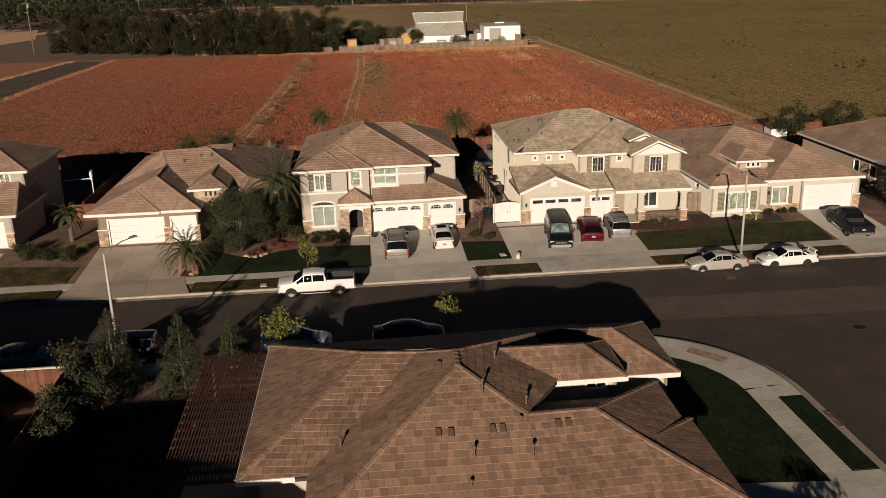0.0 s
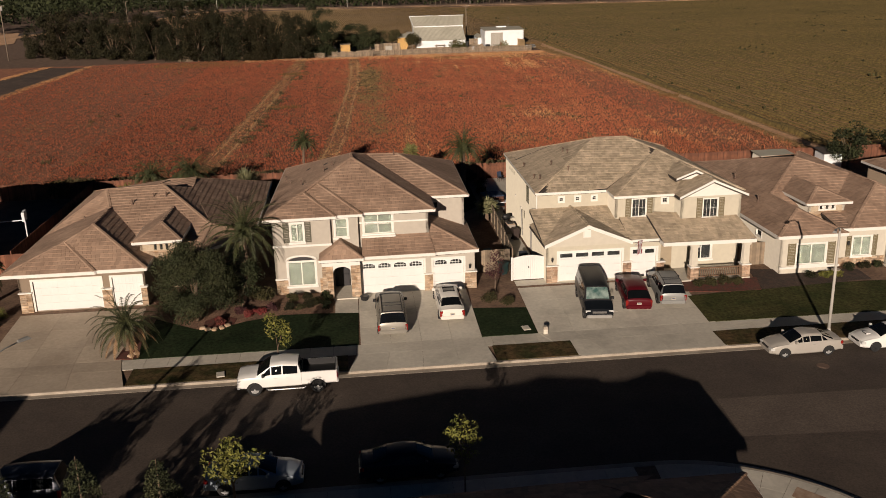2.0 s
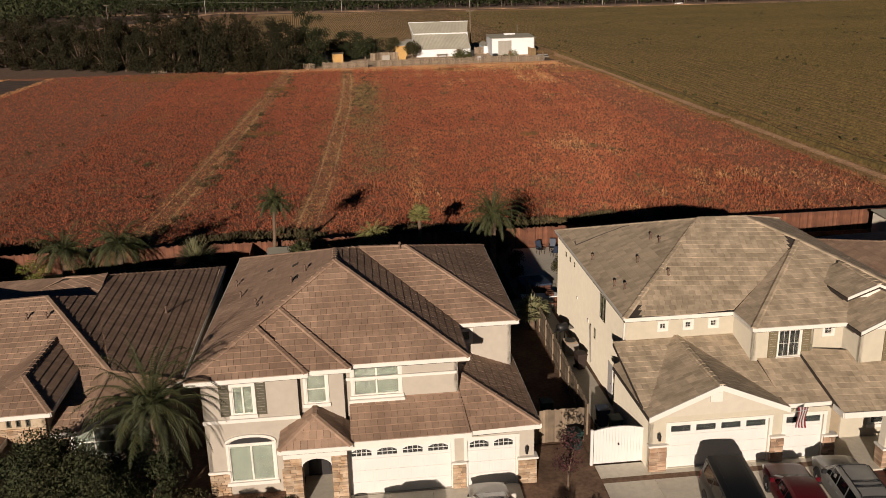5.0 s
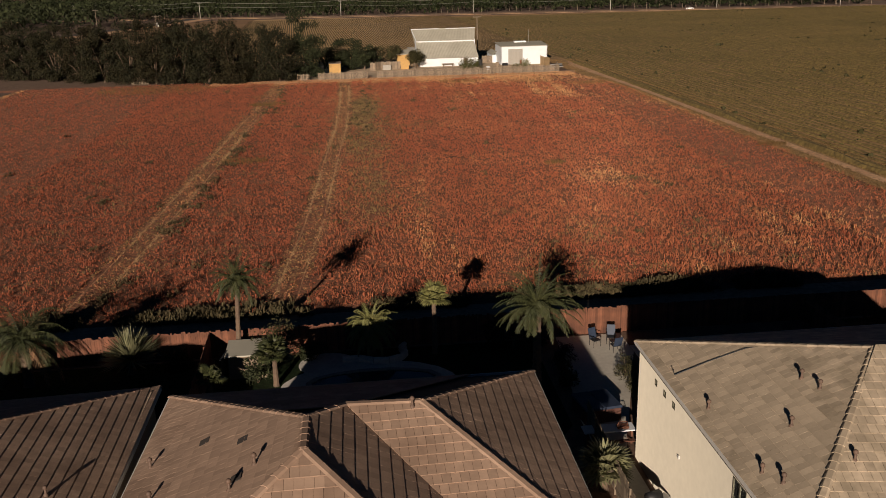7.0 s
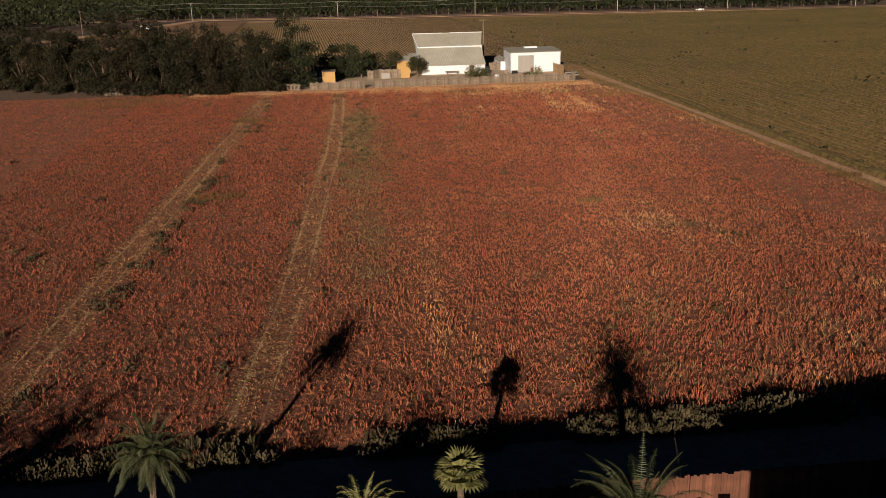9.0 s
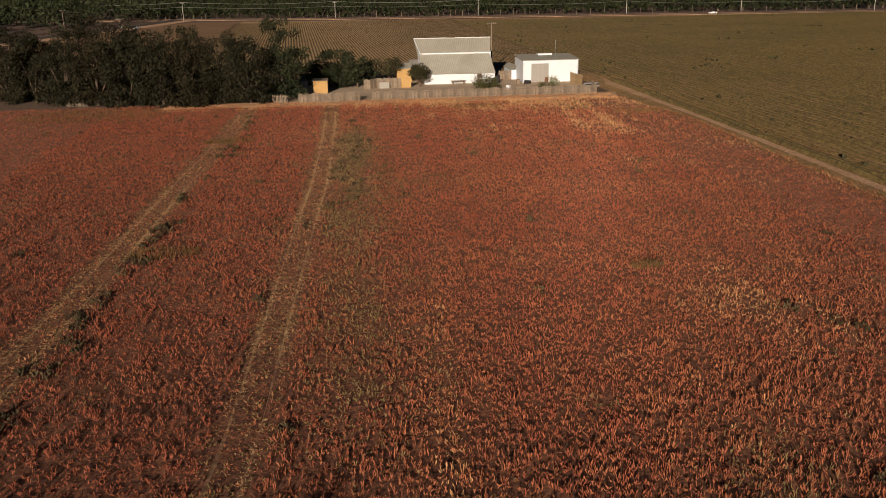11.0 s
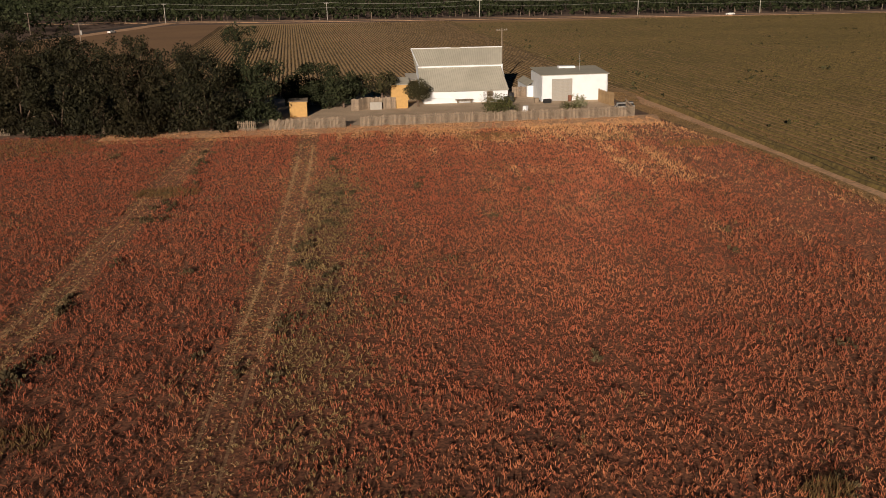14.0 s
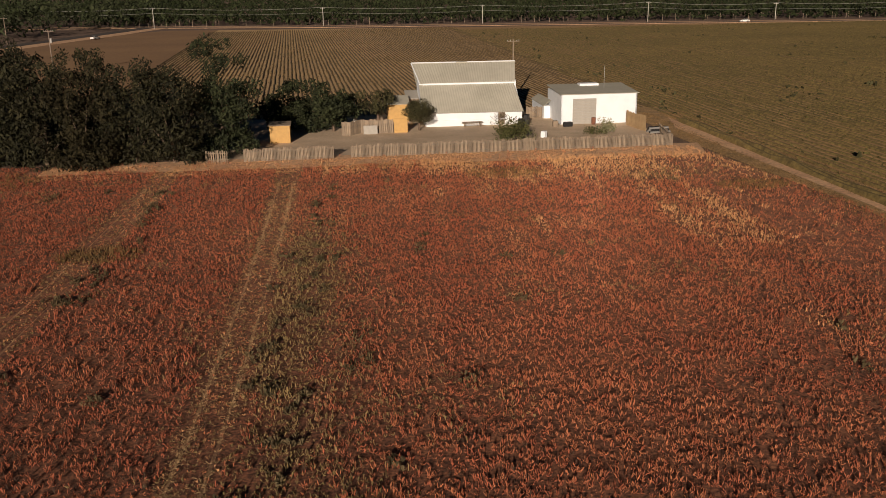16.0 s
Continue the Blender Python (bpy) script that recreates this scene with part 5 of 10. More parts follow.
def house_edge(name, x0, x1, y0, y1, E, zp, S, label, seed, storeys=1, low=None, base=0.3):
    """A plain hipped neighbour: only a corner is seen, or it is added out of view to cast shade."""
    cx, cy = (x0 + x1) / 2, (y0 + y1) / 2
    r = house_root(name, cx, cy, label)
    d = min(x1 - x0, y1 - y0) / 2
    A, B, C, D = (x0 - .5, y0 - .5, E), (x1 + .5, y0 - .5, E), (x1 + .5, y1 + .5, E), (x0 - .5, y1 + .5, E)
    if (x1 - x0) > (y1 - y0):
        P, Q = (x0 + d, cy, zp), (x1 - d, cy, zp)
        polys = [[A, B, Q, P], [B, C, Q], [C, D, P, Q], [D, A, P]]
        caps = [(A, P), (B, Q), (C, Q), (D, P), (P, Q)]
    else:
        P, Q = (cx, y0 + d, zp), (cx, y1 - d, zp)
        polys = [[A, B, P], [B, C, Q, P], [C, D, Q], [D, A, P, Q]]
        caps = [(A, P), (B, P), (C, Q), (D, Q), (P, Q)]
    build_roof(r, polys, caps, "tile_brown", "tile_one", seed=seed)
    fascia_line(r, [A, B, C, D, A], 0.22)
    ops = []
    if storeys == 2:
        ops = [(x1 - x0 - 2.2, x1 - x0 - 1.3, 5.0, 6.2)]
    elif storeys == 1:
        ops = [(2.0, 4.0, 1.2, 2.7)]
    wall(r, (x0, y0), (x1, y0), base, E, S, ops)
    for o in ops:
        window(r, wall_frame((x0, y0), (x1, y0)), *o)
    wall(r, (x1, y0), (x1, y1), base, E, S)
    wall(r, (x1, y1), (x0, y1), base, E, S)
    ops = [(y1 - y0 - 6, y1 - y0 - 4.8, 1.6, 2.8), (y1 - y0 - 9, y1 - y0 - 8, 1.6, 2.8)] if storeys == 1 else []
    wall(r, (x0, y1), (x0, y0), base, E, S, ops)
    for o in ops:
        window(r, wall_frame((x0, y1), (x0, y0)), *o, 1, 1, blind=False)
    if low:
        xa, xb, ya, yb, ze, zt = low
        build_roof(r, [[(xa, ya, ze), (xb, ya, ze), (xb - 1.4, yb, zt), (xa, yb, zt)], [(xb, ya, ze), (xb, yb + 3, ze), (xb - 1.4, yb + 3, zt), (xb - 1.4, yb, zt)]], [((xb, ya, ze), (xb - 1.4, yb, zt))], "tile_brown", "tile_one", name="garage_roof", seed=seed + 1)
        fascia_line(r, [(xa, ya, ze), (xb, ya, ze), (xb, yb + 3, ze)], 0.22)
        wall(r, (xa, ya + .5), (xb - .5, ya + .5), 0.3, ze, S, [(xb - xa - 6.2, xb - xa - 1.4, 0.47, 2.75)])
        garage_door(r, wall_frame((xa, ya + .5), (xb - .5, ya + .5)), xb - xa - 6.2, xb - xa - 1.4, 0.47, 2.75, 0)
        stone_pier(r, xb - 1.2, xb - .5, ya + .35, ya + .7, 0.3, 1.8, seed=seed + 2)
        wall(r, (xb - .5, ya + .5), (xb - .5, yb + 3), 0.3, ze, S)
    Off(r, cx, cy).done()


def house_corner():
    """The corner house below the camera: a spread of brown tiled hips round a courtyard."""
    r = house_root("house", 3.0, 38.0, "single-storey house seen from above, broad brown tiled hip roofs")
    E = 3.45
    A, SW, N1 = (-7.4, 47.5, E), (-7.67, 33.4, E), (-4.7, 33.4, E)
    B, C = (-1.9, 41.05, 5.5), (0.55, 40.6, 5.55)
    D, P = (2.3, 39.1, 6.2), (2.2, 37.4, 6.2)
    SW2, SEs = (-4.7, 29.1, E), (12.7, 29.1, E)
    FL, FR, V = (4.85, 34.15, 5.2), (7.85, 34.3, 5.15), (9.55, 32.45, 4.5)
    gt, ge, t2 = (12.5, 39.6, 3.55), (12.45, 35.9, 3.5), (12.9, 35.9, 3.42)
    se = (12.75, 29.1, 3.42)
    NEc, NWc = (10.5, 47.5, E), (-7.4, 47.5, E)
    polys = [
        [SW, B, A], [SW, N1, C, B], [N1, SW2, P, D, C],
        [SW2, (4.85, 29.1, E), FL, P], [(4.85, 29.1, E), (9.55, 29.1, E), V, FR, FL], [(9.55, 29.1, E), se, V],
        [P, FL, (7.2, 38.3, 4.75), (7.0, 43.5, 4.9), D],
        [FR, V, ge, gt], [V, se, t2, (10.6, 33.6, 4.1)],
        [D, (7.0, 43.5, 4.9), NEc, A, B, C],
    ]
    build_roof(r, polys, [(SW, B), (B, A), (B, C), (C, D), (P, D), (P, SW2), (P, FL), (FL, FR), (FR, V), (V, se), (FR, gt), ((10.2, 33.2, 4.2), t2), (D, (7.0, 43.5, 4.9))], "tile_umber", "tile_umber_one",
               pick=lambda p: 29.5 < p.y < 35.2 and -3.0 < p.x < 9.0, seed=72)
    fascia_line(r, [A, SW, (-5.23, 33.4, E)], 0.24)
    # court roof behind the front ridge
    build_roof(r, [[(11.5, 38.3, 3.5), (6.5, 38.3, 3.5), FL, FR]], [], "tile_umber", "tile_umber_one", name="court_roof", seed=73)
    # raised hip
    a, b, rl, rr, tp = (6.57, 38.05, 4.7), (10.5, 38.05, 4.7), (4.6, 40.25, 5.6), (8.8, 40.1, 5.6), (10.6, 42.5, 4.7)
    build_roof(r, [[a, b, rr, rl], [b, tp, rr], [tp, (5.0, 42.5, 4.7), rl, rr]], [(rl, rr), (b, rr), (rr, tp)], "tile_umber", "tile_umber_one", name="tower_roof", seed=74)
    fascia_line(r, [a, b, tp], 0.24)
    wall(r, (6.6, 38.5), (10.1, 38.5), 3.3, 4.65, "stucco_pale", [(2.0, 3.0, 3.95, 4.4)], name="tower_wall")
    window(r, wall_frame((6.6, 38.5), (10.1, 38.5)), 2.0, 3.0, 3.95, 4.4, 2, 1, trim=0.08, sill=False, blind=False)
    wall(r, (10.1, 38.5), (10.1, 42.1), 3.3, 4.65, "stucco_pale", name="tower_wall")
    # garage wing
    la, lb, lt, lr, ll = (8.0, 40.15, 3.7), (13.9, 40.1, 3.7), (14.1, 46.9, 3.7), (11.1, 43.0, 5.1), (9.9, 43.1, 5.1)
    build_roof(r, [[la, lb, lr, ll], [lb, lt, lr], [lt, (8.0, 46.9, 3.7), ll, lr]], [(ll, lr), (lb, lr), (lr, lt)], "tile_umber", "tile_umber_one", name="wing_roof", seed=75)
    fascia_line(r, [la, lb, lt], 0.26)
    wall(r, (9.0, 40.6), (13.45, 40.6), -0.1, 3.7, "stucco_pale")
    wall(r, (13.45, 40.6), (13.45, 46.4), -0.1, 3.7, "stucco_pale", [(2.0, 3.2, 1.0, 2.4)])
    window(r, wall_frame((13.45, 40.6), (13.45, 46.4)), 2.0, 3.2, 1.0, 2.4)
    wall(r, (13.45, 46.4), (-6.9, 47.0), -0.1, E, "stucco_pale")
    wall(r, (-6.9, 47.0), (-6.9, 33.9), -0.1, E, "stucco_pale", [(4.0, 7.0, 0.1, 2.2)])
    window(r, wall_frame((-6.9, 47.0), (-6.9, 33.9)), 4.0, 7.0, 0.1, 2.2, 2, 1)
    wall(r, (-6.9, 33.9), (-4.2, 33.9), -0.1, E, "stucco_pale")
    wall(r, (-4.2, 33.9), (-4.2, 29.6), -0.1, E, "stucco_pale")
    wall(r, (-4.2, 29.6), (12.2, 29.6), -0.1, E, "stucco_pale")
    wall(r, (12.2, 29.6), (12.2, 39.2), -0.1, E, "stucco_pale")
    for x, y, z, h in ((-3.28, 34.63, 4.03, 0.4), (3.09, 35.6, 5.62, 0.75), (4.5, 33.8, 5.05, 0.2), (2.25, 32.2, 4.55, 0.4), (4.67, 32.0, 4.46, 0.5), (1.93, 30.8, 4.05, 0.15), (4.2, 39.1, 5.6, 0.45), (4.95, 34.95, 5.25, 0.4)):
        roof_vent(r, x, y, z, h)
    for x, y, z in ((0.89, 33.45, 4.9), (1.42, 33.4, 4.9), (3.21, 33.42, 4.91), (3.64, 33.42, 4.91), (6.05, 33.46, 4.91), (6.5, 33.48, 4.9), (1.4, 38.1, 5.85), (1.45, 37.6, 5.7)):
        part("tile_vent", Geo().add([(x - .12, y - .22, z - .05), (x + .12, y - .22, z - .05), (x + .12, y + .2, z + .16), (x - .12, y + .2, z + .16), (x - .12, y - .22, z + .05), (x + .12, y - .22, z + .05), (x + .12, y + .2, z + .2), (x - .12, y + .2, z + .2)], [(4, 5, 6, 7), (0, 1, 5, 4), (1, 2, 6, 5), (2, 3, 7, 6), (3, 0, 4, 7)]), M["vent"], r)
    Off(r, 3.0, 38.0).done()


house_tan()
house_cream()
house_low()
house_pale()
house_edge("house", -45.0, -33.4, 86.0, 96.2, 6.5, 8.9, "stucco_tan", "two-storey tan house with brown tiled roof, half in shade", 81, 2, (-45.0, -32.6, 80.2, 86.0, 3.6, 5.4))
# Unseen house, added for the shade it throws over the left side yard.
house_edge("house", -34.0, -9.5, 5.0, 22.0, 6.0, 8.8, "stucco_tan", "unseen two-storey tan neighbour house with tiled roof, added to shade the side yard", 86, 0, None, -0.3)
# Invented house out of view; its shadow darkens the corner path.
house_edge("house", 4.0, 14.6, 2.0, 19.0, 3.4, 5.5, "stucco_tan", "unseen single-storey tan house with tiled roof, added to shade the corner path", 89, 0, None, -0.3)
# Unseen house, added for the shade at the street's left end.
house_edge("house", -46.0, -28.5, 27.0, 43.0, 5.7, 8.2, "stucco_cream", "unseen two-storey cream neighbour house with tiled roof, added to shade the street", 88, 0, None, -0.3)
house_edge("house", 51.4, 66.0, 80.5, 101.0, 3.6, 6.6, "stucco_brown", "single-storey brown house with weathered tiled roof", 84, 1)
house_corner()


# ---- fields ----
def np_mesh(name, verts, tris, material):
    """A mesh from arrays of vertices and triangles."""
    me = bpy.data.meshes.new(name)
    nv, nt = len(verts), len(tris)
    me.vertices.add(nv)
    me.loops.add(nt * 3)
    me.polygons.add(nt)
    me.vertices.foreach_set("co", np.asarray(verts, dtype=np.float32).ravel())
    me.loops.foreach_set("vertex_index", np.asarray(tris, dtype=np.int32).ravel())
    me.polygons.foreach_set("loop_start", np.arange(0, nt * 3, 3, dtype=np.int32))
    me.update(calc_edges=True)
    me.materials.append(material)
    return me


def smooth_noise(x, y, cell, seed):
    """Smooth random field in 0..1 over plan arrays."""
    rng = np.random.RandomState(seed)
    tab = rng.rand(256, 256)
    u, v = x / cell + 1000.0, y / cell + 1000.0
    i, j = np.floor(u).astype(int), np.floor(v).astype(int)
    fu, fv = u - i, v - j
    fu, fv = fu * fu * (3 - 2 * fu), fv * fv * (3 - 2 * fv)
    g = lambda a, b: tab[a % 256, b % 256]
    return (g(i, j) * (1 - fu) + g(i + 1, j) * fu) * (1 - fv) + (g(i, j + 1) * (1 - fu) + g(i + 1, j + 1) * fu) * fv


def tufts(name, x, y, z, h, w, material, label, category, seed, blades=3, lean=0.35, sharp=False):
    """Upright weeds, each a few leaning pointed blades, in one mesh."""
    n = len(x)
    if not n:
        return
    rng = np.random.RandomState(seed)
    V, T = [], []
    for b in range(blades):
        ang = rng.rand(n) * np.pi
        dx, dy = np.cos(ang) * w / 2, np.sin(ang) * w / 2
        lx, ly = (rng.rand(n) - 0.5) * 2 * lean * h, (rng.rand(n) - 0.5) * 2 * lean * h
        hh = h * (0.7 + 0.5 * rng.rand(n))
        ox, oy = (rng.rand(n) - 0.5) * w * 0.6, (rng.rand(n) - 0.5) * w * 0.6
        tw = 0.35
        V += [np.stack([x + ox - dx, y + oy - dy, z], 1), np.stack([x + ox + dx, y + oy + dy, z], 1),
              np.stack([x + ox + lx + dx * tw, y + oy + ly + dy * tw, z + hh], 1), np.stack([x + ox + lx - dx * tw, y + oy + ly - dy * tw, z + hh * 0.92], 1)]
    if sharp:
        V = [v for i, v in enumerate(V) if i % 4 != 3]
        P = np.stack(V, 1).reshape(-1, 3)
        T = np.arange(n * blades * 3).reshape(-1, 3)
        ob = new(name, np_mesh(name, P, T, material))
        ob.matrix_world = UM
        return tagged(ob, label, category, kind="stuff")
    P = np.stack(V, 1).reshape(-1, 3)
    base = (np.arange(n * blades) * 4)[:, None]
    T = np.concatenate([base + np.array([[0, 1, 2]]), base + np.array([[0, 2, 3]])], 1).reshape(-1, 3)
    ob = new(name, np_mesh(name, P, T, material))
    ob.matrix_world = UM
    return tagged(ob, label, category, kind="stuff")


M["weed_red"] = mat("weed_red", (0.331, 0.103, 0.054), (0.262, 0.080, 0.042), 0.9, 0.35, vary=0.24, island=True, coords="WORLD", spec=0.2)
M["weed_rust"] = mat("weed_rust", (0.387, 0.145, 0.071), (0.317, 0.112, 0.055), 0.9, 0.35, vary=0.24, island=True, coords="WORLD", spec=0.2)
M["weed_tan"] = mat("weed_tan", (0.509, 0.284, 0.133), (0.444, 0.233, 0.108), 0.9, 0.3, vary=0.25, island=True, coords="WORLD", spec=0.2)
M["weed_straw"] = mat("weed_straw", (0.352, 0.234, 0.122), (0.274, 0.183, 0.094), 0.9, 0.5, vary=0.4, island=True, coords="WORLD", spec=0.2)
M["weed_green"] = mat("weed_green", (0.233, 0.160, 0.073), (0.164, 0.119, 0.052), 0.9, 0.08, vary=0.35, island=True, coords="WORLD", spec=0.2)
M["verge_grass"] = mat("verge_grass", (0.46, 0.28, 0.12), (0.30, 0.19, 0.08), 0.95, 0.4, 0.8, 6, fine=4, amp=0.5, coords="WORLD")
M["weed_clump"] = mat("weed_clump", (0.108, 0.079, 0.041), (0.068, 0.054, 0.027), 0.9, 0.5, vary=0.5, island=True, coords="WORLD", spec=0.2)
M["weed_olive"] = mat("weed_olive", (0.184, 0.108, 0.045), (0.128, 0.080, 0.032), 0.9, 0.2, vary=0.35, island=True, coords="WORLD", spec=0.2)
M["weed_scrub"] = mat("weed_scrub", (0.093, 0.071, 0.037), (0.060, 0.051, 0.025), 0.9, 0.5, vary=0.5, island=True, coords="WORLD", spec=0.2)
M["weed_dark"] = mat("weed_dark", (0.068, 0.034, 0.025), (0.049, 0.034, 0.022), 0.9, 0.08, vary=0.35, island=True, coords="WORLD", spec=0.2)
M["field_soil"] = mat("field_soil", (0.131, 0.054, 0.028), (0.086, 0.035, 0.019), 0.95, 0.5, 1.0, 5, fine=5.5, amp=0.75, coords="WORLD", detail=9)
M["crop_soil"] = mat("crop_soil", (0.44, 0.265, 0.105), (0.37, 0.22, 0.09), 0.95, 0.02, 0.3, 4, fine=1.2, coords="WORLD", amp=0.42)
M["crop_row"] = mat("crop_row", (0.165, 0.120, 0.036), (0.215, 0.150, 0.047), 0.95, 0.02, 0.8, 5, fine=1.6, coords="WORLD", amp=0.5)
M["crop_dry"] = mat("crop_dry", (0.15, 0.094, 0.036), (0.12, 0.078, 0.030), 0.95, 0.03, 0.8, 5, fine=1.6, coords="WORLD", amp=0.5)
M["plough"] = mat("ploughed_soil", (0.313, 0.177, 0.075), (0.252, 0.139, 0.060), 0.95, 0.03, 0.2, 3, fine=0.8, amp=0.12, coords="WORLD")
M["track_soil"] = mat("track_soil", (0.306, 0.170, 0.089), (0.204, 0.111, 0.061), 0.95, 0.8, 0.5, 8, fine=5, amp=0.5, coords="WORLD")
M["alley"] = mat("alley_dirt", (0.28, 0.21, 0.15), (0.22, 0.165, 0.115), 0.95, 0.4, 0.5, 8, fine=3, coords="WORLD")
M["verge_dry"] = mat("dry_verge", (0.70, 0.44, 0.25), (0.58, 0.34, 0.19), 0.95, 0.2, 0.5, 8, fine=2, coords="WORLD")


def flat(name, poly, z, material, label, category="ground"):
    g = Geo()
    g.add([(x, y, z) for x, y in poly], [tuple(range(len(poly)))])
    return solid(name, g, material, label, category, UM, kind="structure")


def track_a(y):
    return np.interp(y, [120, 135, 146, 166, 186, 203, 225, 250, 280], [-5.0, -4.1, -3.2, -2.3, -1.4, -0.5, 0.1, 0.4, 0.5])


def track_b(y):
    return np.interp(y, [120, 142, 154, 176, 208, 232, 255, 280], [-20.0, -18.7, -18.1, -17.1, -16.1, -14.9, -14.3, -14.0])


def east_edge(y):
    return np.interp(y, [100, 122, 150, 190, 240, 275, 300], [58.0, 57.6, 57.2, 57.6, 58.4, 54.0, 56.0])


def bushes(name, x, y, z, h, r, leaf, material, label, category, seed, k=7, grassy=False):
    """Bushy weeds: each plant is a fan of leaves that rise from one root, all in one mesh."""
    n = len(x)
    if not n:
        return
    rng = np.random.RandomState(seed)
    root = np.stack([x, y, np.full(n, z)], 1)
    rows = [root]
    for i in range(k):
        ang, out = rng.rand(n) * 2 * np.pi, 0.3 + 0.7 * rng.rand(n) ** 0.7
        rise = h * (0.5 + 0.5 * rng.rand(n)) * (1.05 - 0.45 * out ** 2)
        tip = root + np.stack([np.cos(ang) * out * r, np.sin(ang) * out * r, rise], 1)
        turn = rng.rand(n) * 2 * np.pi
        w = leaf * (0.5 + 0.9 * rng.rand(n))
        u = np.stack([np.cos(turn) * w, np.sin(turn) * w, (rng.rand(n) - 0.5) * w], 1)
        rows += [root * 0.35 + tip * 0.65 + u, tip] if grassy else [tip - u, tip + u]
    P = np.stack(rows, 1).reshape(-1, 3)
    base = (np.arange(n) * (1 + 2 * k))[:, None]
    T = np.concatenate([base + np.array([[0, 1 + 2 * i, 2 + 2 * i]]) for i in range(k)], 1).reshape(-1, 3)
    ob = new(name, np_mesh(name, P, T, material))
    ob.matrix_world = UM
    return tagged(ob, label, category, kind="stuff")


def build_red_field():
    flat("field_red", [(-160, 121.0), (57.4, 121.0), (57.0, 188), (58.2, 240), (54.0, 276.5), (-160, 276.5)], 0.06, M["field_soil"], "field of dry red-brown weeds with wheel tracks", "field")
    rng = np.random.RandomState(5)
    n = 335000
    x, y = rng.uniform(-92, 58, n), rng.uniform(121.5, 276, n)
    wide = np.abs(x - 4) > 42
    keep = (x < east_edge(y) - 0.4) & (y > 122.6 + 1.6 * smooth_noise(x, y, 6.0, 3)) & ~(wide & (rng.rand(n) < 0.62))
    keep &= ~((x < np.interp(y, [188, 228, 272], [-73.5, -73.0, -71.0])) & (y > 186))
    keep &= ~((y > 268.0 + 3.5 * smooth_noise(x, y, 8.0, 12)) & (x > -32) & (rng.rand(n) < 0.94))
    x, y, wide = x[keep], y[keep], wide[keep]
    n = len(x)
    rnd, rnd2 = rng.rand(n), rng.rand(n)
    big, mid, sml = smooth_noise(x, y, 24.0, 11), smooth_noise(x, y, 7.0, 12), smooth_noise(x, y, 1.6, 13)
    drill = smooth_noise((x - 0.06 * y) * 9.0, y * 0.3, 9.0, 25)
    da, db = np.abs(x - track_a(y)), np.abs(x - track_b(y))
    # how much of each kind grows here: 0 dark red, 1 rust, 2 tan grass, 3 grey-green, 4 dark withered
    gold = np.exp(-((x - 46) / 14) ** 2 - ((y - 247) / 20) ** 2) + 0.85 * np.exp(-((y - 270) / 9) ** 2) * np.clip((x + 30) / 20, 0, 1) + 0.85 * np.clip((170 - y) / 36, 0, 1) * np.clip((x + 2) / 18, 0, 1)
    left = np.clip((8 - x) / 24, 0, 1)
    tone = 0.46 + 0.22 * left + 0.10 * np.clip((185 - y) / 40, 0, 1) - 0.36 * gold + 0.30 * (big - 0.5) + 0.42 * (mid - 0.5) + 0.40 * (drill - 0.5) + 0.16 * (sml - 0.5) - 0.10 * np.clip((x - 8) / 30, 0, 1) * np.clip((y - 150) / 40, 0, 1)
    cls = np.where(tone + 0.42 * (rnd - 0.5) > 0.38, 0, np.where(tone + 0.30 * (rnd - 0.5) > 0.06, 1, 2))
    # The extra dark share left and right paints in lens falloff and weaker backscatter.
    cls = np.where(rnd2 < 0.08 + 0.20 * left * (0.4 + 0.6 * np.clip((225 - y) / 40, 0, 1)) + 0.10 * np.clip((x - 28) / 14, 0, 1), 4, cls)
    olive = 0.6 * np.exp(-((x - 2.6 - 0.012 * (y - 160)) / 3.2) ** 2) * np.clip((y - 140) / 12, 0, 1) * np.clip((246 - y) / 12, 0, 1) + 0.6 * np.exp(-((x - 3.4) / 4.6) ** 2 - ((y - 216) / 24) ** 2)
    olive += 0.5 * np.exp(-((x - 22) / 2.6) ** 2 - ((y - 139.5) / 4.0) ** 2) + 0.35 * np.exp(-((x - 45) / 10) ** 2 - ((y - 259) / 4.0) ** 2)
    olive *= 0.35 + 1.3 * smooth_noise(x, y, 2.4, 21) * (0.6 + 0.8 * drill)
    olive += 0.22 * (smooth_noise(x, y, 4.0, 22) > 0.80) + 0.5 * (smooth_noise(x, y * 2.2, 13.0, 24) > 0.70) * (y > 255) * (x < -20)
    cls = np.where(rnd2[::-1] < olive, 3, cls)
    h = (0.18 + 0.30 * rng.rand(n)) * (0.6 + 0.8 * smooth_noise(x, y, 1.1, 14)) * (1 + 0.4 * gold)
    r = (0.14 + 0.13 * rng.rand(n)) * np.where(wide, 1.4, 1.0)
    # the driven bands: low mixed growth, with worn lines where the wheels ran
    on = (da < 1.45 + 0.7 * (mid - .5)) | (db < 1.7 + 0.7 * (mid - .5))
    worn = on & (np.minimum(np.abs(da - 0.85), np.abs(db - 0.95)) < 0.10 + 0.16 * smooth_noise(x, y, 5.0, 79))
    gap = (sml + 0.6 * rnd2 > 0.22) & ~(worn & (rnd < 0.8))
    cls = np.where(on, np.where(rnd < 0.46, 3, np.where(rnd < 0.62, 4, np.where(rnd < 0.70, 2, 1))), cls)
    h = np.where(on, h * 0.6, h)
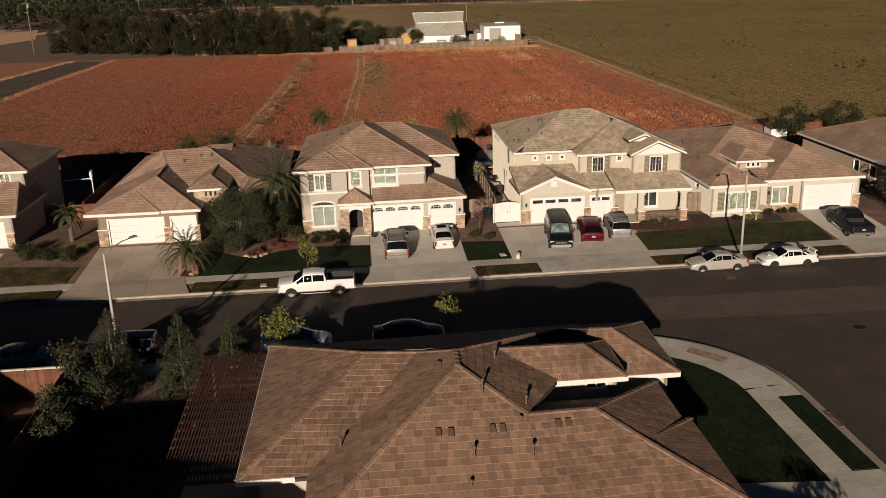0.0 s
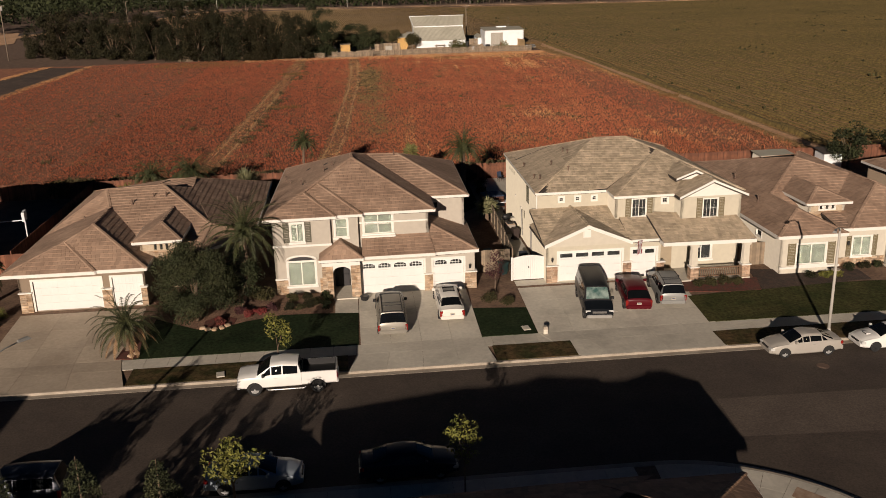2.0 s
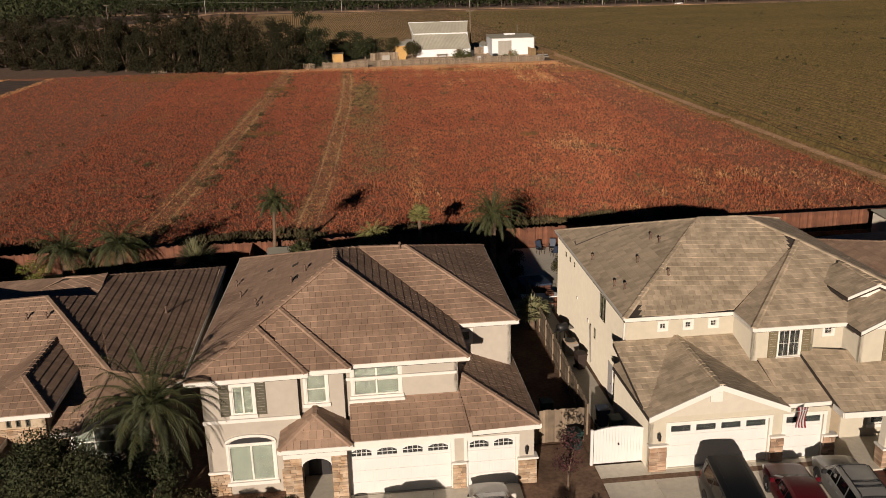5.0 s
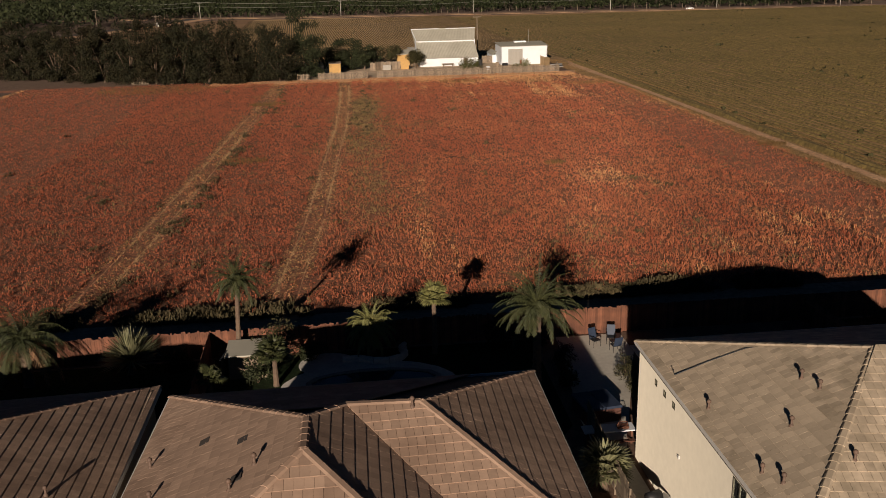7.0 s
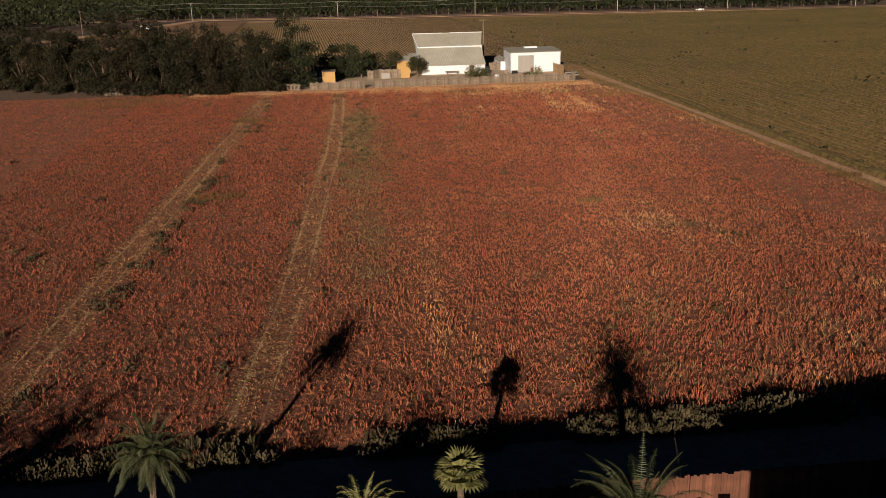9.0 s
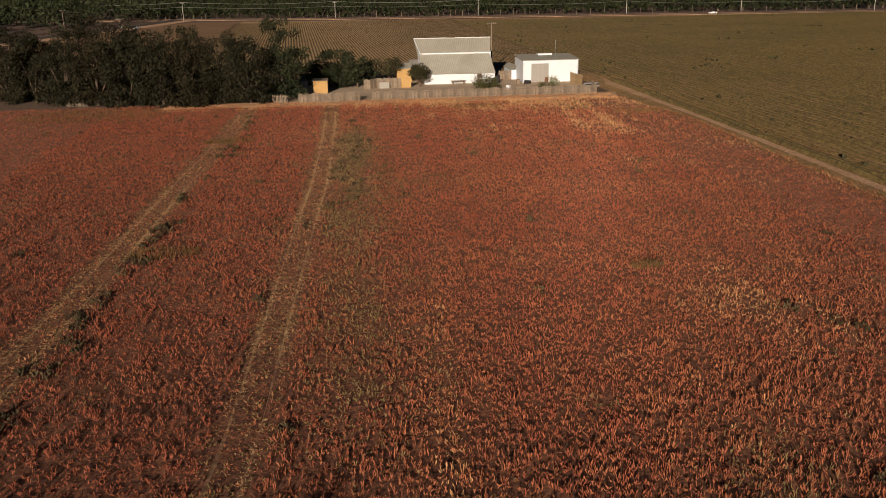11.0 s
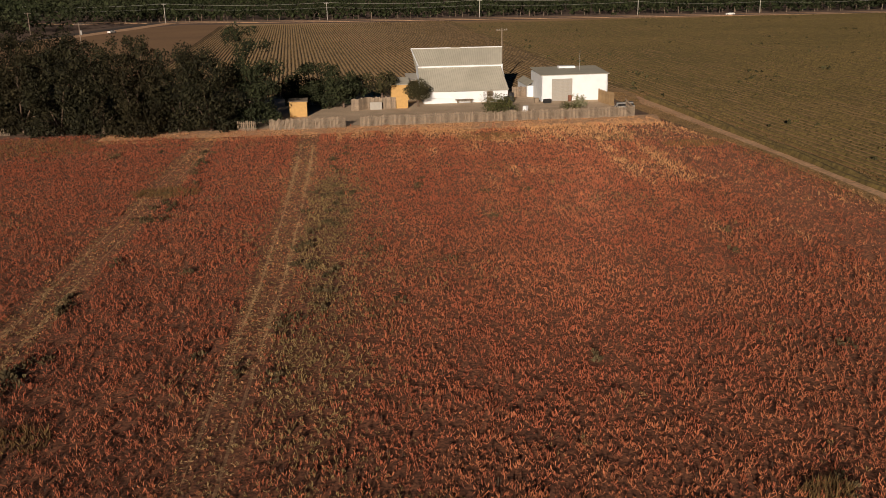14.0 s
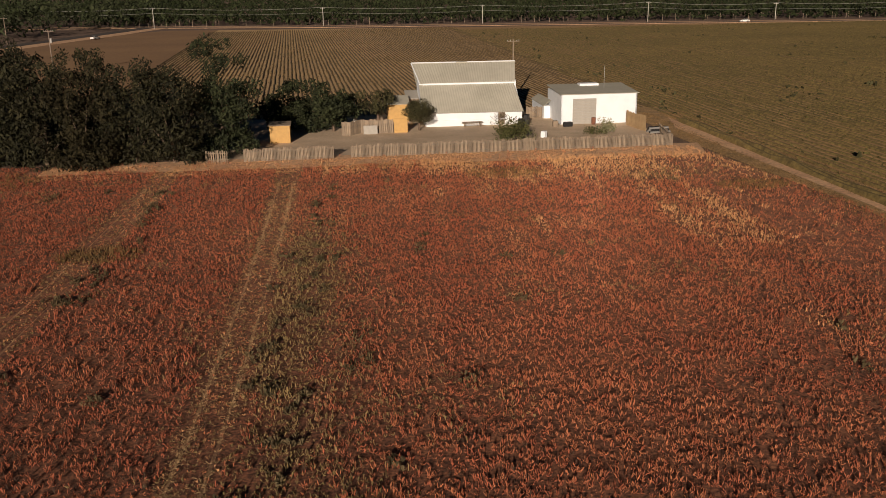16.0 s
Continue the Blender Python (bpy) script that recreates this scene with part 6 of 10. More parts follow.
    kinds = [("weed_red", "red_weeds", "dense dry dark red weeds"), ("weed_rust", "rust_weeds", "dense dry rust-coloured weeds"), ("weed_tan", "tan_weeds", "tall dry tan grass"),
             ("weed_green", "olive_weeds", "grey-green low weeds along the tracks"), ("weed_dark", "dark_weeds", "dark withered weeds in clumps, thickened to darken the field's dim sides")]
    for i, (mname, nm, label) in enumerate(kinds):
        q = gap & (cls == i)
        bushes(nm, x[q], y[q], 0.05, h[q] * (1.15 if i == 2 else 1.0), r[q], 0.045, M[mname], label, "weeds", 31 + i, 4, True)
    # flattened straw along the two wheel tracks
    m = 11000
    yy = rng.uniform(123, 262, m)
    first = rng.rand(m) < .5
    side = np.where(rng.rand(m) < .5, -1, 1) * np.where(first, 0.85, 0.95) + np.where(rng.rand(m) < .6, .09, .5) * rng.randn(m)
    xx = np.where(first, track_a(yy), track_b(yy)) + side
    q = smooth_noise(xx * 2.0, yy * 0.5, 4.0, 78) + 0.5 * rng.rand(m) > 0.66
    xx, yy = xx[q], yy[q]
    bushes("track_straw", xx, yy, 0.055, 0.07 + 0.10 * rng.rand(len(xx)), 0.22 + 0.2 * rng.rand(len(xx)), 0.04, M["weed_straw"], "pale flattened straw along the wheel tracks", "weeds", 47, 5, True)
    # dry grass on the bank before the old fence
    m = 7000
    xx, yy = rng.uniform(-30, 54, m), rng.uniform(267, 275, m)
    q = smooth_noise(xx, yy, 2.5, 83) + 0.4 * rng.rand(m) > 0.5
    bushes("bank_grass", xx[q], yy[q], 0.07, 0.10 + 0.25 * rng.rand(q.sum()), 0.2 + 0.2 * rng.rand(q.sum()), 0.05, M["weed_tan"], "pale dry grass on the bank before the old fence", "grass", 48, 4, True)
    # worn wheel tracks, broken where weeds have closed over them
    for f, nm in ((track_a, "wheel_track_1"), (track_b, "wheel_track_2")):
        g = Geo()
        for s in (-0.85, 0.85):
            ys = np.arange(123, 262, 1.5)
            wd = 0.02 + 0.22 * smooth_noise(ys, ys * 0 + 7 * s, 5.0, 81)
            for i, (a, b) in enumerate(zip(ys, ys[1:])):
                xa, xb = f(a) + s, f(b) + s
                g.add([(xa - wd[i] / 2, a, 0.07), (xa + wd[i] / 2, a, 0.07), (xb + wd[i + 1] / 2, b, 0.07), (xb - wd[i + 1] / 2, b, 0.07)], [(0, 1, 2, 3)])
        solid(nm, g, M["track_soil"], "pale worn wheel track across the field", "track", UM, kind="structure")
    # tall dark clumps beside the tracks
    m = 150
    yy = rng.uniform(128, 262, m)
    side = rng.rand(m)
    cx = np.where((side < .3) & (yy > 185), track_a(yy) + 1.0 + 5.0 * rng.rand(m), np.where(side < .60, track_b(yy) + rng.uniform(0.8, 3.4, m), rng.uniform(-45, 45, m)))
    k = np.repeat(np.arange(m), 9)
    sx, sy = cx[k] + .28 * rng.randn(len(k)), yy[k] + .5 * rng.randn(len(k))
    bushes("dark_clumps", sx, sy, 0.05, .25 + .3 * rng.rand(len(k)), .16 + .16 * rng.rand(len(k)), .055, M["weed_clump"], "dark green weed clumps beside the wheel tracks", "weeds", 46, 9)
    # grey-green shrubs along the alley
    n = 5200
    x, y = rng.uniform(-60, 34, n), 122.2 + 2.4 * rng.rand(n) ** 1.3
    k = smooth_noise(x, y * 0 + 4, 3.5, 41) + 0.25 * rng.rand(n) > 0.55
    x, y = x[k], y[k]
    bushes("scrub", x, y, 0.05, (0.3 + 0.5 * rng.rand(len(x))) * (0.5 + smooth_noise(x, y, 1.4, 44)), 0.22 + 0.2 * rng.rand(len(x)), 0.05, M["weed_scrub"], "grey-green scrub along the dirt alley", "scrub", 43, 16)


build_red_field()
flat("alley", [(-160, 115.6), (160, 115.6), (160, 122.6), (-160, 122.6)], 0.14, M["alley"], "bare dirt alley behind the back fences", "road")
M["plot_soil"] = mat("plot_soil", (0.115, 0.075, 0.052), (0.075, 0.05, 0.036), 0.95, 0.25, 0.9, 4, fine=2.5, amp=0.45, coords="WORLD", stains=0.3)
flat("field_plot", [(-92, 189), (-73.3, 188), (-72.8, 228), (-71.2, 270), (-83.5, 274), (-87.6, 230)], 0.09, M["plot_soil"], "dark ploughed plot at the field's side", "field")
flat("straw_field", [(-260, 360), (-133.5, 352), (-128, 380), (-150, 452), (-260, 500)], 0.08, M["verge_dry"], "pale golden stubble field beyond the hedgerow", "field")
_pr = np.random.RandomState(91)
_px, _py = _pr.uniform(-94, -71, 9000), _pr.uniform(186, 276, 9000)
_edge = np.minimum(np.abs(_px - np.interp(_py, [188, 228, 272], [-73.3, -72.8, -71.2])), np.abs(_px - np.interp(_py, [189, 230, 274], [-90.5, -87.6, -83.5])))
_pk = _edge < 0.9 + 0.6 * _pr.rand(9000)
bushes("plot_grass", _px[_pk], _py[_pk], 0.06, 0.15 + 0.3 * _pr.rand(_pk.sum()), 0.3 + 0.2 * _pr.rand(_pk.sum()), 0.06, M["weed_tan"], "pale dry grass along the plot's edges", "grass", 92, 6, True)
flat("dry_bank", [(-30, 270.5), (54, 269.0), (56, 277), (-30, 277)], 0.075, M["verge_dry"], "pale dry strip before the old fence", "ground")


def build_crop(name, x0, x1, y0, y1, step, skew, material, label, seed, width=0.55, high=0.22, limit=1e9):
    """Low crop rows: uneven ridges of plants."""
    rng = np.random.RandomState(seed)
    V, T = [], []
    base = 0
    for x in np.arange(x0, x1, step):
        ys = np.arange(y0, y1, 5.0)
        ys = ys[x + skew * (ys - y0) < limit]
        n = len(ys)
        if n < 2:
            continue
        cx = x + skew * (ys - y0) + 0.05 * rng.randn(n)
        ww = width * (0.75 + 0.5 * rng.rand(n)) / 2
        hh = high * (0.5 + rng.rand(n))
        V.append(np.stack([np.stack([cx - ww, ys, np.full(n, 0.02)], 1), np.stack([cx - ww * .4, ys, hh], 1), np.stack([cx + ww * .4, ys, hh], 1), np.stack([cx + ww, ys, np.full(n, 0.02)], 1)], 1).reshape(-1, 3))
        i = base + 4 * np.arange(n - 1)[:, None]
        for a, b in ((0, 1), (1, 2), (2, 3)):
            T += [i + np.array([[a, b, b + 4]]), i + np.array([[a, b + 4, a + 4]])]
        base += 4 * n
    ob = new(name, np_mesh(name, np.concatenate(V), np.concatenate(T), material))
    ob.matrix_world = UM
    tagged(ob, label, "crop rows", kind="stuff")


flat("field_east", [(61.5, 40), (900, 40), (900, 576), (270, 576), (63.5, 596), (63.5, 285)], 0.01, M["crop_soil"], "broad brown-green crop field in rows", "field")
build_crop("crop_rows", 62.2, 330, 70, 575, 1.35, -0.004, M["crop_row"], "low olive crop rows in dry soil", 51)
build_crop("crop_border", 61.0, 62.2, 70, 300, 0.9, -0.002, M["crop_row"], "taller green border row at the field edge", 52, 0.9, 0.6)
flat("field_north", [(-85, 318), (63.5, 312), (63.5, 598), (-75, 622), (-118, 560), (-112, 420)], 0.012, M["plough"], "brown ploughed field with crop rows", "field")
M["row_soil"] = mat("row_soil", (0.575, 0.380, 0.178), (0.483, 0.316, 0.149), 0.95, 0.03, 0.2, 3, fine=0.8, amp=0.15, coords="WORLD")
flat("field_rows", [(-37.5, 313.5), (63.3, 312.2), (63.3, 597.5), (-51.0, 617)], 0.016, M["row_soil"], "pale dry soil between the crop rows", "field")
build_crop("crop_rows", -38, 78, 312, 600, 1.0, -0.05, M["crop_dry"], "dry crop rows behind the barn", 53, 0.40, 0.16, 63.0)


def crop_plants(name, x0, x1, y0, y1, step, skew, gap, seed, material, label, limit=1e9):
    """Plants along the crop rows."""
    rng = np.random.RandomState(seed)
    xs = np.arange(x0, x1, step)
    ys = np.arange(y0, y1, gap)
    X, Y = np.meshgrid(xs, ys)
    X, Y = X.ravel(), Y.ravel()
    Y = Y + rng.uniform(-.4, .4, len(Y)) * gap
    X = X + skew * (Y - y0) + .1 * rng.randn(len(X))
    k = (X < limit) & (np.abs(X - 2) < 20 + .6 * (Y - 10)) & (smooth_noise(X, Y, 14.0, seed) + .8 * rng.rand(len(X)) > .85)
    X, Y = X[k], Y[k]
    n = len(X)
    tufts(name, X, Y, np.full(n, .05), .14 + .16 * rng.rand(n), .28 + .3 * rng.rand(n), material, label, "crop", seed, 2, .3)


M["crop_leaf"] = mat("crop_leaf", (0.085, 0.070, 0.022), (0.06, 0.052, 0.016), 0.9, 0.03, vary=0.3, island=True, coords="WORLD", spec=0.2)
M["crop_straw"] = mat("crop_straw", (0.12, 0.078, 0.03), (0.09, 0.062, 0.024), 0.9, 0.03, vary=0.3, island=True, coords="WORLD", spec=0.2)
crop_plants("crop_plants", 62.2, 330, 76, 575, 1.35, -0.004, 1.5, 151, M["crop_leaf"], "low olive-brown crop plants in rows")
crop_plants("crop_stubble", -38, 78, 312, 600, 1.0, -0.05, 2.5, 153, M["crop_straw"], "pale straw stubble in rows behind the barn", 63.0)
flat("field_verge", [(56.6, 70), (62.6, 70), (63.0, 188), (63.6, 240), (64.0, 312), (55.5, 312), (54.5, 285), (57.6, 240), (56.6, 188)], 0.07, M["verge_grass"], "rough dry grass verge between the two fields", "ground")
flat("field_track", [(58.2, 70), (59.6, 70), (59.9, 188), (60.4, 240), (60.2, 300), (57.6, 290), (59.1, 240), (58.5, 188)], 0.085, M["verge_dry"], "pale dirt track between the two fields", "track")


def sprinkle_bushes():
    """Low dark weeds scattered through the crop."""
    rng = np.random.RandomState(61)
    n = 5000
    x, y = rng.uniform(62, 230, n), 110 + 440 * rng.rand(n) ** 1.3
    k = smooth_noise(x, y, 9.0, 62) > 0.83
    k |= (np.abs(x - 66 - 4 * np.sin(y / 17)) < 1.2) & (rng.rand(n) < 0.8)
    k &= np.abs(x) < 30 + 0.6 * y
    tufts("crop_weeds", x[k], y[k], np.zeros(k.sum()), 0.3 + 0.4 * rng.rand(k.sum()), 0.5 + 0.5 * rng.rand(k.sum()), M["foliage_olive"], "dark weeds scattered in the crop", "weeds", 63, 4, 0.5)
    n = 42000
    x, y = 54.5 + 11.5 * rng.rand(n), 110 + 195 * rng.rand(n)
    k = (np.abs(x - 59.3) > .7) & (smooth_noise(x, y, 3.0, 264) + .5 * rng.rand(n) > 0.45) & (np.abs(x - 60) < 3.2 + 2.5 * rng.rand(n))
    tufts("track_grass", x[k], y[k], np.full(k.sum(), 0.03), 0.10 + 0.25 * rng.rand(k.sum()), 0.03 + 0.05 * rng.rand(k.sum()), M["weed_olive"], "dry olive grass on both sides of the field track", "grass", 266, 2, .5, True)
    for cx, cy, r, sd in ((57.3, 176, 1.2, 66), (51.8, 251, 2.6, 67), (26.0, 262.0, 3.0, 68), (-62, 152, 5.0, 69), (-41, 266, 8.0, 70), (-13.0, 180.0, 1.9, 71), (-14.0, 235.0, 2.4, 72), (25.9, 170.2, 0.8, 73)):
        n = int(170 * r)
        a, q = rng.rand(n) * 6.28, np.sqrt(rng.rand(n)) * r
        tufts("green_clump", cx + np.cos(a) * q * 1.6, cy + np.sin(a) * q, np.full(n, 0.05), 0.2 + 0.35 * rng.rand(n), 0.05 + 0.06 * rng.rand(n), M["weed_olive"], "clump of green weeds in the field", "weeds", sd, 3, 0.6, True)


M["foliage_olive"] = mat("foliage_olive", (0.036, 0.034, 0.013), (0.054, 0.048, 0.018), 0.8, 0.5, vary=0.45, island=True, coords="WORLD", spec=0.25)
M["foliage_dark"] = mat("foliage_dark", (0.020, 0.025, 0.010), (0.032, 0.038, 0.014), 0.8, 0.5, vary=0.45, island=True, coords="WORLD", spec=0.25)
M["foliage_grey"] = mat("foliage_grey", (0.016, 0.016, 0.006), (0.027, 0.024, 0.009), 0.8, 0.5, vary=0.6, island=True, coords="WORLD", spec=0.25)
M["foliage_yellow"] = mat("foliage_yellow", (0.17, 0.16, 0.035), (0.10, 0.11, 0.025), 0.7, 1.5, vary=0.4, island=True, coords="WORLD", spec=0.3)
M["foliage_orchard"] = mat("foliage_orchard", (0.015, 0.021, 0.007), (0.025, 0.032, 0.011), 0.8, 0.05, vary=0.4, island=True, coords="WORLD", spec=0.2)
M["foliage_plum"] = mat("foliage_plum", (0.055, 0.022, 0.024), (0.075, 0.03, 0.03), 0.8, 1.0, vary=0.4, island=True, coords="WORLD", spec=0.25)
M["palm_leaf"] = mat("palm_leaf", (0.036, 0.045, 0.016), (0.062, 0.066, 0.024), 0.6, 1.0, vary=0.4, island=True, coords="WORLD", spec=0.4)
M["palm_bright"] = mat("palm_bright", (0.15, 0.155, 0.05), (0.20, 0.19, 0.07), 0.6, 1.0, vary=0.4, island=True, coords="WORLD", spec=0.4)
M["palm_pale"] = mat("palm_pale", (0.17, 0.17, 0.085), (0.21, 0.20, 0.11), 0.6, 1.0, vary=0.35, island=True, coords="WORLD", spec=0.4)
M["foliage_tree"] = mat("foliage_tree", (0.028, 0.035, 0.014), (0.048, 0.051, 0.021), 0.8, 0.6, vary=0.5, island=True, coords="WORLD", spec=0.3)
M["palm_dead"] = mat("palm_dead", (0.26, 0.16, 0.08), (0.20, 0.12, 0.06), 0.9, 1.0, vary=0.35, island=True, coords="WORLD")
sprinkle_bushes()


# ---- trees ----
def leaf_cloud(clumps, per, size, seed, droop=0.0, flat_=0.75):
    """Small leaf quads gathered in clumps (x, y, z, r)."""
    rng = np.random.RandomState(seed)
    C = np.array(clumps, dtype=float)
    k = np.repeat(np.arange(len(C)), np.maximum(3, (per * (C[:, 3] / C[:, 3].mean()) ** 2).astype(int)))
    n = len(k)
    d = rng.randn(n, 3)
    d /= np.linalg.norm(d, axis=1)[:, None]
    rad = C[k, 3] * (0.45 + 0.6 * rng.rand(n) ** 0.6)
    p = C[k, :3] + d * rad[:, None] * np.array([1, 1, flat_])
    p[:, 2] -= droop * np.abs(rng.rand(n)) * C[k, 3]
    s = size * (0.5 + 0.9 * rng.rand(n))
    # leaf planes lean outwards, at random
    a = np.cross(d + 0.8 * rng.randn(n, 3), rng.randn(n, 3))
    a /= np.linalg.norm(a, axis=1)[:, None] + 1e-9
    b = np.cross(a, d + 0.7 * rng.randn(n, 3))
    b /= np.linalg.norm(b, axis=1)[:, None] + 1e-9
    if droop:
        b[:, 2] -= droop
        b /= np.linalg.norm(b, axis=1)[:, None]
    a, b = a * s[:, None] * 0.5, b * s[:, None]
    V = np.stack([p - b * 0.5, p + a * 0.55, p + b * 0.6, p - a * 0.55], 1).reshape(-1, 3)
    base = (np.arange(n) * 4)[:, None]
    T = np.concatenate([base + np.array([[0, 1, 2]]), base + np.array([[0, 2, 3]])], 1).reshape(-1, 3)
    return V, T


def crown_clumps(rx, ry, rz, cz, n, r, seed, hollow=0.3, cone=0.0):
    rng = random.Random(seed)
    out = []
    while len(out) < n:
        x, y, z = rng.uniform(-1, 1), rng.uniform(-1, 1), rng.uniform(-1, 1)
        q = math.sqrt(x * x + y * y + z * z)
        if q > 1 or q < hollow:
            continue
        s = 1 - cone * (z + 1) / 2
        out.append((x * rx * s, y * ry * s, cz + z * rz, r * rng.uniform(0.7, 1.25)))
    return out


def tree(name, x, y, z, height, rx, rz, trunk_r, clumps, per, leaf, leafmat, label, seed, category="tree", droop=0.0, cone=0.0, clump_r=None, lean=(0, 0), group="", trunkmat="bark", low=None, skirt=0):
    """A tree with a tapered trunk, limbs that reach into the crown, and a crown of small leaves."""
    rng = random.Random(seed)
    root = thing(name, place(x, y, z, rng.uniform(0, 0)), label, category, group)
    cz = height - rz
    cl = crown_clumps(rx, rx * rng.uniform(0.85, 1.1), rz, cz, clumps, clump_r or rx * 0.34, seed, cone=cone)
    for i in range(skirt):
        a, q = rng.uniform(0, 6.28), rx * rng.uniform(.45, .95)
        cl.append((math.cos(a) * q, math.sin(a) * q, rng.uniform(.8, 3.0), (clump_r or rx * .34) * rng.uniform(.7, 1.0)))
    cl = [(a + lean[0] * c / height, b + lean[1] * c / height, c, d) for a, b, c, d in cl]
    t = Geo()
    fork = max(0.4, (low if low is not None else cz - rz * 0.55))
    t.tube([(0, 0, -0.15), (lean[0] * .1, lean[1] * .1, fork * 0.5), (lean[0] * .3, lean[1] * .3, fork)], [trunk_r * 1.25, trunk_r, trunk_r * 0.8], 8)
    for i in range(min(8, max(3, clumps // 6))):
        a, b, c, d = cl[i * max(1, len(cl) // 9) % len(cl)]
        t.tube([(lean[0] * .3, lean[1] * .3, fork - 0.1), (a * .5, b * .5, (fork + c) / 2 + rz * .1), (a, b, c)], [trunk_r * 0.55, trunk_r * 0.35, trunk_r * 0.1], 5)
    part("trunk", t, M[trunkmat], root, smooth=True)
    V, T = leaf_cloud(cl, per, leaf, seed, droop)
    part("crown", np_mesh("crown", V, T, M[leafmat]), None, root)
    return root


def spruce(x, y, z, h, r, seed, label):
    """A conical evergreen: tiers of short drooping sprays round a straight trunk."""
    rng = random.Random(seed)
    root = thing("conifer", place(x, y, z), label, "conifer", "side yard evergreens")
    part("trunk", Geo().tube([(0, 0, -.1), (0, 0, h * .5), (0, 0, h)], [.09, .06, .01], 7), M["bark"], root)
    cl = []
    tiers = int(h / .28)
    for i in range(tiers):
        u = i / tiers
        q = r * (1 - u) ** .85 + .05
        k = max(3, int(13 * (1 - u) + 3))
        for j in range(k):
            a = 6.28 * j / k + rng.uniform(-.4, .4)
            rr = q * rng.uniform(.55, 1.12)
            cl.append((math.cos(a) * rr, math.sin(a) * rr, .3 + u * (h - .3) - rr * .12 + rng.uniform(-.1, .1), .17 + .15 * (1 - u)))
    V, T = leaf_cloud(cl, 80, .10, seed, .5)
    part("crown", np_mesh("crown", V, T, M["foliage_tree"]), None, root)
    return root


def shrub(name, x, y, z, r, h, leafmat, label, seed, leaf=0.09, n=700, category="shrub", group=""):
    rng = random.Random(seed)
    root = thing(name, place(x, y, z), label, category, group)
    cl = crown_clumps(r * .8, r * .8, h * 0.42, h * 0.5, 14, r * 0.42, seed, hollow=0.1)
    t = Geo()
    for i in range(4):
        a, b, c, d = cl[i]
        t.tube([(0, 0, -0.05), (a * .5, b * .5, c * .5), (a, b, c)], [0.03, 0.02, 0.008], 5)
    part("stem", t, M["bark"], root)
    V, T = leaf_cloud(cl, n // 7, leaf, seed)
    part("foliage", np_mesh("foliage", V, T, M[leafmat]), None, root)
    return root


def frond(g, m, length, width, droop, n=40, fan=False, seed=0):
    """One feather or fan leaf along +x of m, arching down."""
    rng = random.Random(seed)
    if fan:
        k = 15
        stalk = length * 0.45
        tip = m @ Vector((stalk, 0, stalk * 0.10))
        g.tube([m @ Vector((0, 0, 0)), m @ Vector((stalk * .6, 0, stalk * .12)), tip], [0.018, 0.013, 0.01], 4, False)
        for i in range(k):
            a = radians(-105 + 210 * i / (k - 1))
            r = length * 0.6 * (0.75 + 0.25 * math.cos(a * .8)) * rng.uniform(.92, 1.05)
            dirv = Vector((math.cos(a), math.sin(a), 0))
            sd = Vector((-dirv.y, dirv.x, 0)) * width * 0.09
            b0, mid, end = Vector((stalk, 0, stalk * .10)), Vector((stalk, 0, stalk * .1)) + dirv * r * .6 + Vector((0, 0, .04 * r)), Vector((stalk, 0, stalk * .1)) + dirv * r + Vector((0, 0, -droop * r * .6))
            g.add([m @ b0, m @ (mid - sd), m @ end, m @ (mid + sd)], [(0, 1, 2, 3)])
        return
    # the rib starts along +x of m and bends down under its own weight
    p, d = m.translation.copy(), (m.to_3x3() @ Vector((1, 0, 0))).normalized()
    flat_d = Vector((d.x, d.y, 0))
    side = Vector((-d.y, d.x, 0)).normalized() if flat_d.length > 1e-3 else Vector((1, 0, 0))
    step = length / n
    pts, dirs = [p.copy()], [d.copy()]
    for i in range(n):
        d = (d + Vector((0, 0, -1)) * droop * 0.115 * (0.35 + 1.3 * i / n)).normalized()
        if flat_d.length <= 1e-3 and i == 0:
            d = (d + Vector((0.1, 0.05, 0))).normalized()
        p = p + d * step
        pts.append(p.copy())
        dirs.append(d.copy())
    g.tube([pts[0], pts[n // 4], pts[n // 2], pts[3 * n // 4], pts[n]], [0.028, 0.022, 0.016, 0.01, 0.005], 4, False)
    for i in range(3, n + 1):
        t = i / n
        ll = width * math.sin(math.pi * min(1, 0.15 + 0.85 * t)) ** 0.5 * (1.05 - 0.45 * t)
        d = dirs[i]
        for s in (-1, 1):
            out = (d * 0.5 + side * s * rng.uniform(.55, .9) + Vector((0, 0, -0.35 - 0.55 * rng.random()))).normalized() * ll * rng.uniform(.8, 1.15)
            w = d * 0.022
            g.add([pts[i] - w, pts[i] + out * .55 - w * .6 + Vector((0, 0, .03)), pts[i] + out, pts[i] + w], [(0, 1, 2, 3)])


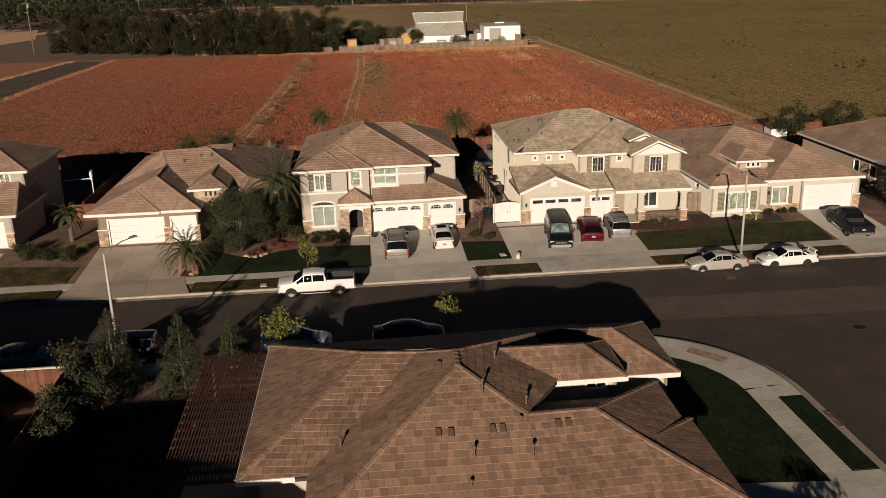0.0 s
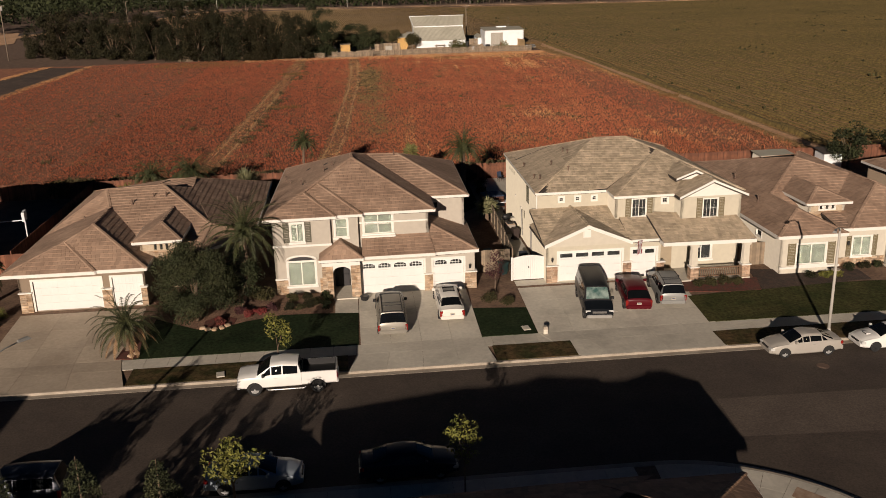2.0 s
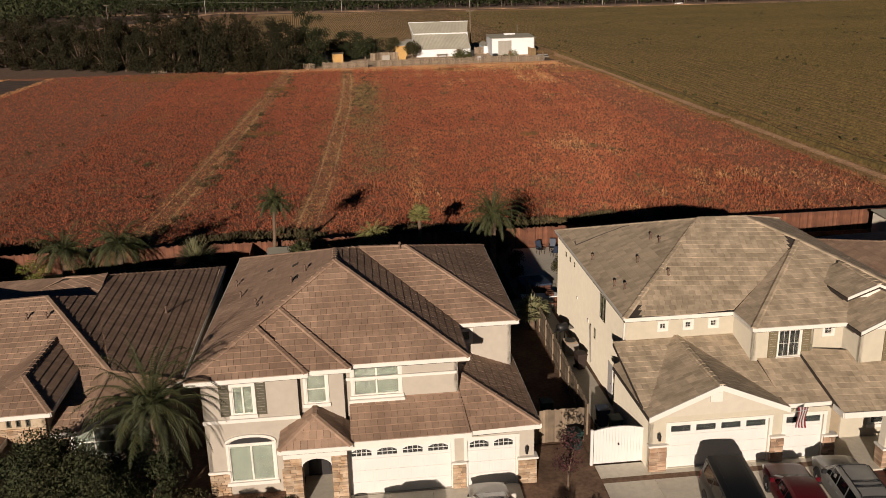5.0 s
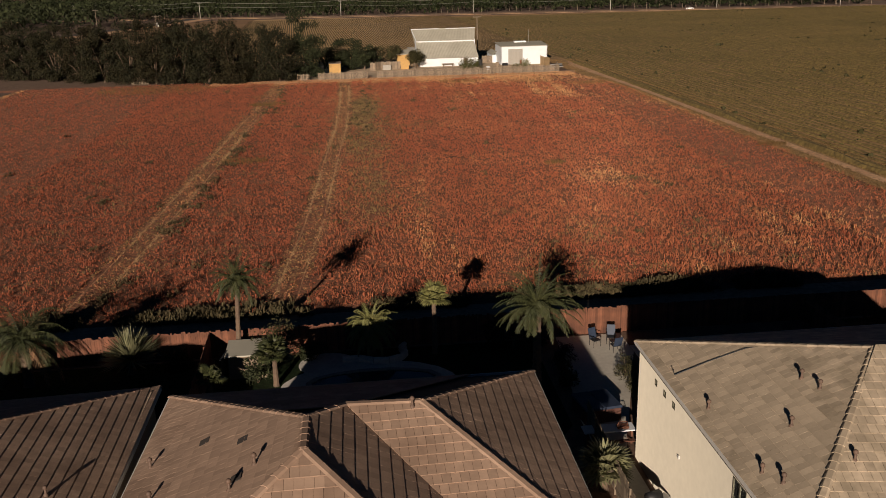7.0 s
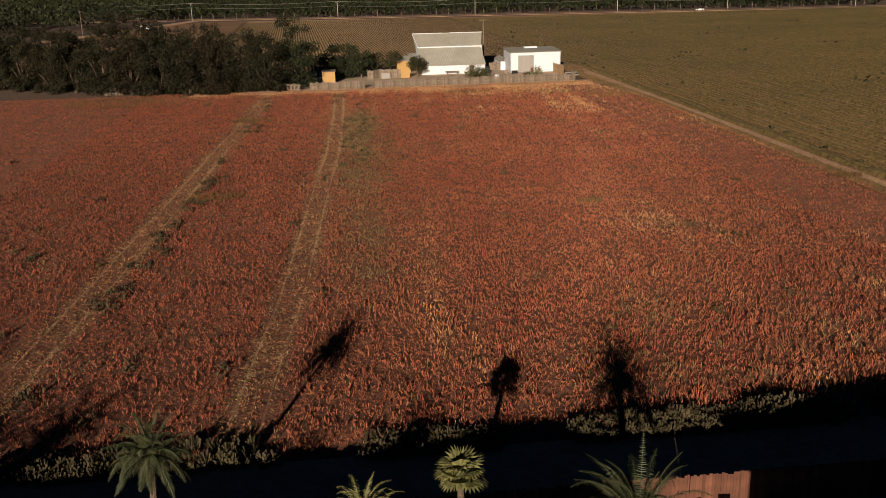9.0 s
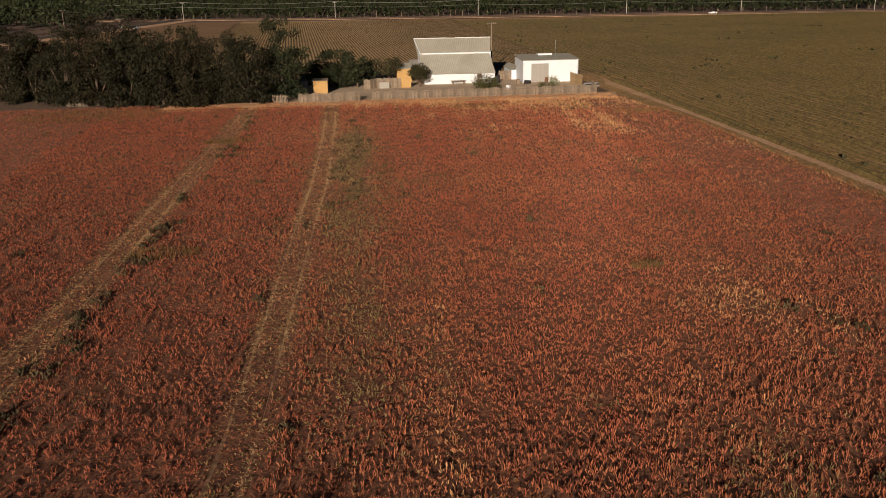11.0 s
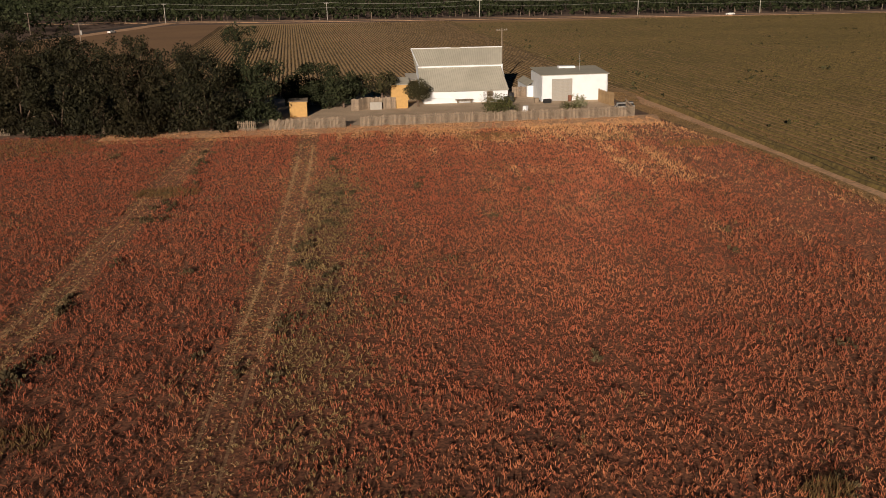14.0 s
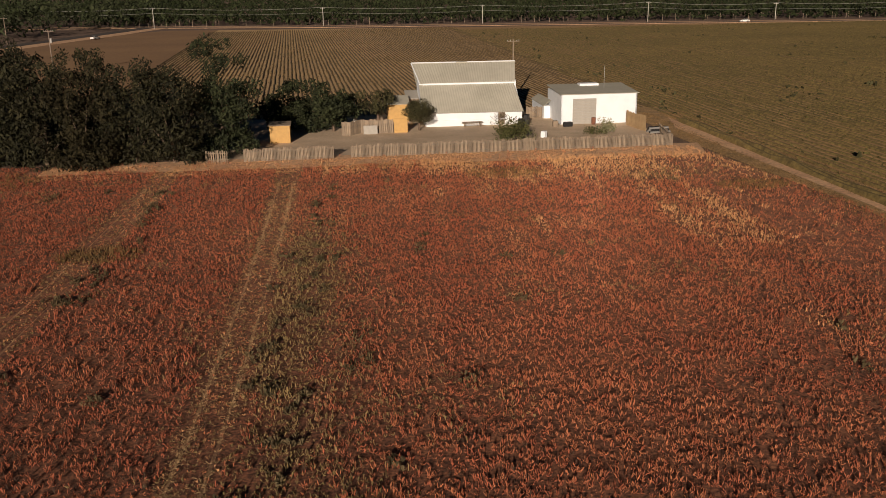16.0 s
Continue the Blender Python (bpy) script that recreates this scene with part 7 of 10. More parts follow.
def palm(name, x, y, z, trunk_h, r, count, length, width, droop, label, seed, fan=False, leafmat="palm_leaf", up=(-20, 70), dead=0, lean=(0, 0)):
    rng = random.Random(seed)
    root = thing(name, place(x, y, z), label, "palm tree")
    t = Geo()
    k = max(3, int(trunk_h / 0.35))
    pts, rad = [], []
    for i in range(2 * k + 1):
        u = i / (2 * k)
        pts.append((lean[0] * u, lean[1] * u, -0.15 + u * (trunk_h + 0.15)))
        rad.append(r * (1.25 - 0.4 * u) * (1.0 if i % 2 else 0.88))
    t.tube(pts, rad, 9)
    part("trunk", t, M["bark"], root)
    top = Vector((lean[0], lean[1], trunk_h))
    for i in range(count):
        g = Geo()
        az = 360 * i * 0.618 + rng.uniform(-12, 12)
        el = up[0] + (up[1] - up[0]) * ((i + 0.5) / count)
        m = Matrix.Translation(top) @ pose(0, 0, 0, 0, -el, az)
        frond(g, m, length * rng.uniform(.85, 1.1), width, droop * (0.6 + 0.7 * rng.random()), fan=fan, seed=seed * 91 + i)
        part("frond", g, M["palm_dead" if i < dead else leafmat], root)
    return root


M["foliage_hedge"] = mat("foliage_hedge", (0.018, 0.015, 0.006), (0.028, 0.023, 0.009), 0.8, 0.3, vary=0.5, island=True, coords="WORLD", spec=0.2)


def build_hedgerow():
    """The big grey-green trees beyond the red field."""
    spots = [(-9.0, 282.0, 15.2, 4.6), (-14.5, 279.5, 10.8, 4.2), (-19.5, 281.0, 11.6, 4.8), (-25.5, 279.0, 11.2, 4.6), (-31.0, 281.5, 12.2, 5.0), (-37.0, 281.0, 12.0, 5.2), (-43.5, 284.0, 12.2, 5.2), (-50.0, 286.0, 11.6, 5.2),
             (-57.0, 291.0, 12.0, 5.6), (-64.0, 297.0, 12.2, 5.2), (-71.0, 301.0, 12.4, 5.6), (-79.0, 304.0, 12.8, 5.6), (-87.0, 308.0, 12.4, 5.6), (-95.0, 313.0, 12.0, 5.2), (-28.0, 290.0, 13.4, 5.0), (-46.0, 297.0, 14.8, 5.8), (-40.0, 300.0, 13.6, 5.2), (-53.0, 306.0, 14.2, 5.6), (-62.0, 308.0, 12.0, 5.6), (-75.0, 316.0, 12.5, 5.8), (-90.0, 324.0, 12.5, 5.8)]
    for i, (x, y, h, r) in enumerate(spots):
        h, r, y = h * (1.12 if 0 < i else 1.03), r * 1.06, y - (3.0 if 0 < i < 14 else 0.0)
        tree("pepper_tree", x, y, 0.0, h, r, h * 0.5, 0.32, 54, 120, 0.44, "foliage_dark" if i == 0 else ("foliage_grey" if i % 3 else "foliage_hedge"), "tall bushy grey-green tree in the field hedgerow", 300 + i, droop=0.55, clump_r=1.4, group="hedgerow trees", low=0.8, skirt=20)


build_hedgerow()


def build_orchard():
    """Rows of orchard trees along the far road and the woods behind."""
    rng = random.Random(9)
    line = lambda x: np.interp(x, [-300, -97, 0, 80, 160, 260, 420], [700, 668, 643, 636, 622, 606, 590])
    cl, tr = [], Geo()
    for row in range(9):
        x = -120.0 + (row % 2) * 3.5
        while x < 330:
            y = float(line(x)) + row * 8.5 + rng.uniform(-.8, .8)
            h = rng.uniform(6.8, 8.6)
            for k in range(7 if row < 3 else 4):
                cl.append((x + rng.uniform(-2.2, 2.2), y + rng.uniform(-2.2, 2.2), h * rng.uniform(0.22, 0.92), rng.uniform(1.7, 2.4)))
            if row < 2:
                tr.tube([(x, y, 0), (x + rng.uniform(-.3, .3), y, h * 0.45)], [0.14, 0.10], 5, False)
            x += 7.2 + rng.uniform(-.6, .6)
    for row in range(14):
        x = -150.0
        while x < 520:
            y = float(line(x)) + 84 + row * 24
            cl.append((x + rng.uniform(-5, 5), y + rng.uniform(-6, 6), rng.uniform(4.0, 7.0), rng.uniform(4.0, 6.0)))
            x += 9
    for i in range(1500):
        x, y = rng.uniform(-430, -98), rng.uniform(470, 1050)
        if y < np.interp(x, [-430, -200, -135, -100], [440, 530, 585, 655]):
            continue
        cl.append((x, y, rng.uniform(2.5, 12.0), rng.uniform(3.2, 5.5)))
    V, T = leaf_cloud(cl, 15, 1.8, 77)
    ob = new("orchard_foliage", np_mesh("orchard_foliage", V, T, M["foliage_orchard"]))
    ob.matrix_world = UM
    tagged(ob, "dense dark green orchard rows along the far road", "orchard", kind="stuff")
    solid("orchard_trunks", tr, M["wood_grey"], "pale limed trunks of the orchard", "orchard", UM, kind="stuff")
    cl = []
    for i in range(900):
        x = rng.uniform(-460, -105)
        y = rng.uniform(330, 800)
        if x > np.interp(y, [320, 400, 510, 590, 655, 800], [-190, -166, -134, -116, -104, -80]):
            continue
        cl.append((x, y, rng.uniform(4, 11), rng.uniform(4, 7)))
    for i in range(60):
        cl.append((rng.uniform(262, 420), rng.uniform(604, 680), rng.uniform(3, 9), rng.uniform(3, 6)))
    V, T = leaf_cloud(cl, 34, 2.0, 78)
    ob = new("far_woods", np_mesh("far_woods", V, T, M["foliage_dark"]))
    ob.matrix_world = UM
    tagged(ob, "dark distant trees beyond the fields", "woods", kind="stuff")


build_orchard()
FAR_LINE = [(430, 560), (250, 578), (117, 601), (0, 624), (-90, 652), (-300, 706)]
solid("far_road", ribbon(FAR_LINE[::-1], 3.0, 10.0, -0.2, 0.06), M["asphalt_patch"], "narrow grey country road before the orchard", "road", UM, kind="structure")
solid("far_road_verge", ribbon(FAR_LINE[::-1], -2.0, 3.0, -0.2, 0.045), M["verge_dry"], "dry tan verge of the country road", "verge", UM, kind="structure")
solid("far_orchard_verge", ribbon(FAR_LINE[::-1], 10.0, 16.0, -0.2, 0.045), M["verge_dry"], "dry tan strip below the orchard", "verge", UM, kind="structure")
SIDE_LINE = [(-88, 655), (-100, 590), (-118, 510), (-150, 400), (-175, 320)]
solid("side_road", ribbon(SIDE_LINE, 0.0, -9.0, -0.2, 0.07), M["asphalt"], "dark country road beside the woods", "road", UM, kind="structure")
solid("side_road_verge", ribbon(SIDE_LINE, 0.0, 9.0, -0.2, 0.05), M["verge_dry"], "dry tan verge of the side road", "verge", UM, kind="structure")


def utility_pole(x, y, h, arms=1, label="wooden utility pole with crossarms", yaw=0, transformer=False, material="pole_wood"):
    root = thing("utility_pole", place(x, y, 0, yaw), label, "utility pole", "utility poles")
    part("pole", Geo().tube([(0, 0, -0.3), (0, 0, h * .5), (0, 0, h)], [0.2, 0.17, 0.13], 8), M[material], root, smooth=True)
    for i in range(arms):
        z = h - 0.5 - i * 1.6
        arm = part("crossarm", Geo().box(-1.3, 1.3, -0.07, 0.07, z, z + 0.14), M[material], root)
        for s in (-1.15, -0.6, 0.6, 1.15):
            part("insulator", Geo().tube([(s, 0, z + .14), (s, 0, z + .24), (s, 0, z + .34)], [0.03, 0.07, 0.04], 6), M["metal_grey"], arm)
    if transformer:
        part("transformer", Geo().tube([(0.4, 0, h - 3.4), (0.4, 0, h - 3.3), (0.4, 0, h - 2.2), (0.4, 0, h - 2.1)], [0.2, 0.3, 0.3, 0.2], 10), M["metal_grey"], root)
    return root


def cable(name, a, b, sag, r=0.05):
    pts = []
    for i in range(13):
        t = i / 12
        p = Vector(a).lerp(Vector(b), t)
        p.z -= sag * 4 * t * (1 - t)
        pts.append(p)
    return solid(name, Geo().tube(pts, [r] * 13, 4, False), M["metal_grey"], "thin pale overhead cable between poles", "cable", UM, "overhead cables")


FAR_POLES = [(-170, 676, 10), (-87, 647, 10.3), (0, 636, 9.4), (82, 630, 9.2), (163, 608, 9.8), (228, 603, 8.4), (300, 590, 9)]
for x, y, h in FAR_POLES:
    utility_pole(x, y, h, 1, "pale slender utility pole by the country road", -10, material="pole")
for (xa, ya, ha), (xb, yb, hb) in zip(FAR_POLES, FAR_POLES[1:]):
    cable("cable", (xa, ya, ha), (xb, yb, hb), 1.2, 0.07)
    cable("cable", (xa, ya, ha - 2.6), (xb, yb, hb - 2.6), 1.0, 0.05)
utility_pole(-103.8, 304.0, 18.0, 2, "tall wooden utility pole with two crossarms and transformer", 0, True)
utility_pole(-66.0, 402.0, 11.5, 1, "wooden utility pole with a white transformer", 0, True)
utility_pole(39.6, 327.0, 11.4, 1, "tall pale pole with a crossarm behind the barn", 15, material="wood_grey")
utility_pole(-117, 520, 11, 1, "wooden utility pole beside the road", 0)
solid("antenna_mast", Geo().tube([(49.5, 301, 0), (49.5, 301, 8.6)], [0.05, 0.03], 6), M["metal_grey"], "thin metal antenna mast behind the white shed", "mast", UM)


# ---- the farmyard ----
def corrugated(poly4, n, amp, thick=0.05):
    """A ribbed sheet over four corners a, b (low edge), c, d (high edge)."""
    a, b, c, d = [Vector(p) for p in poly4]
    nrm = (b - a).cross(d - a).normalized()
    if nrm.z < 0:
        nrm = -nrm
    g = Geo()
    vs = []
    for i in range(n * 2 + 1):
        t = i / (n * 2)
        off = nrm * (amp if i % 2 else 0)
        vs += [a.lerp(b, t) + off, d.lerp(c, t) + off, a.lerp(b, t) - nrm * thick, d.lerp(c, t) - nrm * thick]
    fs = []
    for i in range(n * 2):
        q = 4 * i
        fs += [(q, q + 4, q + 5, q + 1), (q + 2, q + 3, q + 7, q + 6), (q, q + 2, q + 6, q + 4), (q + 1, q + 5, q + 7, q + 3)]
    fs += [(0, 1, 3, 2), (8 * n, 8 * n + 2, 8 * n + 3, 8 * n + 1)]
    return g.add(vs, fs)


def barn():
    cx, cy = 29.0, 304.0
    dx = -1.2
    r = thing("barn", UM @ Matrix.Translation((cx, cy, 0)), "old white barn with grey ribbed metal roof in two tiers", "barn")
    r.matrix_world = UM @ Matrix.Translation((cx + dx, cy, 0))
    x0, x1 = 21.4, 36.6
    part("lean_to_roof", corrugated([(x0 - .5, 297.9, 2.25), (x1 + .3, 297.9, 2.15), (x1 - .2, 303.95, 5.95), (x0 - .5, 303.95, 6.0)], 40, 0.04), M["barn_roof"], r, "grey ribbed lean-to roof")
    part("upper_roof", corrugated([(x0 - .4, 303.7, 6.25), (x1, 303.7, 6.2), (x1 + .9, 308.5, 8.95), (x0 - 1.3, 308.5, 9.0)], 40, 0.04), M["barn_roof"], r, "grey ribbed upper roof")
    part("back_roof", corrugated([(x1, 314.5, 4.8), (x0, 314.5, 4.8), (x0 - 1.3, 308.4, 9.0), (x1 + .9, 308.4, 8.95)], 40, 0.04), M["barn_roof"], r, "grey ribbed roof at the back")
    part("roof_edge", Geo().tube([(x0 - 1.3, 308.4, 9.05), (x0 - .4, 303.7, 6.3)], [.09, .09], 5).tube([(x0 - .5, 303.9, 6.08), (x1 - .2, 303.9, 6.03)], [.09, .09], 5).tube([(x0 - 1.3, 308.5, 9.08), (x1 + .9, 308.5, 9.03)], [.1, .1], 5), M["barn_white"], r)
    wall(r, (x0, 298.4), (x1, 298.4), 0.0, 2.3, "barn_white", [(11.5, 12.6, 0.1, 2.0)])
    part("barn_door", Geo().bevel_box(x0 + 11.5, x0 + 12.6, 298.45, 298.5, 0.05, 2.0, 0.02), M["wood_grey"], r)
    part("front_band", Geo().box(x0, x1, 298.3, 298.4, 0.9, 1.0), M["barn_white"], r)
    side = [(298.4, 0), (314.0, 0), (314.0, 4.9), (308.5, 8.8), (303.8, 6.2), (303.8, 5.4), (298.4, 2.3)]
    for x in (x0, x1):
        part("side_wall", Geo().add([(x, y, z) for y, z in side] + [(x + .15, y, z) for y, z in side], [tuple(range(6, -1, -1)), tuple(range(7, 14))] + [(i, (i + 1) % 7, 7 + (i + 1) % 7, 7 + i) for i in range(7)]), M["barn_white"], r)
    wall(r, (x1, 314.0), (x0, 314.0), 0.0, 4.9, "barn_white")
    part("clerestory", Geo().box(x0, x1, 303.8, 304.0, 5.3, 6.3), M["barn_white"], r)
    part("vent_cap", Geo().bevel_box(27.6, 29.4, 308.1, 308.9, 8.9, 9.15, 0.05), M["barn_roof"], r)
    Off(r, cx, cy, 0).done()


def white_shed():
    cx, cy = 49.0, 300.0
    r = thing("shed", UM @ Matrix.Translation((cx, cy, 0)), "white flat-topped farm shed with a grey roller door", "shed")
    r.matrix_world = UM @ Matrix.Translation((cx - 1.4, cy, 0))
    x0, x1, y0, y1 = 42.75, 55.0, 296.5, 305.7
    wall(r, (x0, y0), (x1, y0), 0, 4.7, "barn_white", [(1.9, 5.7, 0.0, 4.0)])
    slats = part("roller_door", Geo().box(x0 + 1.9, x0 + 5.7, y0 + .06, y0 + .12, 0, 4.0), M["metal_grey"], r, "grey ribbed roller door")
    s = Geo().bevel_box(x0 + 1.92, x0 + 5.68, y0 + .03, y0 + .07, 0, 0.22, 0.015).mesh("slat", M["wood_grey2"])
    for i in range(16):
        o = part("slat", s, None, slats)
        o.matrix_basis = pose(0, 0, 0.02 + i * 0.247)
    wall(r, (x1, y0), (x1, y1), 0, 4.7, "barn_white")
    wall(r, (x1, y1), (x0, y1), 0, 4.7, "barn_white")
    wall(r, (x0, y1), (x0, y0), 0, 4.7, "barn_white")
    part("shed_roof", corrugated([(x0 - .2, y0 - .25, 4.72), (x1 + .3, y0 - .25, 4.72), (x1 + .3, y1 + .2, 5.25), (x0 - .2, y1 + .2, 5.25)], 30, 0.04), M["barn_roof"], r, "grey-tan ribbed shed roof")
    part("roof_box", Geo().bevel_box(47.6, 50.8, 303.6, 305.2, 5.1, 5.5, 0.05), M["barn_white"], r)
    part("side_annex", Geo().bevel_box(41.6, 42.7, 303.4, 312.6, 0, 2.1, 0.04), M["barn_white"], r)
    part("annex_roof", corrugated([(41.45, 303.2, 2.12), (42.75, 303.2, 3.0), (42.75, 312.8, 3.0), (41.45, 312.8, 2.12)], 12, 0.03), M["barn_roof"], r, "grey lean-to roof")
    Off(r, cx, cy, 0).done()


M["wood_grey2"] = mat("tan_slat", (0.36, 0.335, 0.29), (0.32, 0.30, 0.26), 0.7, 2)
M["yard_dirt"] = mat("yard_dirt", (0.66, 0.50, 0.34), (0.54, 0.40, 0.265), 0.95, 0.25, 0.1, 10, fine=3, amp=0.1, coords="WORLD", stains=0.2)
barn()
white_shed()
flat("farmyard", [(-9, 277), (52, 276.5), (54, 300), (56, 316), (-9, 312)], 0.03, M["yard_dirt"], "bare packed dirt of the farmyard", "ground")


def picket_fence(name, line, h, board, gap, material, label, panel=2.4, seed=1, z=0.0, cap=False, uneven=0.08, drop=()):
    """A board fence in panels between posts along a plan line."""
    rng = random.Random(seed)
    root = thing(name, UM, label, "fence")
    pts = [Vector(p) for p in line]
    k = 0
    for a, b in zip(pts, pts[1:]):
        n = max(1, round((b - a).length / panel))
        d = (b - a).normalized()
        ang = math.degrees(math.atan2(d.y, d.x))
        step = (b - a).length / n
        for i in range(n):
            k += 1
            p = a + d * step * i
            zz = z(p.x, p.y) if callable(z) else z
            po = part("post", Geo().bevel_box(-.05, .05, -.05, .05, -.2, h + (0.05 if cap else 0), .012), M[material], root)
            po.matrix_basis = pose(p.x, p.y, zz, 0, rng.uniform(-2, 2) * uneven * 8, ang)
            if k in drop:
                continue
            g = Geo()
            u = 0.05
            while u < step - 0.03:
                w = min(board * rng.uniform(.9, 1.1), step - u)
                hh = h * (1 + rng.uniform(-uneven, uneven * .5))
                g.box(u, u + w - gap, -.045 - rng.uniform(0, .012), -.025, 0.03, hh)
                u += w
            g.box(0, step, -.025, .025, .35, .45).box(0, step, -.025, .025, h - .4, h - .3)
            pa = tagged(part("panel", g, M[material], root), kind="stuff")
            pa.matrix_basis = pose(p.x, p.y, zz, 0, rng.uniform(-1, 1) * uneven * 8, ang)
    return root


picket_fence("picket_fence", [(-5.6, 275.0), (5.8, 275.2), (17.7, 275.6), (31.4, 275.75), (43.9, 275.8), (51.9, 275.9)], 1.72, 0.18, 0.045, "wood_grey", "weathered leaning grey board fence before the farm", 2.3, 91, uneven=0.13, drop=(6,))
picket_fence("picket_fence", [(51.9, 275.9), (53.7, 286.5)], 1.5, 0.3, 0.16, "wood_grey", "sparse grey picket fence at the yard side", 2.3, 92, uneven=0.1)
picket_fence("picket_fence", [(-10.5, 275.4), (-7.6, 275.2)], 1.6, 0.3, 0.14, "wood_grey", "broken grey picket gate by the trees", 1.5, 93)
picket_fence("picket_fence", [(-49.2, 280.2), (-45.0, 279.3)], 1.7, 0.17, 0.04, "wood_grey", "grey board fence half hidden under the trees", 2.4, 94)
picket_fence("picket_fence", [(-40.0, 278.8), (-37.2, 278.2)], 1.7, 0.17, 0.04, "wood_grey", "short grey board fence under the trees", 2.4, 108)
picket_fence("picket_fence", [(37.5, 304.5), (41.2, 304.5)], 1.9, 0.17, 0.02, "wood_grey", "grey board fence between barn and shed", 1.9, 95)


def hut(name, x, y, w, d, h, material, label, roofmat="wood_grey", slope=0.25):
    root = thing(name, place(x, y, 0.03, 0), label, "hut")
    part("body", Geo().bevel_box(-w / 2, w / 2, -d / 2, d / 2, 0, h, 0.03), M[material], root)
    g = Geo()
    n = int(w / 0.25)
    for i in range(1, n):
        g.box(-w / 2 + i * w / n - .012, -w / 2 + i * w / n + .012, -d / 2 - .015, -d / 2 + .005, .05, h - .05)
    part("battens", g, M[material], root)
    part("roof", Geo().add([(-w / 2 - .15, -d / 2 - .2, h), (w / 2 + .15, -d / 2 - .2, h), (w / 2 + .15, d / 2 + .15, h + slope), (-w / 2 - .15, d / 2 + .15, h + slope), (-w / 2 - .15, -d / 2 - .2, h + .08), (w / 2 + .15, -d / 2 - .2, h + .08), (w / 2 + .15, d / 2 + .15, h + slope + .08), (-w / 2 - .15, d / 2 + .15, h + slope + .08)],
         [(3, 2, 1, 0), (4, 5, 6, 7), (0, 1, 5, 4), (1, 2, 6, 5), (2, 3, 7, 6), (3, 0, 4, 7)]), M[roofmat], root)
    return root


M["wood_tan"] = mat("wood_tan", (0.42, 0.29, 0.15), (0.33, 0.22, 0.11), 0.85, 1.5, 0.2, 12, vary=0.15)
hut("hut", -1.8, 289.4, 2.9, 2.2, 2.5, "wood_ply", "small yellow plywood hut behind the old fence")
hut("hut", 16.4, 307.0, 3.4, 4.0, 2.8, "wood_ply", "yellow plywood lean-to beside the barn", "barn_roof", .9)
hut("hut", 19.6, 312.0, 2.9, 4.0, 3.0, "stucco_brown", "low outbuilding with a pinkish roof behind the barn", "wood_grey2", .9)
solid("yard_gate", Geo().bevel_box(14.95, 17.0, 294.0, 294.1, .03, 2.2, .02).box(15.0, 16.95, 293.95, 294.0, .25, .37).box(15.0, 16.95, 293.95, 294.0, 1.85, 1.97), M["wood_ply"], "yellow plywood gate panel in the yard", "panel", UM)
picket_fence("wood_screen", [(7.1, 293.2), (8.4, 292.9), (9.9, 294.7), (12.7, 294.3), (14.9, 294.3)], 2.1, 0.3, 0.03, "wood_grey", "tall weathered board screen in the farmyard", 1.5, 96)
solid("plywood_sheet", Geo().bevel_box(10.3, 12.4, 293.35, 293.45, 0.05, 1.35, 0.02), M["wood_grey2"], "pale plywood sheet leaning on the screen", "sheet", UM)


def bench_table(x, y):
    r = thing("picnic_table", place(x, y, 0.03), "grey wooden picnic table by the barn", "table")
    for i in range(4):
        part("plank", Geo().bevel_box(-1.6, 1.6, -.4 + i * .2, -.22 + i * .2, .72, .77, .01), M["wood_grey"], r)
    for s in (-.75, .6):
        part("seat", Geo().bevel_box(-1.6, 1.6, s, s + .22, .42, .46, .01), M["wood_grey"], r)
    for s in (-1.2, 1.2):
        part("leg", Geo().box(s - .04, s + .04, -.75, .8, .36, .42).box(s - .05, s + .05, -.3, -.2, 0, .72).box(s - .05, s + .05, .2, .3, 0, .72), M["wood_grey"], r)


bench_table(27.4, 297.3)
tree("bay_tree", 1.6, 300.0, 0, 7.4, 6.2, 3.6, 0.25, 60, 150, 0.36, "foliage_dark", "broad dark green bushy tree beside the yard", 340, clump_r=1.3, low=0.8, skirt=24)
tree("bay_tree", 5.8, 297.5, 0, 6.2, 3.4, 2.9, 0.2, 26, 110, 0.42, "foliage_dark", "dark green bushy tree next to the board screen", 341, clump_r=1.2, low=0.8)
tree("fig_tree", 9.2, 302.0, 0, 5.6, 2.2, 2.0, 0.3, 18, 60, 0.4, "foliage_olive", "bare-limbed tree with thin olive leaves in the yard", 342, clump_r=1.0, low=1.8, trunkmat="pole")
tree("fig_tree", 13.0, 304.5, 0, 5.2, 2.6, 1.8, 0.25, 18, 80, 0.4, "foliage_olive", "spreading olive-brown tree by the barn", 343, clump_r=1.0, low=1.6)
tree("round_tree", 18.9, 295.6, 0, 4.6, 2.2, 1.6, 0.14, 34, 200, 0.2, "foliage_olive", "round clipped olive tree against the barn", 344, clump_r=0.8, low=1.4)
tree("fig_tree", -4.5, 302.5, 0, 5.0, 3.2, 2.0, 0.25, 18, 70, 0.4, "foliage_grey", "sparse reddish tree by the dark hedgerow", 345, clump_r=1.0, low=1.4)
M["foliage_bush"] = mat("foliage_bush", (0.085, 0.082, 0.026), (0.06, 0.062, 0.02), 0.8, 1.0, vary=0.4, island=True, coords="WORLD", spec=0.25)
shrub("rose_bush", 31.1, 283.6, 0.03, 3.2, 2.8, "foliage_bush", "wide green bush leaning over the old fence", 351, 0.3, 900)
shrub("rose_bush", 45.7, 286.6, 0.03, 1.5, 2.5, "palm_pale", "pale cactus-like bush by the white shed", 352, 0.26, 300)
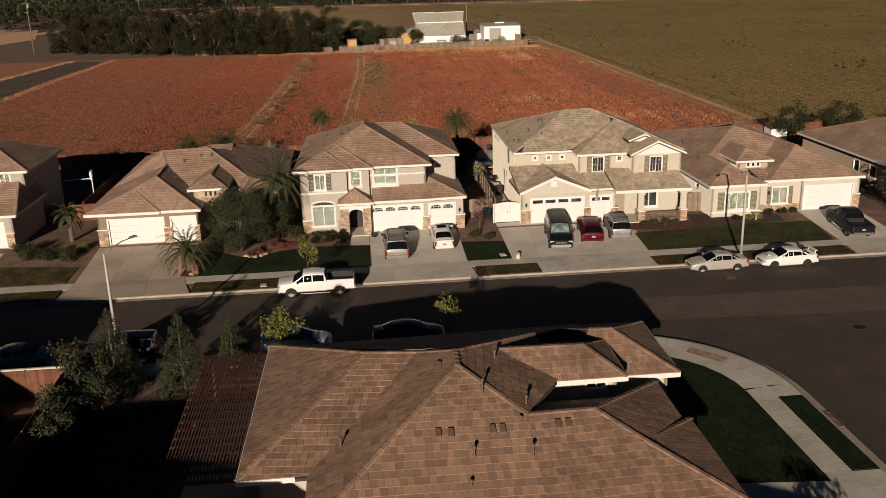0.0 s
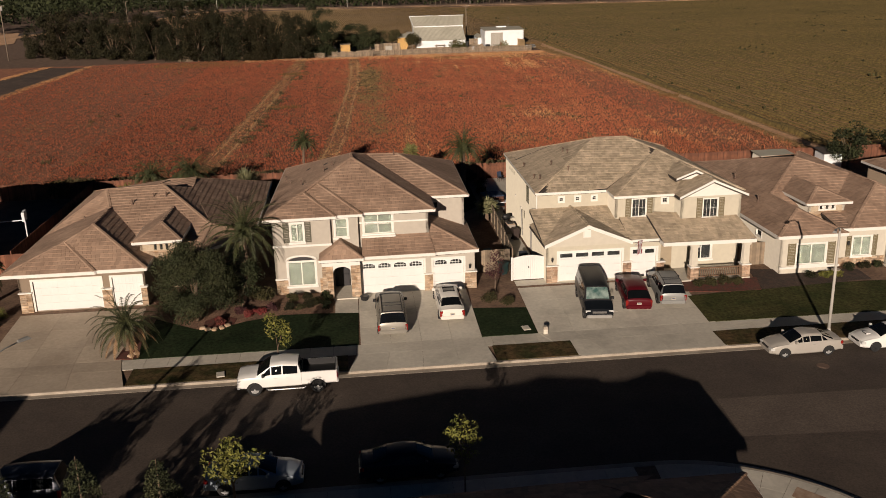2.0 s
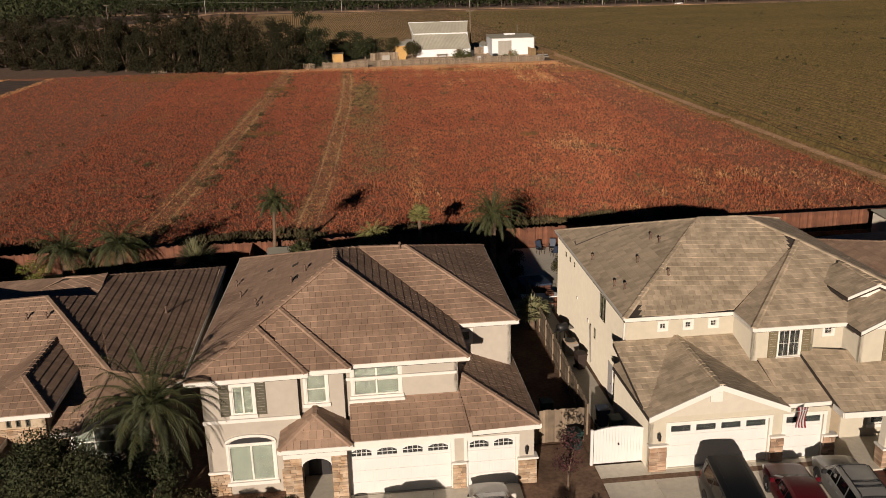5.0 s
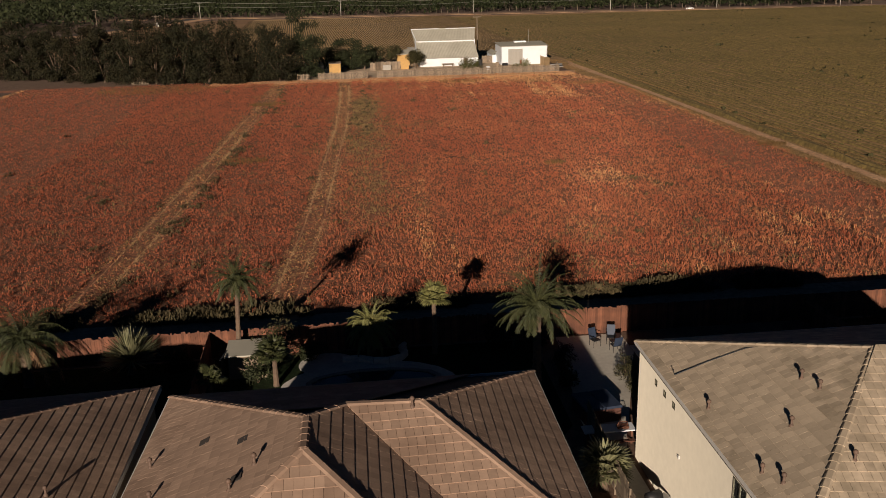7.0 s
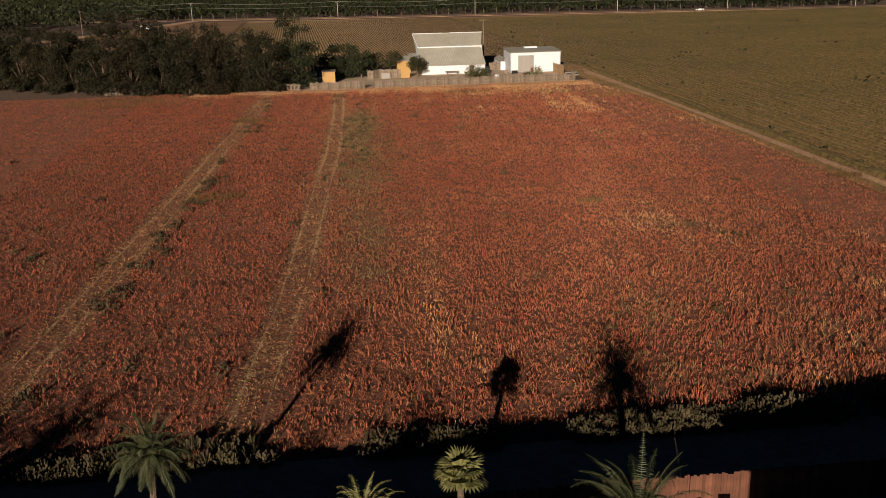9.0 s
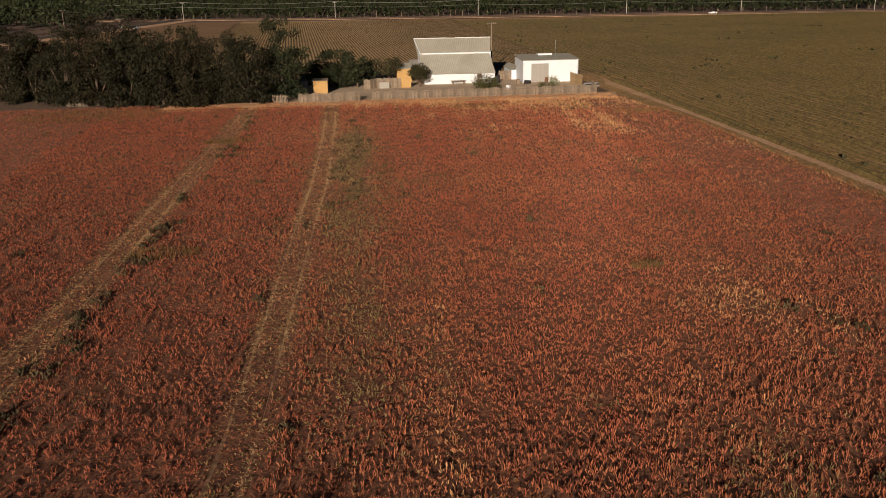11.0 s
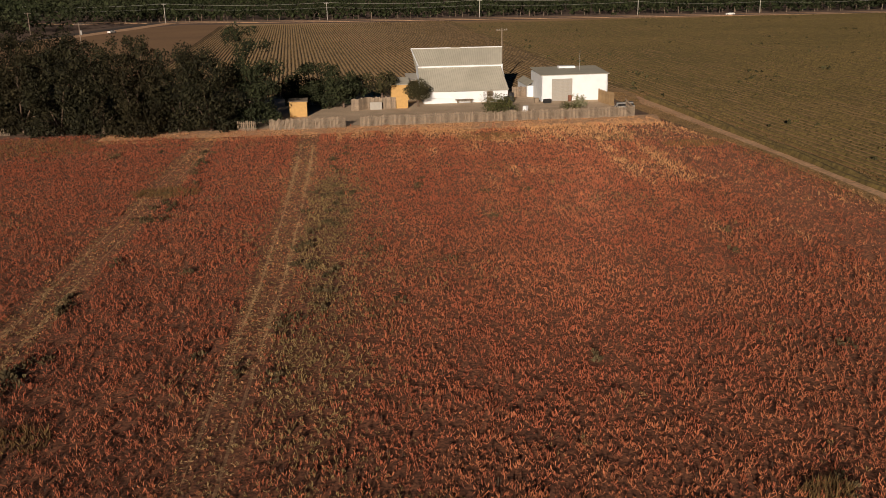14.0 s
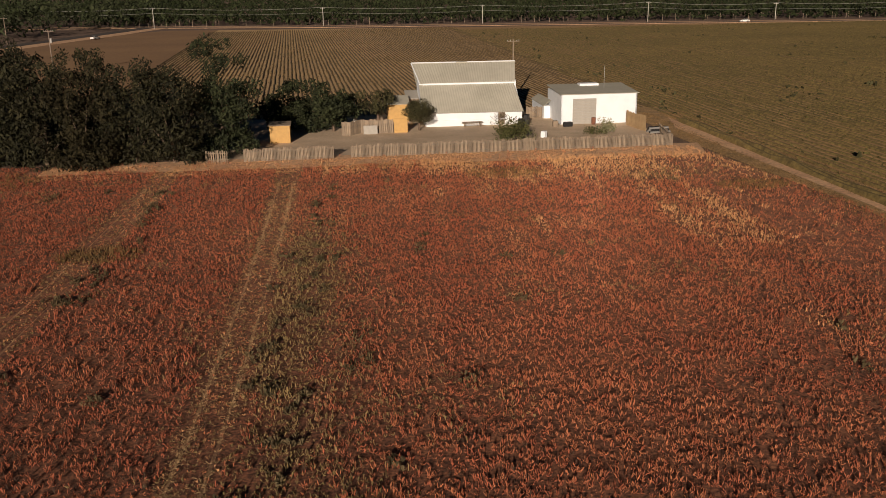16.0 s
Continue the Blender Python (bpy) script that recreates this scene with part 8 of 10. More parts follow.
shrub("rose_bush", 44.0, 286.6, 0.03, 1.9, 1.2, "foliage_bush", "low green bush beside the pale cactus", 354, 0.22, 260)
shrub("rose_bush", 31.6, 296.6, 0.03, 1.5, 2.4, "foliage_grey", "thin shrub against the barn wall", 353, 0.16, 160)
for i, (x, y, w, h, mm, lb) in enumerate([(40.1, 294.9, .8, .9, "wood_grey", "rusty drum beside the shed"), (42.0, 294.5, 1.4, .7, "black", "dark scrap pile before the shed"), (46.4, 295.6, .7, 1.1, "wood_red", "rusty barrel by the roller door"), (34.8, 295.6, .8, 1.3, "black", "black bin near the barn"), (36.2, 285.7, .8, .9, "barn_white", "white plastic chair in the yard"), (36.0, 297.0, 1.0, 1.7, "black", "dark tools against the barn")]):
    solid("yard_box" if mm != "wood_red" else "barrel", Geo().bevel_box(-w / 2, w / 2, -.35, .35, 0, h, .06) if mm != "wood_red" else Geo().tube([(0, 0, 0), (0, 0, .02), (0, 0, h * .5), (0, 0, h)], [.3, .33, .36, .33], 10), M[mm], lb, "yard clutter", place(x, y, 0.03, 12 * i))

picket_fence("wood_screen", [(51.3, 294.2), (51.6, 291.2), (52.3, 288.0)], 2.3, 0.62, 0.006, "wood_tan", "pale tan board panels beside the shed", 1.6, 107, uneven=.06)
pipes = thing("pipe_stack", place(53.6, 286.4, 0.03, 8), "stack of dark irrigation pipes beside the yard fence", "pipes")
for i, (u, v) in enumerate([(k * .34, 0) for k in range(5)] + [(.17 + k * .34, .28) for k in range(4)] + [(.34 + k * .34, .56) for k in range(3)]):
    part("pipe", Geo().tube([(-1.6 + .1 * (i % 3), u - .7, .16 + v), (1.6 - .15 * (i % 2), u - .7, .16 + v)], [.16, .16], 8), M["black" if i % 3 else "metal_grey"], pipes)


# ---- vehicles ----
def paint(name, c, metal=0.0, rough=0.3):
    m = mat(name, c, tuple(v * 0.93 for v in c), rough, 1.5, metal=metal, coat=0.04, spec=0.25)
    m.node_tree.nodes["Principled BSDF"].inputs["Coat Roughness"].default_value = 0.08
    return m


M["car_glass"] = mat("car_glass", (0.006, 0.007, 0.008), None, 0.05, 2, spec=0.4)
M["tail_red"] = mat("tail_lamp_red", (0.26, 0.015, 0.012), None, 0.25, 3)
M["lamp_clear"] = mat("head_lamp_clear", (0.62, 0.62, 0.60), None, 0.15, 3)
M["plate"] = mat("number_plate", (0.45, 0.42, 0.33), None, 0.5, 3)
M["plate_bar"] = mat("plate_bar", (0.10, 0.11, 0.2), None, 0.6, 3)
M["sunshade"] = mat("foil_sunshade", (0.10, 0.22, 0.20), (0.55, 0.68, 0.62), 0.3, 2.5, 0.8, 9, metal=0.6)
M["chrome"] = mat("chrome_trim", (0.55, 0.55, 0.55), None, 0.2, 4, metal=0.9)
P_ = {k: paint("paint_" + k, *v) for k, v in {
    "white": ((0.74, 0.73, 0.70),), "pearl": ((0.72, 0.69, 0.63), 0.0, 0.25), "slate": ((0.06, 0.061, 0.065), 0.0, 0.2), "silver": ((0.36, 0.35, 0.33), 0.5, 0.35), "champagne": ((0.30, 0.28, 0.24), 0.3, 0.35), "pewter": ((0.33, 0.335, 0.325), 0.4, 0.35), "dark": ((0.009, 0.010, 0.015), 0.0, 0.32),
    "green": ((0.007, 0.009, 0.012), 0.0, 0.34), "red": ((0.085, 0.005, 0.010), 0.0, 0.34), "bright": ((0.46, 0.43, 0.385), 0.2, 0.25), "sky": ((0.34, 0.40, 0.46), 0.3, 0.35), "navy": ((0.02, 0.025, 0.04), 0.2, 0.3)}.items()}


def loft(rings):
    g = Geo()
    n = len(rings[0])
    g.v = [tuple(p) for r in rings for p in r]
    for i in range(len(rings) - 1):
        g.f += [(i * n + k, i * n + (k + 1) % n, (i + 1) * n + (k + 1) % n, (i + 1) * n + k) for k in range(n)]
    g.f += [tuple(range(n - 1, -1, -1)), tuple((len(rings) - 1) * n + k for k in range(n))]
    return g


def half_ring(st):
    """Half a car's cross-section: sill, flank, shoulder, pillar, roof."""
    x, w, zs, zb, zr, wr = st
    k = min(1.0, max(0.0, (zr - zb) / 0.12))
    e = 0.02 + 0.07 * k
    return [(w * .86, zs), (w * .985, zs + .10), (w, zs + (zb - zs) * .5), (w * .985, zb - .07), (w * .945, zb), (wr + (w * .945 - wr) * .06, zr - e), (wr * .88, zr - .015), (wr * .5, zr + .012), (0, zr + .02)]


def full_ring(st):
    hr = half_ring(st)
    return [(st[0], -y, z) for y, z in hr] + [(st[0], y, z) for y, z in hr[-2::-1]] + [(st[0], 0, st[2])]


def skin(sa, sb, ks, u0, u1, v0=0.0, v1=1.0, side=0, lift=0.008, uu=None):
    """A pane that follows the body between two stations. ks: ring points from one side to the other; side: -1 or 1 for a flank."""
    ra, rb = full_ring(sa), full_ring(sb)
    n = len(ra)
    lerp = lambda p, q, t: Vector(p).lerp(Vector(q), t)
    if side:
        i, j = (4, 5) if side < 0 else (12, 11)
        pt = lambda u, v: lerp(lerp(ra[i], ra[j], v), lerp(rb[i], rb[j], v), u)
        ua, ub = uu or (u0, u1)
        P = [pt(u0, v0), pt(u1, v0), pt(ub, v1), pt(ua, v1)]
        nrm = (P[1] - P[0]).cross(P[3] - P[0]).normalized()
        if nrm.y * side < 0:
            nrm = -nrm
        return Geo().add([p + nrm * lift for p in P] + [p - nrm * .015 for p in P], [(0, 1, 2, 3), (7, 6, 5, 4), (0, 4, 5, 1), (1, 5, 6, 2), (2, 6, 7, 3), (3, 7, 4, 0)])
    lo = [lerp(ra[k], rb[k], u0) for k in ks]
    hi_ = [lerp(ra[k], rb[k], u1) for k in ks]
    m_ = len(ks)
    nrm = (lo[-1] - lo[0]).cross(hi_[0] - lo[0]).normalized()
    if nrm.z < 0:
        nrm = -nrm
    V = [p + nrm * lift for p in lo + hi_] + [p - nrm * .012 for p in lo + hi_]
    F = []
    for o in (0, 2 * m_):
        F += [(o + k, o + k + 1, o + m_ + k + 1, o + m_ + k) for k in range(m_ - 1)]
    edge = list(range(m_)) + list(range(2 * m_ - 1, m_ - 1, -1))
    F += [(edge[k], edge[(k + 1) % len(edge)], 2 * m_ + edge[(k + 1) % len(edge)], 2 * m_ + edge[k]) for k in range(len(edge))]
    return Geo().add(V, F)


def wheel(root, x, y, r, w=0.22, rims="rim"):
    s = 1 if y > 0 else -1
    wh = new("wheel")
    wh.parent = root
    wh.matrix_basis = pose(x, y, r)
    g = Geo()
    prof = [(0.64 * r, -w / 2), (0.92 * r, -w / 2), (r, -w * 0.33), (r, w * 0.33), (0.92 * r, w / 2), (0.64 * r, w / 2)]
    n = 22
    for i in range(n):
        a = 2 * math.pi * i / n
        g.v += [(math.cos(a) * q, t, math.sin(a) * q) for q, t in prof]
    k = len(prof)
    for i in range(n):
        j = (i + 1) % n
        g.f += [(i * k + m_, j * k + m_, j * k + (m_ + 1) % k, i * k + (m_ + 1) % k) for m_ in range(k)]
    part("tyre", g, M["tyre"], wh, smooth=True)
    rim = Geo()
    o = s * w * 0.40
    rim.disc((0, s * w * 0.18, 0), (0, 1, 0), 0.63 * r, 0.03, 18)
    rim.disc((0, o, 0), (0, 1, 0), 0.13 * r, 0.05, 10)
    for i in range(7):
        a = 2 * math.pi * i / 7
        c, sn = math.cos(a), math.sin(a)
        px, pz = -sn * 0.07 * r, c * 0.07 * r
        q = 0.64 * r
        rim.add([(px, o, pz), (-px, o, -pz), (c * q - px, o - s * .015, sn * q - pz), (c * q + px, o - s * .015, sn * q + pz), (px, o - s * .05, pz), (-px, o - s * .05, -pz), (c * q - px, o - s * .06, sn * q - pz), (c * q + px, o - s * .06, sn * q + pz)],
                [(0, 1, 2, 3), (7, 6, 5, 4), (0, 3, 7, 4), (1, 5, 6, 2)])
    part("rim", rim, M[rims], wh)


ACROSS = [5, 6, 7, 8, 9, 10, 11]


def vehicle(name, m, color, label, W, st, rear, sides, front, wheels, wr, category="car", lower=None, top=None, rails=False, sunroof=False, front_shade=False, bed=None, spoiler=False, tall_lamps=False, ribs=0, scoop=False, rims="rim", group="parked vehicles"):
    """A car, front along +x. st: (x, half width, sill, belt, roof, roof half width); rear, sides, front: first stations of the window sections."""
    r = thing(name, m, label, category, group)
    p = P_[color]
    low = P_[lower] if lower else p
    body = part("body", loft([full_ring(q) for q in st]), p, r, smooth=True)
    body.data.set_sharp_from_angle(angle=radians(32))
    if top:
        part("roof_panel", skin(st[sides[0]], st[sides[-1] + 1], ACROSS, .02, .98, lift=.01), P_[top], r, "dark painted roof")
    part("rear_window", skin(st[rear], st[rear + 1], ACROSS, .06, .93), M["car_glass"], r)
    part("windscreen", skin(st[front], st[front + 1], ACROSS[1:-1] if front_shade else ACROSS, .10 if front_shade else .06, .85 if front_shade else .93), M["sunshade" if front_shade else "car_glass"], r, "foil sunshade behind windscreen" if front_shade else "")
    if front_shade:
        part("windscreen_frame", skin(st[front], st[front + 1], ACROSS, .03, .95, lift=.003), M["black"], r)
    for s in (-1, 1):
        for i in sides:
            part("side_window", skin(st[i], st[i + 1], None, .05, .95, .10, .88, s), M["car_glass"], r)
        if st[front + 1][0] - st[front][0] > .5:
            part("side_window", skin(st[front], st[front + 1], None, .04, .62, .12, .86, s, uu=(.04, .16)), M["car_glass"], r)
        if st[rear + 1][0] - st[rear][0] > .4:
            part("side_window", skin(st[rear], st[rear + 1], None, .5, .96, .12, .86, s, uu=(.84, .96)), M["car_glass"], r)
    i0, i1 = sides[0], sides[-1] + 1
    xr0, xr1, zr, w1 = st[i0][0], st[i1][0], max(q[4] for q in st), st[i0 + 1][5]
    if sunroof:
        part("sunroof", Geo().bevel_box(xr1 - .95, xr1 - .15, -w1 * .66, w1 * .66, zr - .04, zr + .022, .01), M["car_glass"], r)
    if rails:
        for s in (-1, 1):
            part("roof_rail", Geo().tube([(xr0 + .12, s * w1 * .86, zr - .05), (xr0 + .22, s * w1 * .86, zr + .04), (xr1 - .3, s * w1 * .86, zr + .04), (xr1 - .18, s * w1 * .86, zr - .04)], [.028] * 4, 6), M["black"], r)
        for f in (.28, .42):
            x = xr0 + (xr1 - xr0) * f
            part("roof_bar", Geo().tube([(x, -w1 * .86, zr + .05), (x, w1 * .86, zr + .05)], [.024, .024], 6), M["black"], r)
    for i in range(ribs):
        y = w1 * (-.72 + 1.44 * i / (ribs - 1))
        part("roof_rib", Geo().tube([(q[0] + (.15 if k == i0 else -.15 if k == i1 else 0), y, q[4] - .004 - .012 * abs(y)) for k, q in enumerate(st) if i0 <= k <= i1], [.018] * (i1 - i0 + 1), 6), p, r)
    if scoop:
        c = st[-3]
        part("hood_scoop", Geo().bevel_box(c[0] - .35, c[0] - .02, -.25, .25, c[4] - .02, c[4] + .10, .04), p, r)
        part("scoop_mouth", Geo().bevel_box(c[0] - .03, c[0] - .005, -.2, .2, c[4] + .03, c[4] + .08, .01), M["black"], r)
    xf, xr = st[-1][0], st[0][0]
    wf, wb = st[-2][1], st[1][1]
    zf, zbk = st[-2][3], st[1][3]
    for s in (-1, 1):
        yf = s * wf * .80
        part("headlight", Geo().bevel_box(xf - .30, xf - .01, yf - .19, yf + .19, zf - .17, zf - .02, .04), M["lamp_clear"], r)
        h = .42 if tall_lamps else .20
        y0 = s * (wb - .09)
        zbk = bed[3] if bed else zbk
        tl = (y0 + s * .04, .045) if bed else (y0, .10)
        part("taillight", Geo().bevel_box(xr - .03 * bool(bed), xr + .20, tl[0] - tl[1], tl[0] + tl[1] + .005, zbk - .05 - h, zbk - .05, .03), M["tail_red"], r)
        mx, my = st[front + 1][0] - .42, s * (W / 2 + .07)
        zb = st[front + 1][3]
        part("wing_mirror", Geo().bevel_box(mx - .08, mx + .07, my - .12, my + .11, zb + .03, zb + .22, .04), M["black"] if color in ("dark", "green", "silver") or top or bed else p, r)
        for i in sides[-2:]:
            q = st[i + 1]
            part("door_handle", Geo().bevel_box(q[0] - .34, q[0] - .16, s * q[1] - .02, s * q[1] + .02, q[3] - .17, q[3] - .13, .01), M["chrome"] if color in ("champagne", "pearl") else p, r)
    zs0, zs1 = st[0][2], st[-1][2]
    part("front_bumper", Geo().bevel_box(xf - .16, xf + .05, -wf * .93, wf * .93, zs1 - .06, zs1 + .18, .06), low if color not in ("green",) else M["metal_grey"], r)
    part("rear_bumper", Geo().bevel_box(xr - .07, xr + .14, -wb * .95, wb * .95, zs0 - .06, zs0 + .20, .06), low if color not in ("dark",) else M["chrome"], r)
    part("grille", Geo().bevel_box(xf - .06, xf + .03, -wf * .52, wf * .52, zf - .22, zf - .05, .02), M["chrome"] if color == "green" else M["black"], r)
    pz = (zs0 + zbk) / 2 + .02
    pl = part("number_plate", Geo().bevel_box(xr - .03, xr + .02, -.16, .16, pz - .08, pz + .08, .01), M["plate"], r)
    part("plate_bar", Geo().box(xr - .034, xr - .03, -.11, .11, pz - .03, pz + .03), M["plate_bar"], pl)
    if spoiler:
        z = st[2][4]
        part("spoiler", Geo().bevel_box(xr + .05, xr + .32, -W * .38, W * .38, z + .20, z + .25, .02).box(xr + .14, xr + .24, -W * .32, -W * .29, z - .06, z + .21).box(xr + .14, xr + .24, W * .29, W * .32, z - .06, z + .21), p, r)
    for x in wheels:
        for s in (-1, 1):
            n = 14
            ring = [(x + math.cos(math.pi * i / n) * wr * 1.16, wr * .9 + math.sin(math.pi * i / n) * wr * 1.22) for i in range(n + 1)]
            ya, yb = s * (W / 2 - .16), s * (W / 2 + .006)
            k = len(ring)
            part("wheel_arch", Geo().add([(a, ya, c) for a, c in ring] + [(a, yb, c) for a, c in ring], [tuple(range(k)), tuple(range(2 * k - 1, k - 1, -1))] + [(i, (i + 1) % k, k + (i + 1) % k, k + i) for i in range(k)]), M["tyre"], r)
            wheel(r, x, s * (W / 2 - .09), wr, rims=rims)
    if bed:
        xa, xb, zf_, zt_ = bed
        w = W / 2
        for s in (-1, 1):
            part("side_step", Geo().tube([(wheels[0] + .7, s * (w + .02), .42), (wheels[0] + .8, s * (w + .08), .38), (wheels[1] - .8, s * (w + .08), .38), (wheels[1] - .7, s * (w + .02), .42)], [.045] * 4, 8), M["chrome"], r)
        b = part("bed", Geo().bevel_box(xa, xb, -w * .99, -w * .88, zf_ - .25, zt_, .03).bevel_box(xa, xb, w * .88, w * .99, zf_ - .25, zt_, .03).bevel_box(xa - .02, xa + .08, -w * .95, w * .95, zf_ - .35, zt_, .03), p, r)
        part("bed_liner", Geo().box(xa + .08, xb, -w * .88, w * .88, zf_ - .02, zf_ + .03).box(xa + .08, xb, -w * .88, -w * .85, zf_, zt_ + .01).box(xa + .08, xb, w * .85, w * .88, zf_, zt_ + .01).box(xa + .08, xa + .11, -w * .88, w * .88, zf_, zt_ + .01).box(xb - .03, xb, -w * .88, w * .88, zf_, zt_ + .01), M["black"], b)
    return r


def sedan(m, color, label, L=4.7, W=1.82, **k):
    h = L / 2
    st = [(-h, W * .41, .42, .80, .83, W * .34), (-h + .10, W * .465, .32, .99, 1.03, W * .39), (-h + .62, W * .49, .26, 1.0, 1.07, W * .40), (-h + 1.40, W * .5, .22, .99, 1.40, W * .335),
          (-.15, W * .5, .20, .97, 1.46, W * .35), (h - 2.05, W * .5, .20, .95, 1.41, W * .345), (h - 1.15, W * .5, .20, .93, 1.0, W * .42), (h - .55, W * .485, .22, .84, .91, W * .40), (h - .12, W * .44, .28, .70, .76, W * .36), (h, W * .36, .40, .56, .60, W * .3)]
    return vehicle("car", m, color, label, W, st, 2, (3, 4), 5, (-h + .95, h - .90), .33, **k)


def suv(m, color, label, L=4.9, W=1.95, H=1.78, name="car", slope=.30, nose=0.0, **k):
    h = L / 2
    e = h - nose
    st = [(-h, W * .455, .46, .96, .99, W * .40), (-h + .06, W * .485, .36, 1.06, 1.10, W * .43), (-h + slope, W * .495, .32, 1.07, H - .05, W * .37), (-h + 1.30, W * .5, .28, 1.06, H, W * .38), (-h + 2.15, W * .5, .28, 1.05, H, W * .38),
          (e - 2.0, W * .5, .28, 1.04, H - .05, W * .37), (e - 1.25, W * .5, .28, 1.03, 1.12, W * .44), (h - .5, W * .49, .30, .98, 1.04, W * .43), (h - .1, W * .46, .36, .84, .89, W * .40), (h, W * .39, .44, .70, .73, W * .33)]
    k.setdefault("tall_lamps", True)
    return vehicle(name, m, color, label, W, st, 1, (2, 3, 4), 5, (-h + .95, h - .95), .38, **k)


def pickup(m, color, label, L=5.85, W=2.0, **k):
    h = L / 2
    c = -h + 2.1
    st = [(-h, W * .46, .60, .90, .92, W * .40), (-h + .06, W * .485, .50, .92, .94, W * .42), (c - .02, W * .49, .48, .92, .94, W * .42), (c, W * .5, .46, 1.22, 1.28, W * .44), (c + .16, W * .5, .46, 1.22, 1.84, W * .375),
          (c + 1.1, W * .5, .45, 1.21, 1.92, W * .385), (h - 2.0, W * .5, .45, 1.20, 1.86, W * .38), (h - 1.12, W * .5, .44, 1.19, 1.27, W * .45), (h - .5, W * .495, .44, 1.17, 1.25, W * .45), (h - .08, W * .485, .46, 1.10, 1.17, W * .43), (h, W * .46, .50, 1.02, 1.06, W * .41)]
    return vehicle("pickup_truck", m, color, label, W, st, 3, (4, 5), 6, (-h + 1.15, h - 1.0), .41, category="pickup truck", bed=(-h, c - .01, .94, 1.34), tall_lamps=True, ribs=5, **k)


def van(m, color, label, L=5.5, W=2.02):
    h = L / 2
    st = [(-h, W * .47, .5, 1.15, 1.17, W * .44), (-h + .05, W * .49, .36, 1.22, 1.26, W * .46), (-h + .18, W * .5, .32, 1.22, 2.04, W * .40), (-h + 1.6, W * .5, .32, 1.22, 2.1, W * .41), (-h + 2.8, W * .5, .32, 1.21, 2.1, W * .41), (h - 1.75, W * .5, .32, 1.2, 2.04, W * .40),
          (h - .98, W * .5, .32, 1.16, 1.22, W * .46), (h - .5, W * .49, .36, 1.08, 1.13, W * .45), (h - .1, W * .475, .40, .96, 1.0, W * .43), (h, W * .45, .46, .84, .87, W * .4)]
    return vehicle("van", m, color, label, W, st, 1, (2, 3, 4), 5, (-h + 1.05, h - .85), .38, category="van", front_shade=True, tall_lamps=True, ribs=6)


def on_lot(x, y, rz):
    z = lot_z(y) + 0.02
    dz = (lot_z(y + 1.3) - lot_z(y - 1.3)) / 2.6
    slope = math.degrees(math.atan(dz))
    s = math.sin(radians(rz))
    return UM @ pose(x, y, z, 0, 0, 0) @ pose(0, 0, 0, slope, 0, 0) @ pose(0, 0, 0, 0, 0, rz)


ROADZ = -0.285
pickup(place(-5.6, 66.0, ROADZ, 180), "white", "white crew-cab pickup parked along the kerb")
sedan(place(26.6, 66.0, ROADZ, 180), "bright", "silver sedan parked at the kerb", sunroof=False)
sedan(place(32.55, 66.05, ROADZ, 180), "white", "white sporty sedan with rear spoiler parked at the kerb", L=4.6, spoiler=True, scoop=True, rims="black")
sedan(place(-6.6, 55.4, ROADZ, 0), "sky", "pale blue-grey sedan parked under a street tree", L=4.6)
sedan(place(0.9, 55.4, ROADZ, 0), "navy", "dark sedan parked in the house's shadow", L=4.8)
suv(place(-17.9, 55.5, ROADZ, 180), "navy", "dark people carrier parked in shade", L=4.9)
sedan(place(-24.3, 55.5, ROADZ, 0), "silver", "grey sedan parked in deep shade", L=4.7)
suv(on_lot(1.0, 74.6, 90), "champagne", "grey sport utility vehicle parked nose to the garage", L=5.9, W=2.04, H=1.86, nose=.4, rails=True, top="slate")
sedan(on_lot(5.2, 75.95, 90), "pearl", "white saloon with black sunroof on the driveway", L=5.2, sunroof=True, tall_lamps=True)
van(on_lot(15.5, 74.7, -96.5), "green", "dark green passenger van with foil sunshade")
suv(on_lot(18.6, 75.5, 83.0), "red", "deep red hatchback on the driveway", L=5.0, W=1.88, H=1.58, slope=.75)
suv(on_lot(21.2, 75.9, 84.0), "pewter", "silver compact utility vehicle on the driveway", L=4.8, W=1.88, H=1.78, rails=True, top="slate")
pickup(on_lot(42.0, 73.4, 84.0), "dark", "black pickup parked on the driveway")
sedan(place(205.0, 583.0 + 5, 0.07, 175), "white", "small white car passing on the country road")
sedan(place(-95.0, 560.0, 0.08, 70), "white", "white car on the far side road")


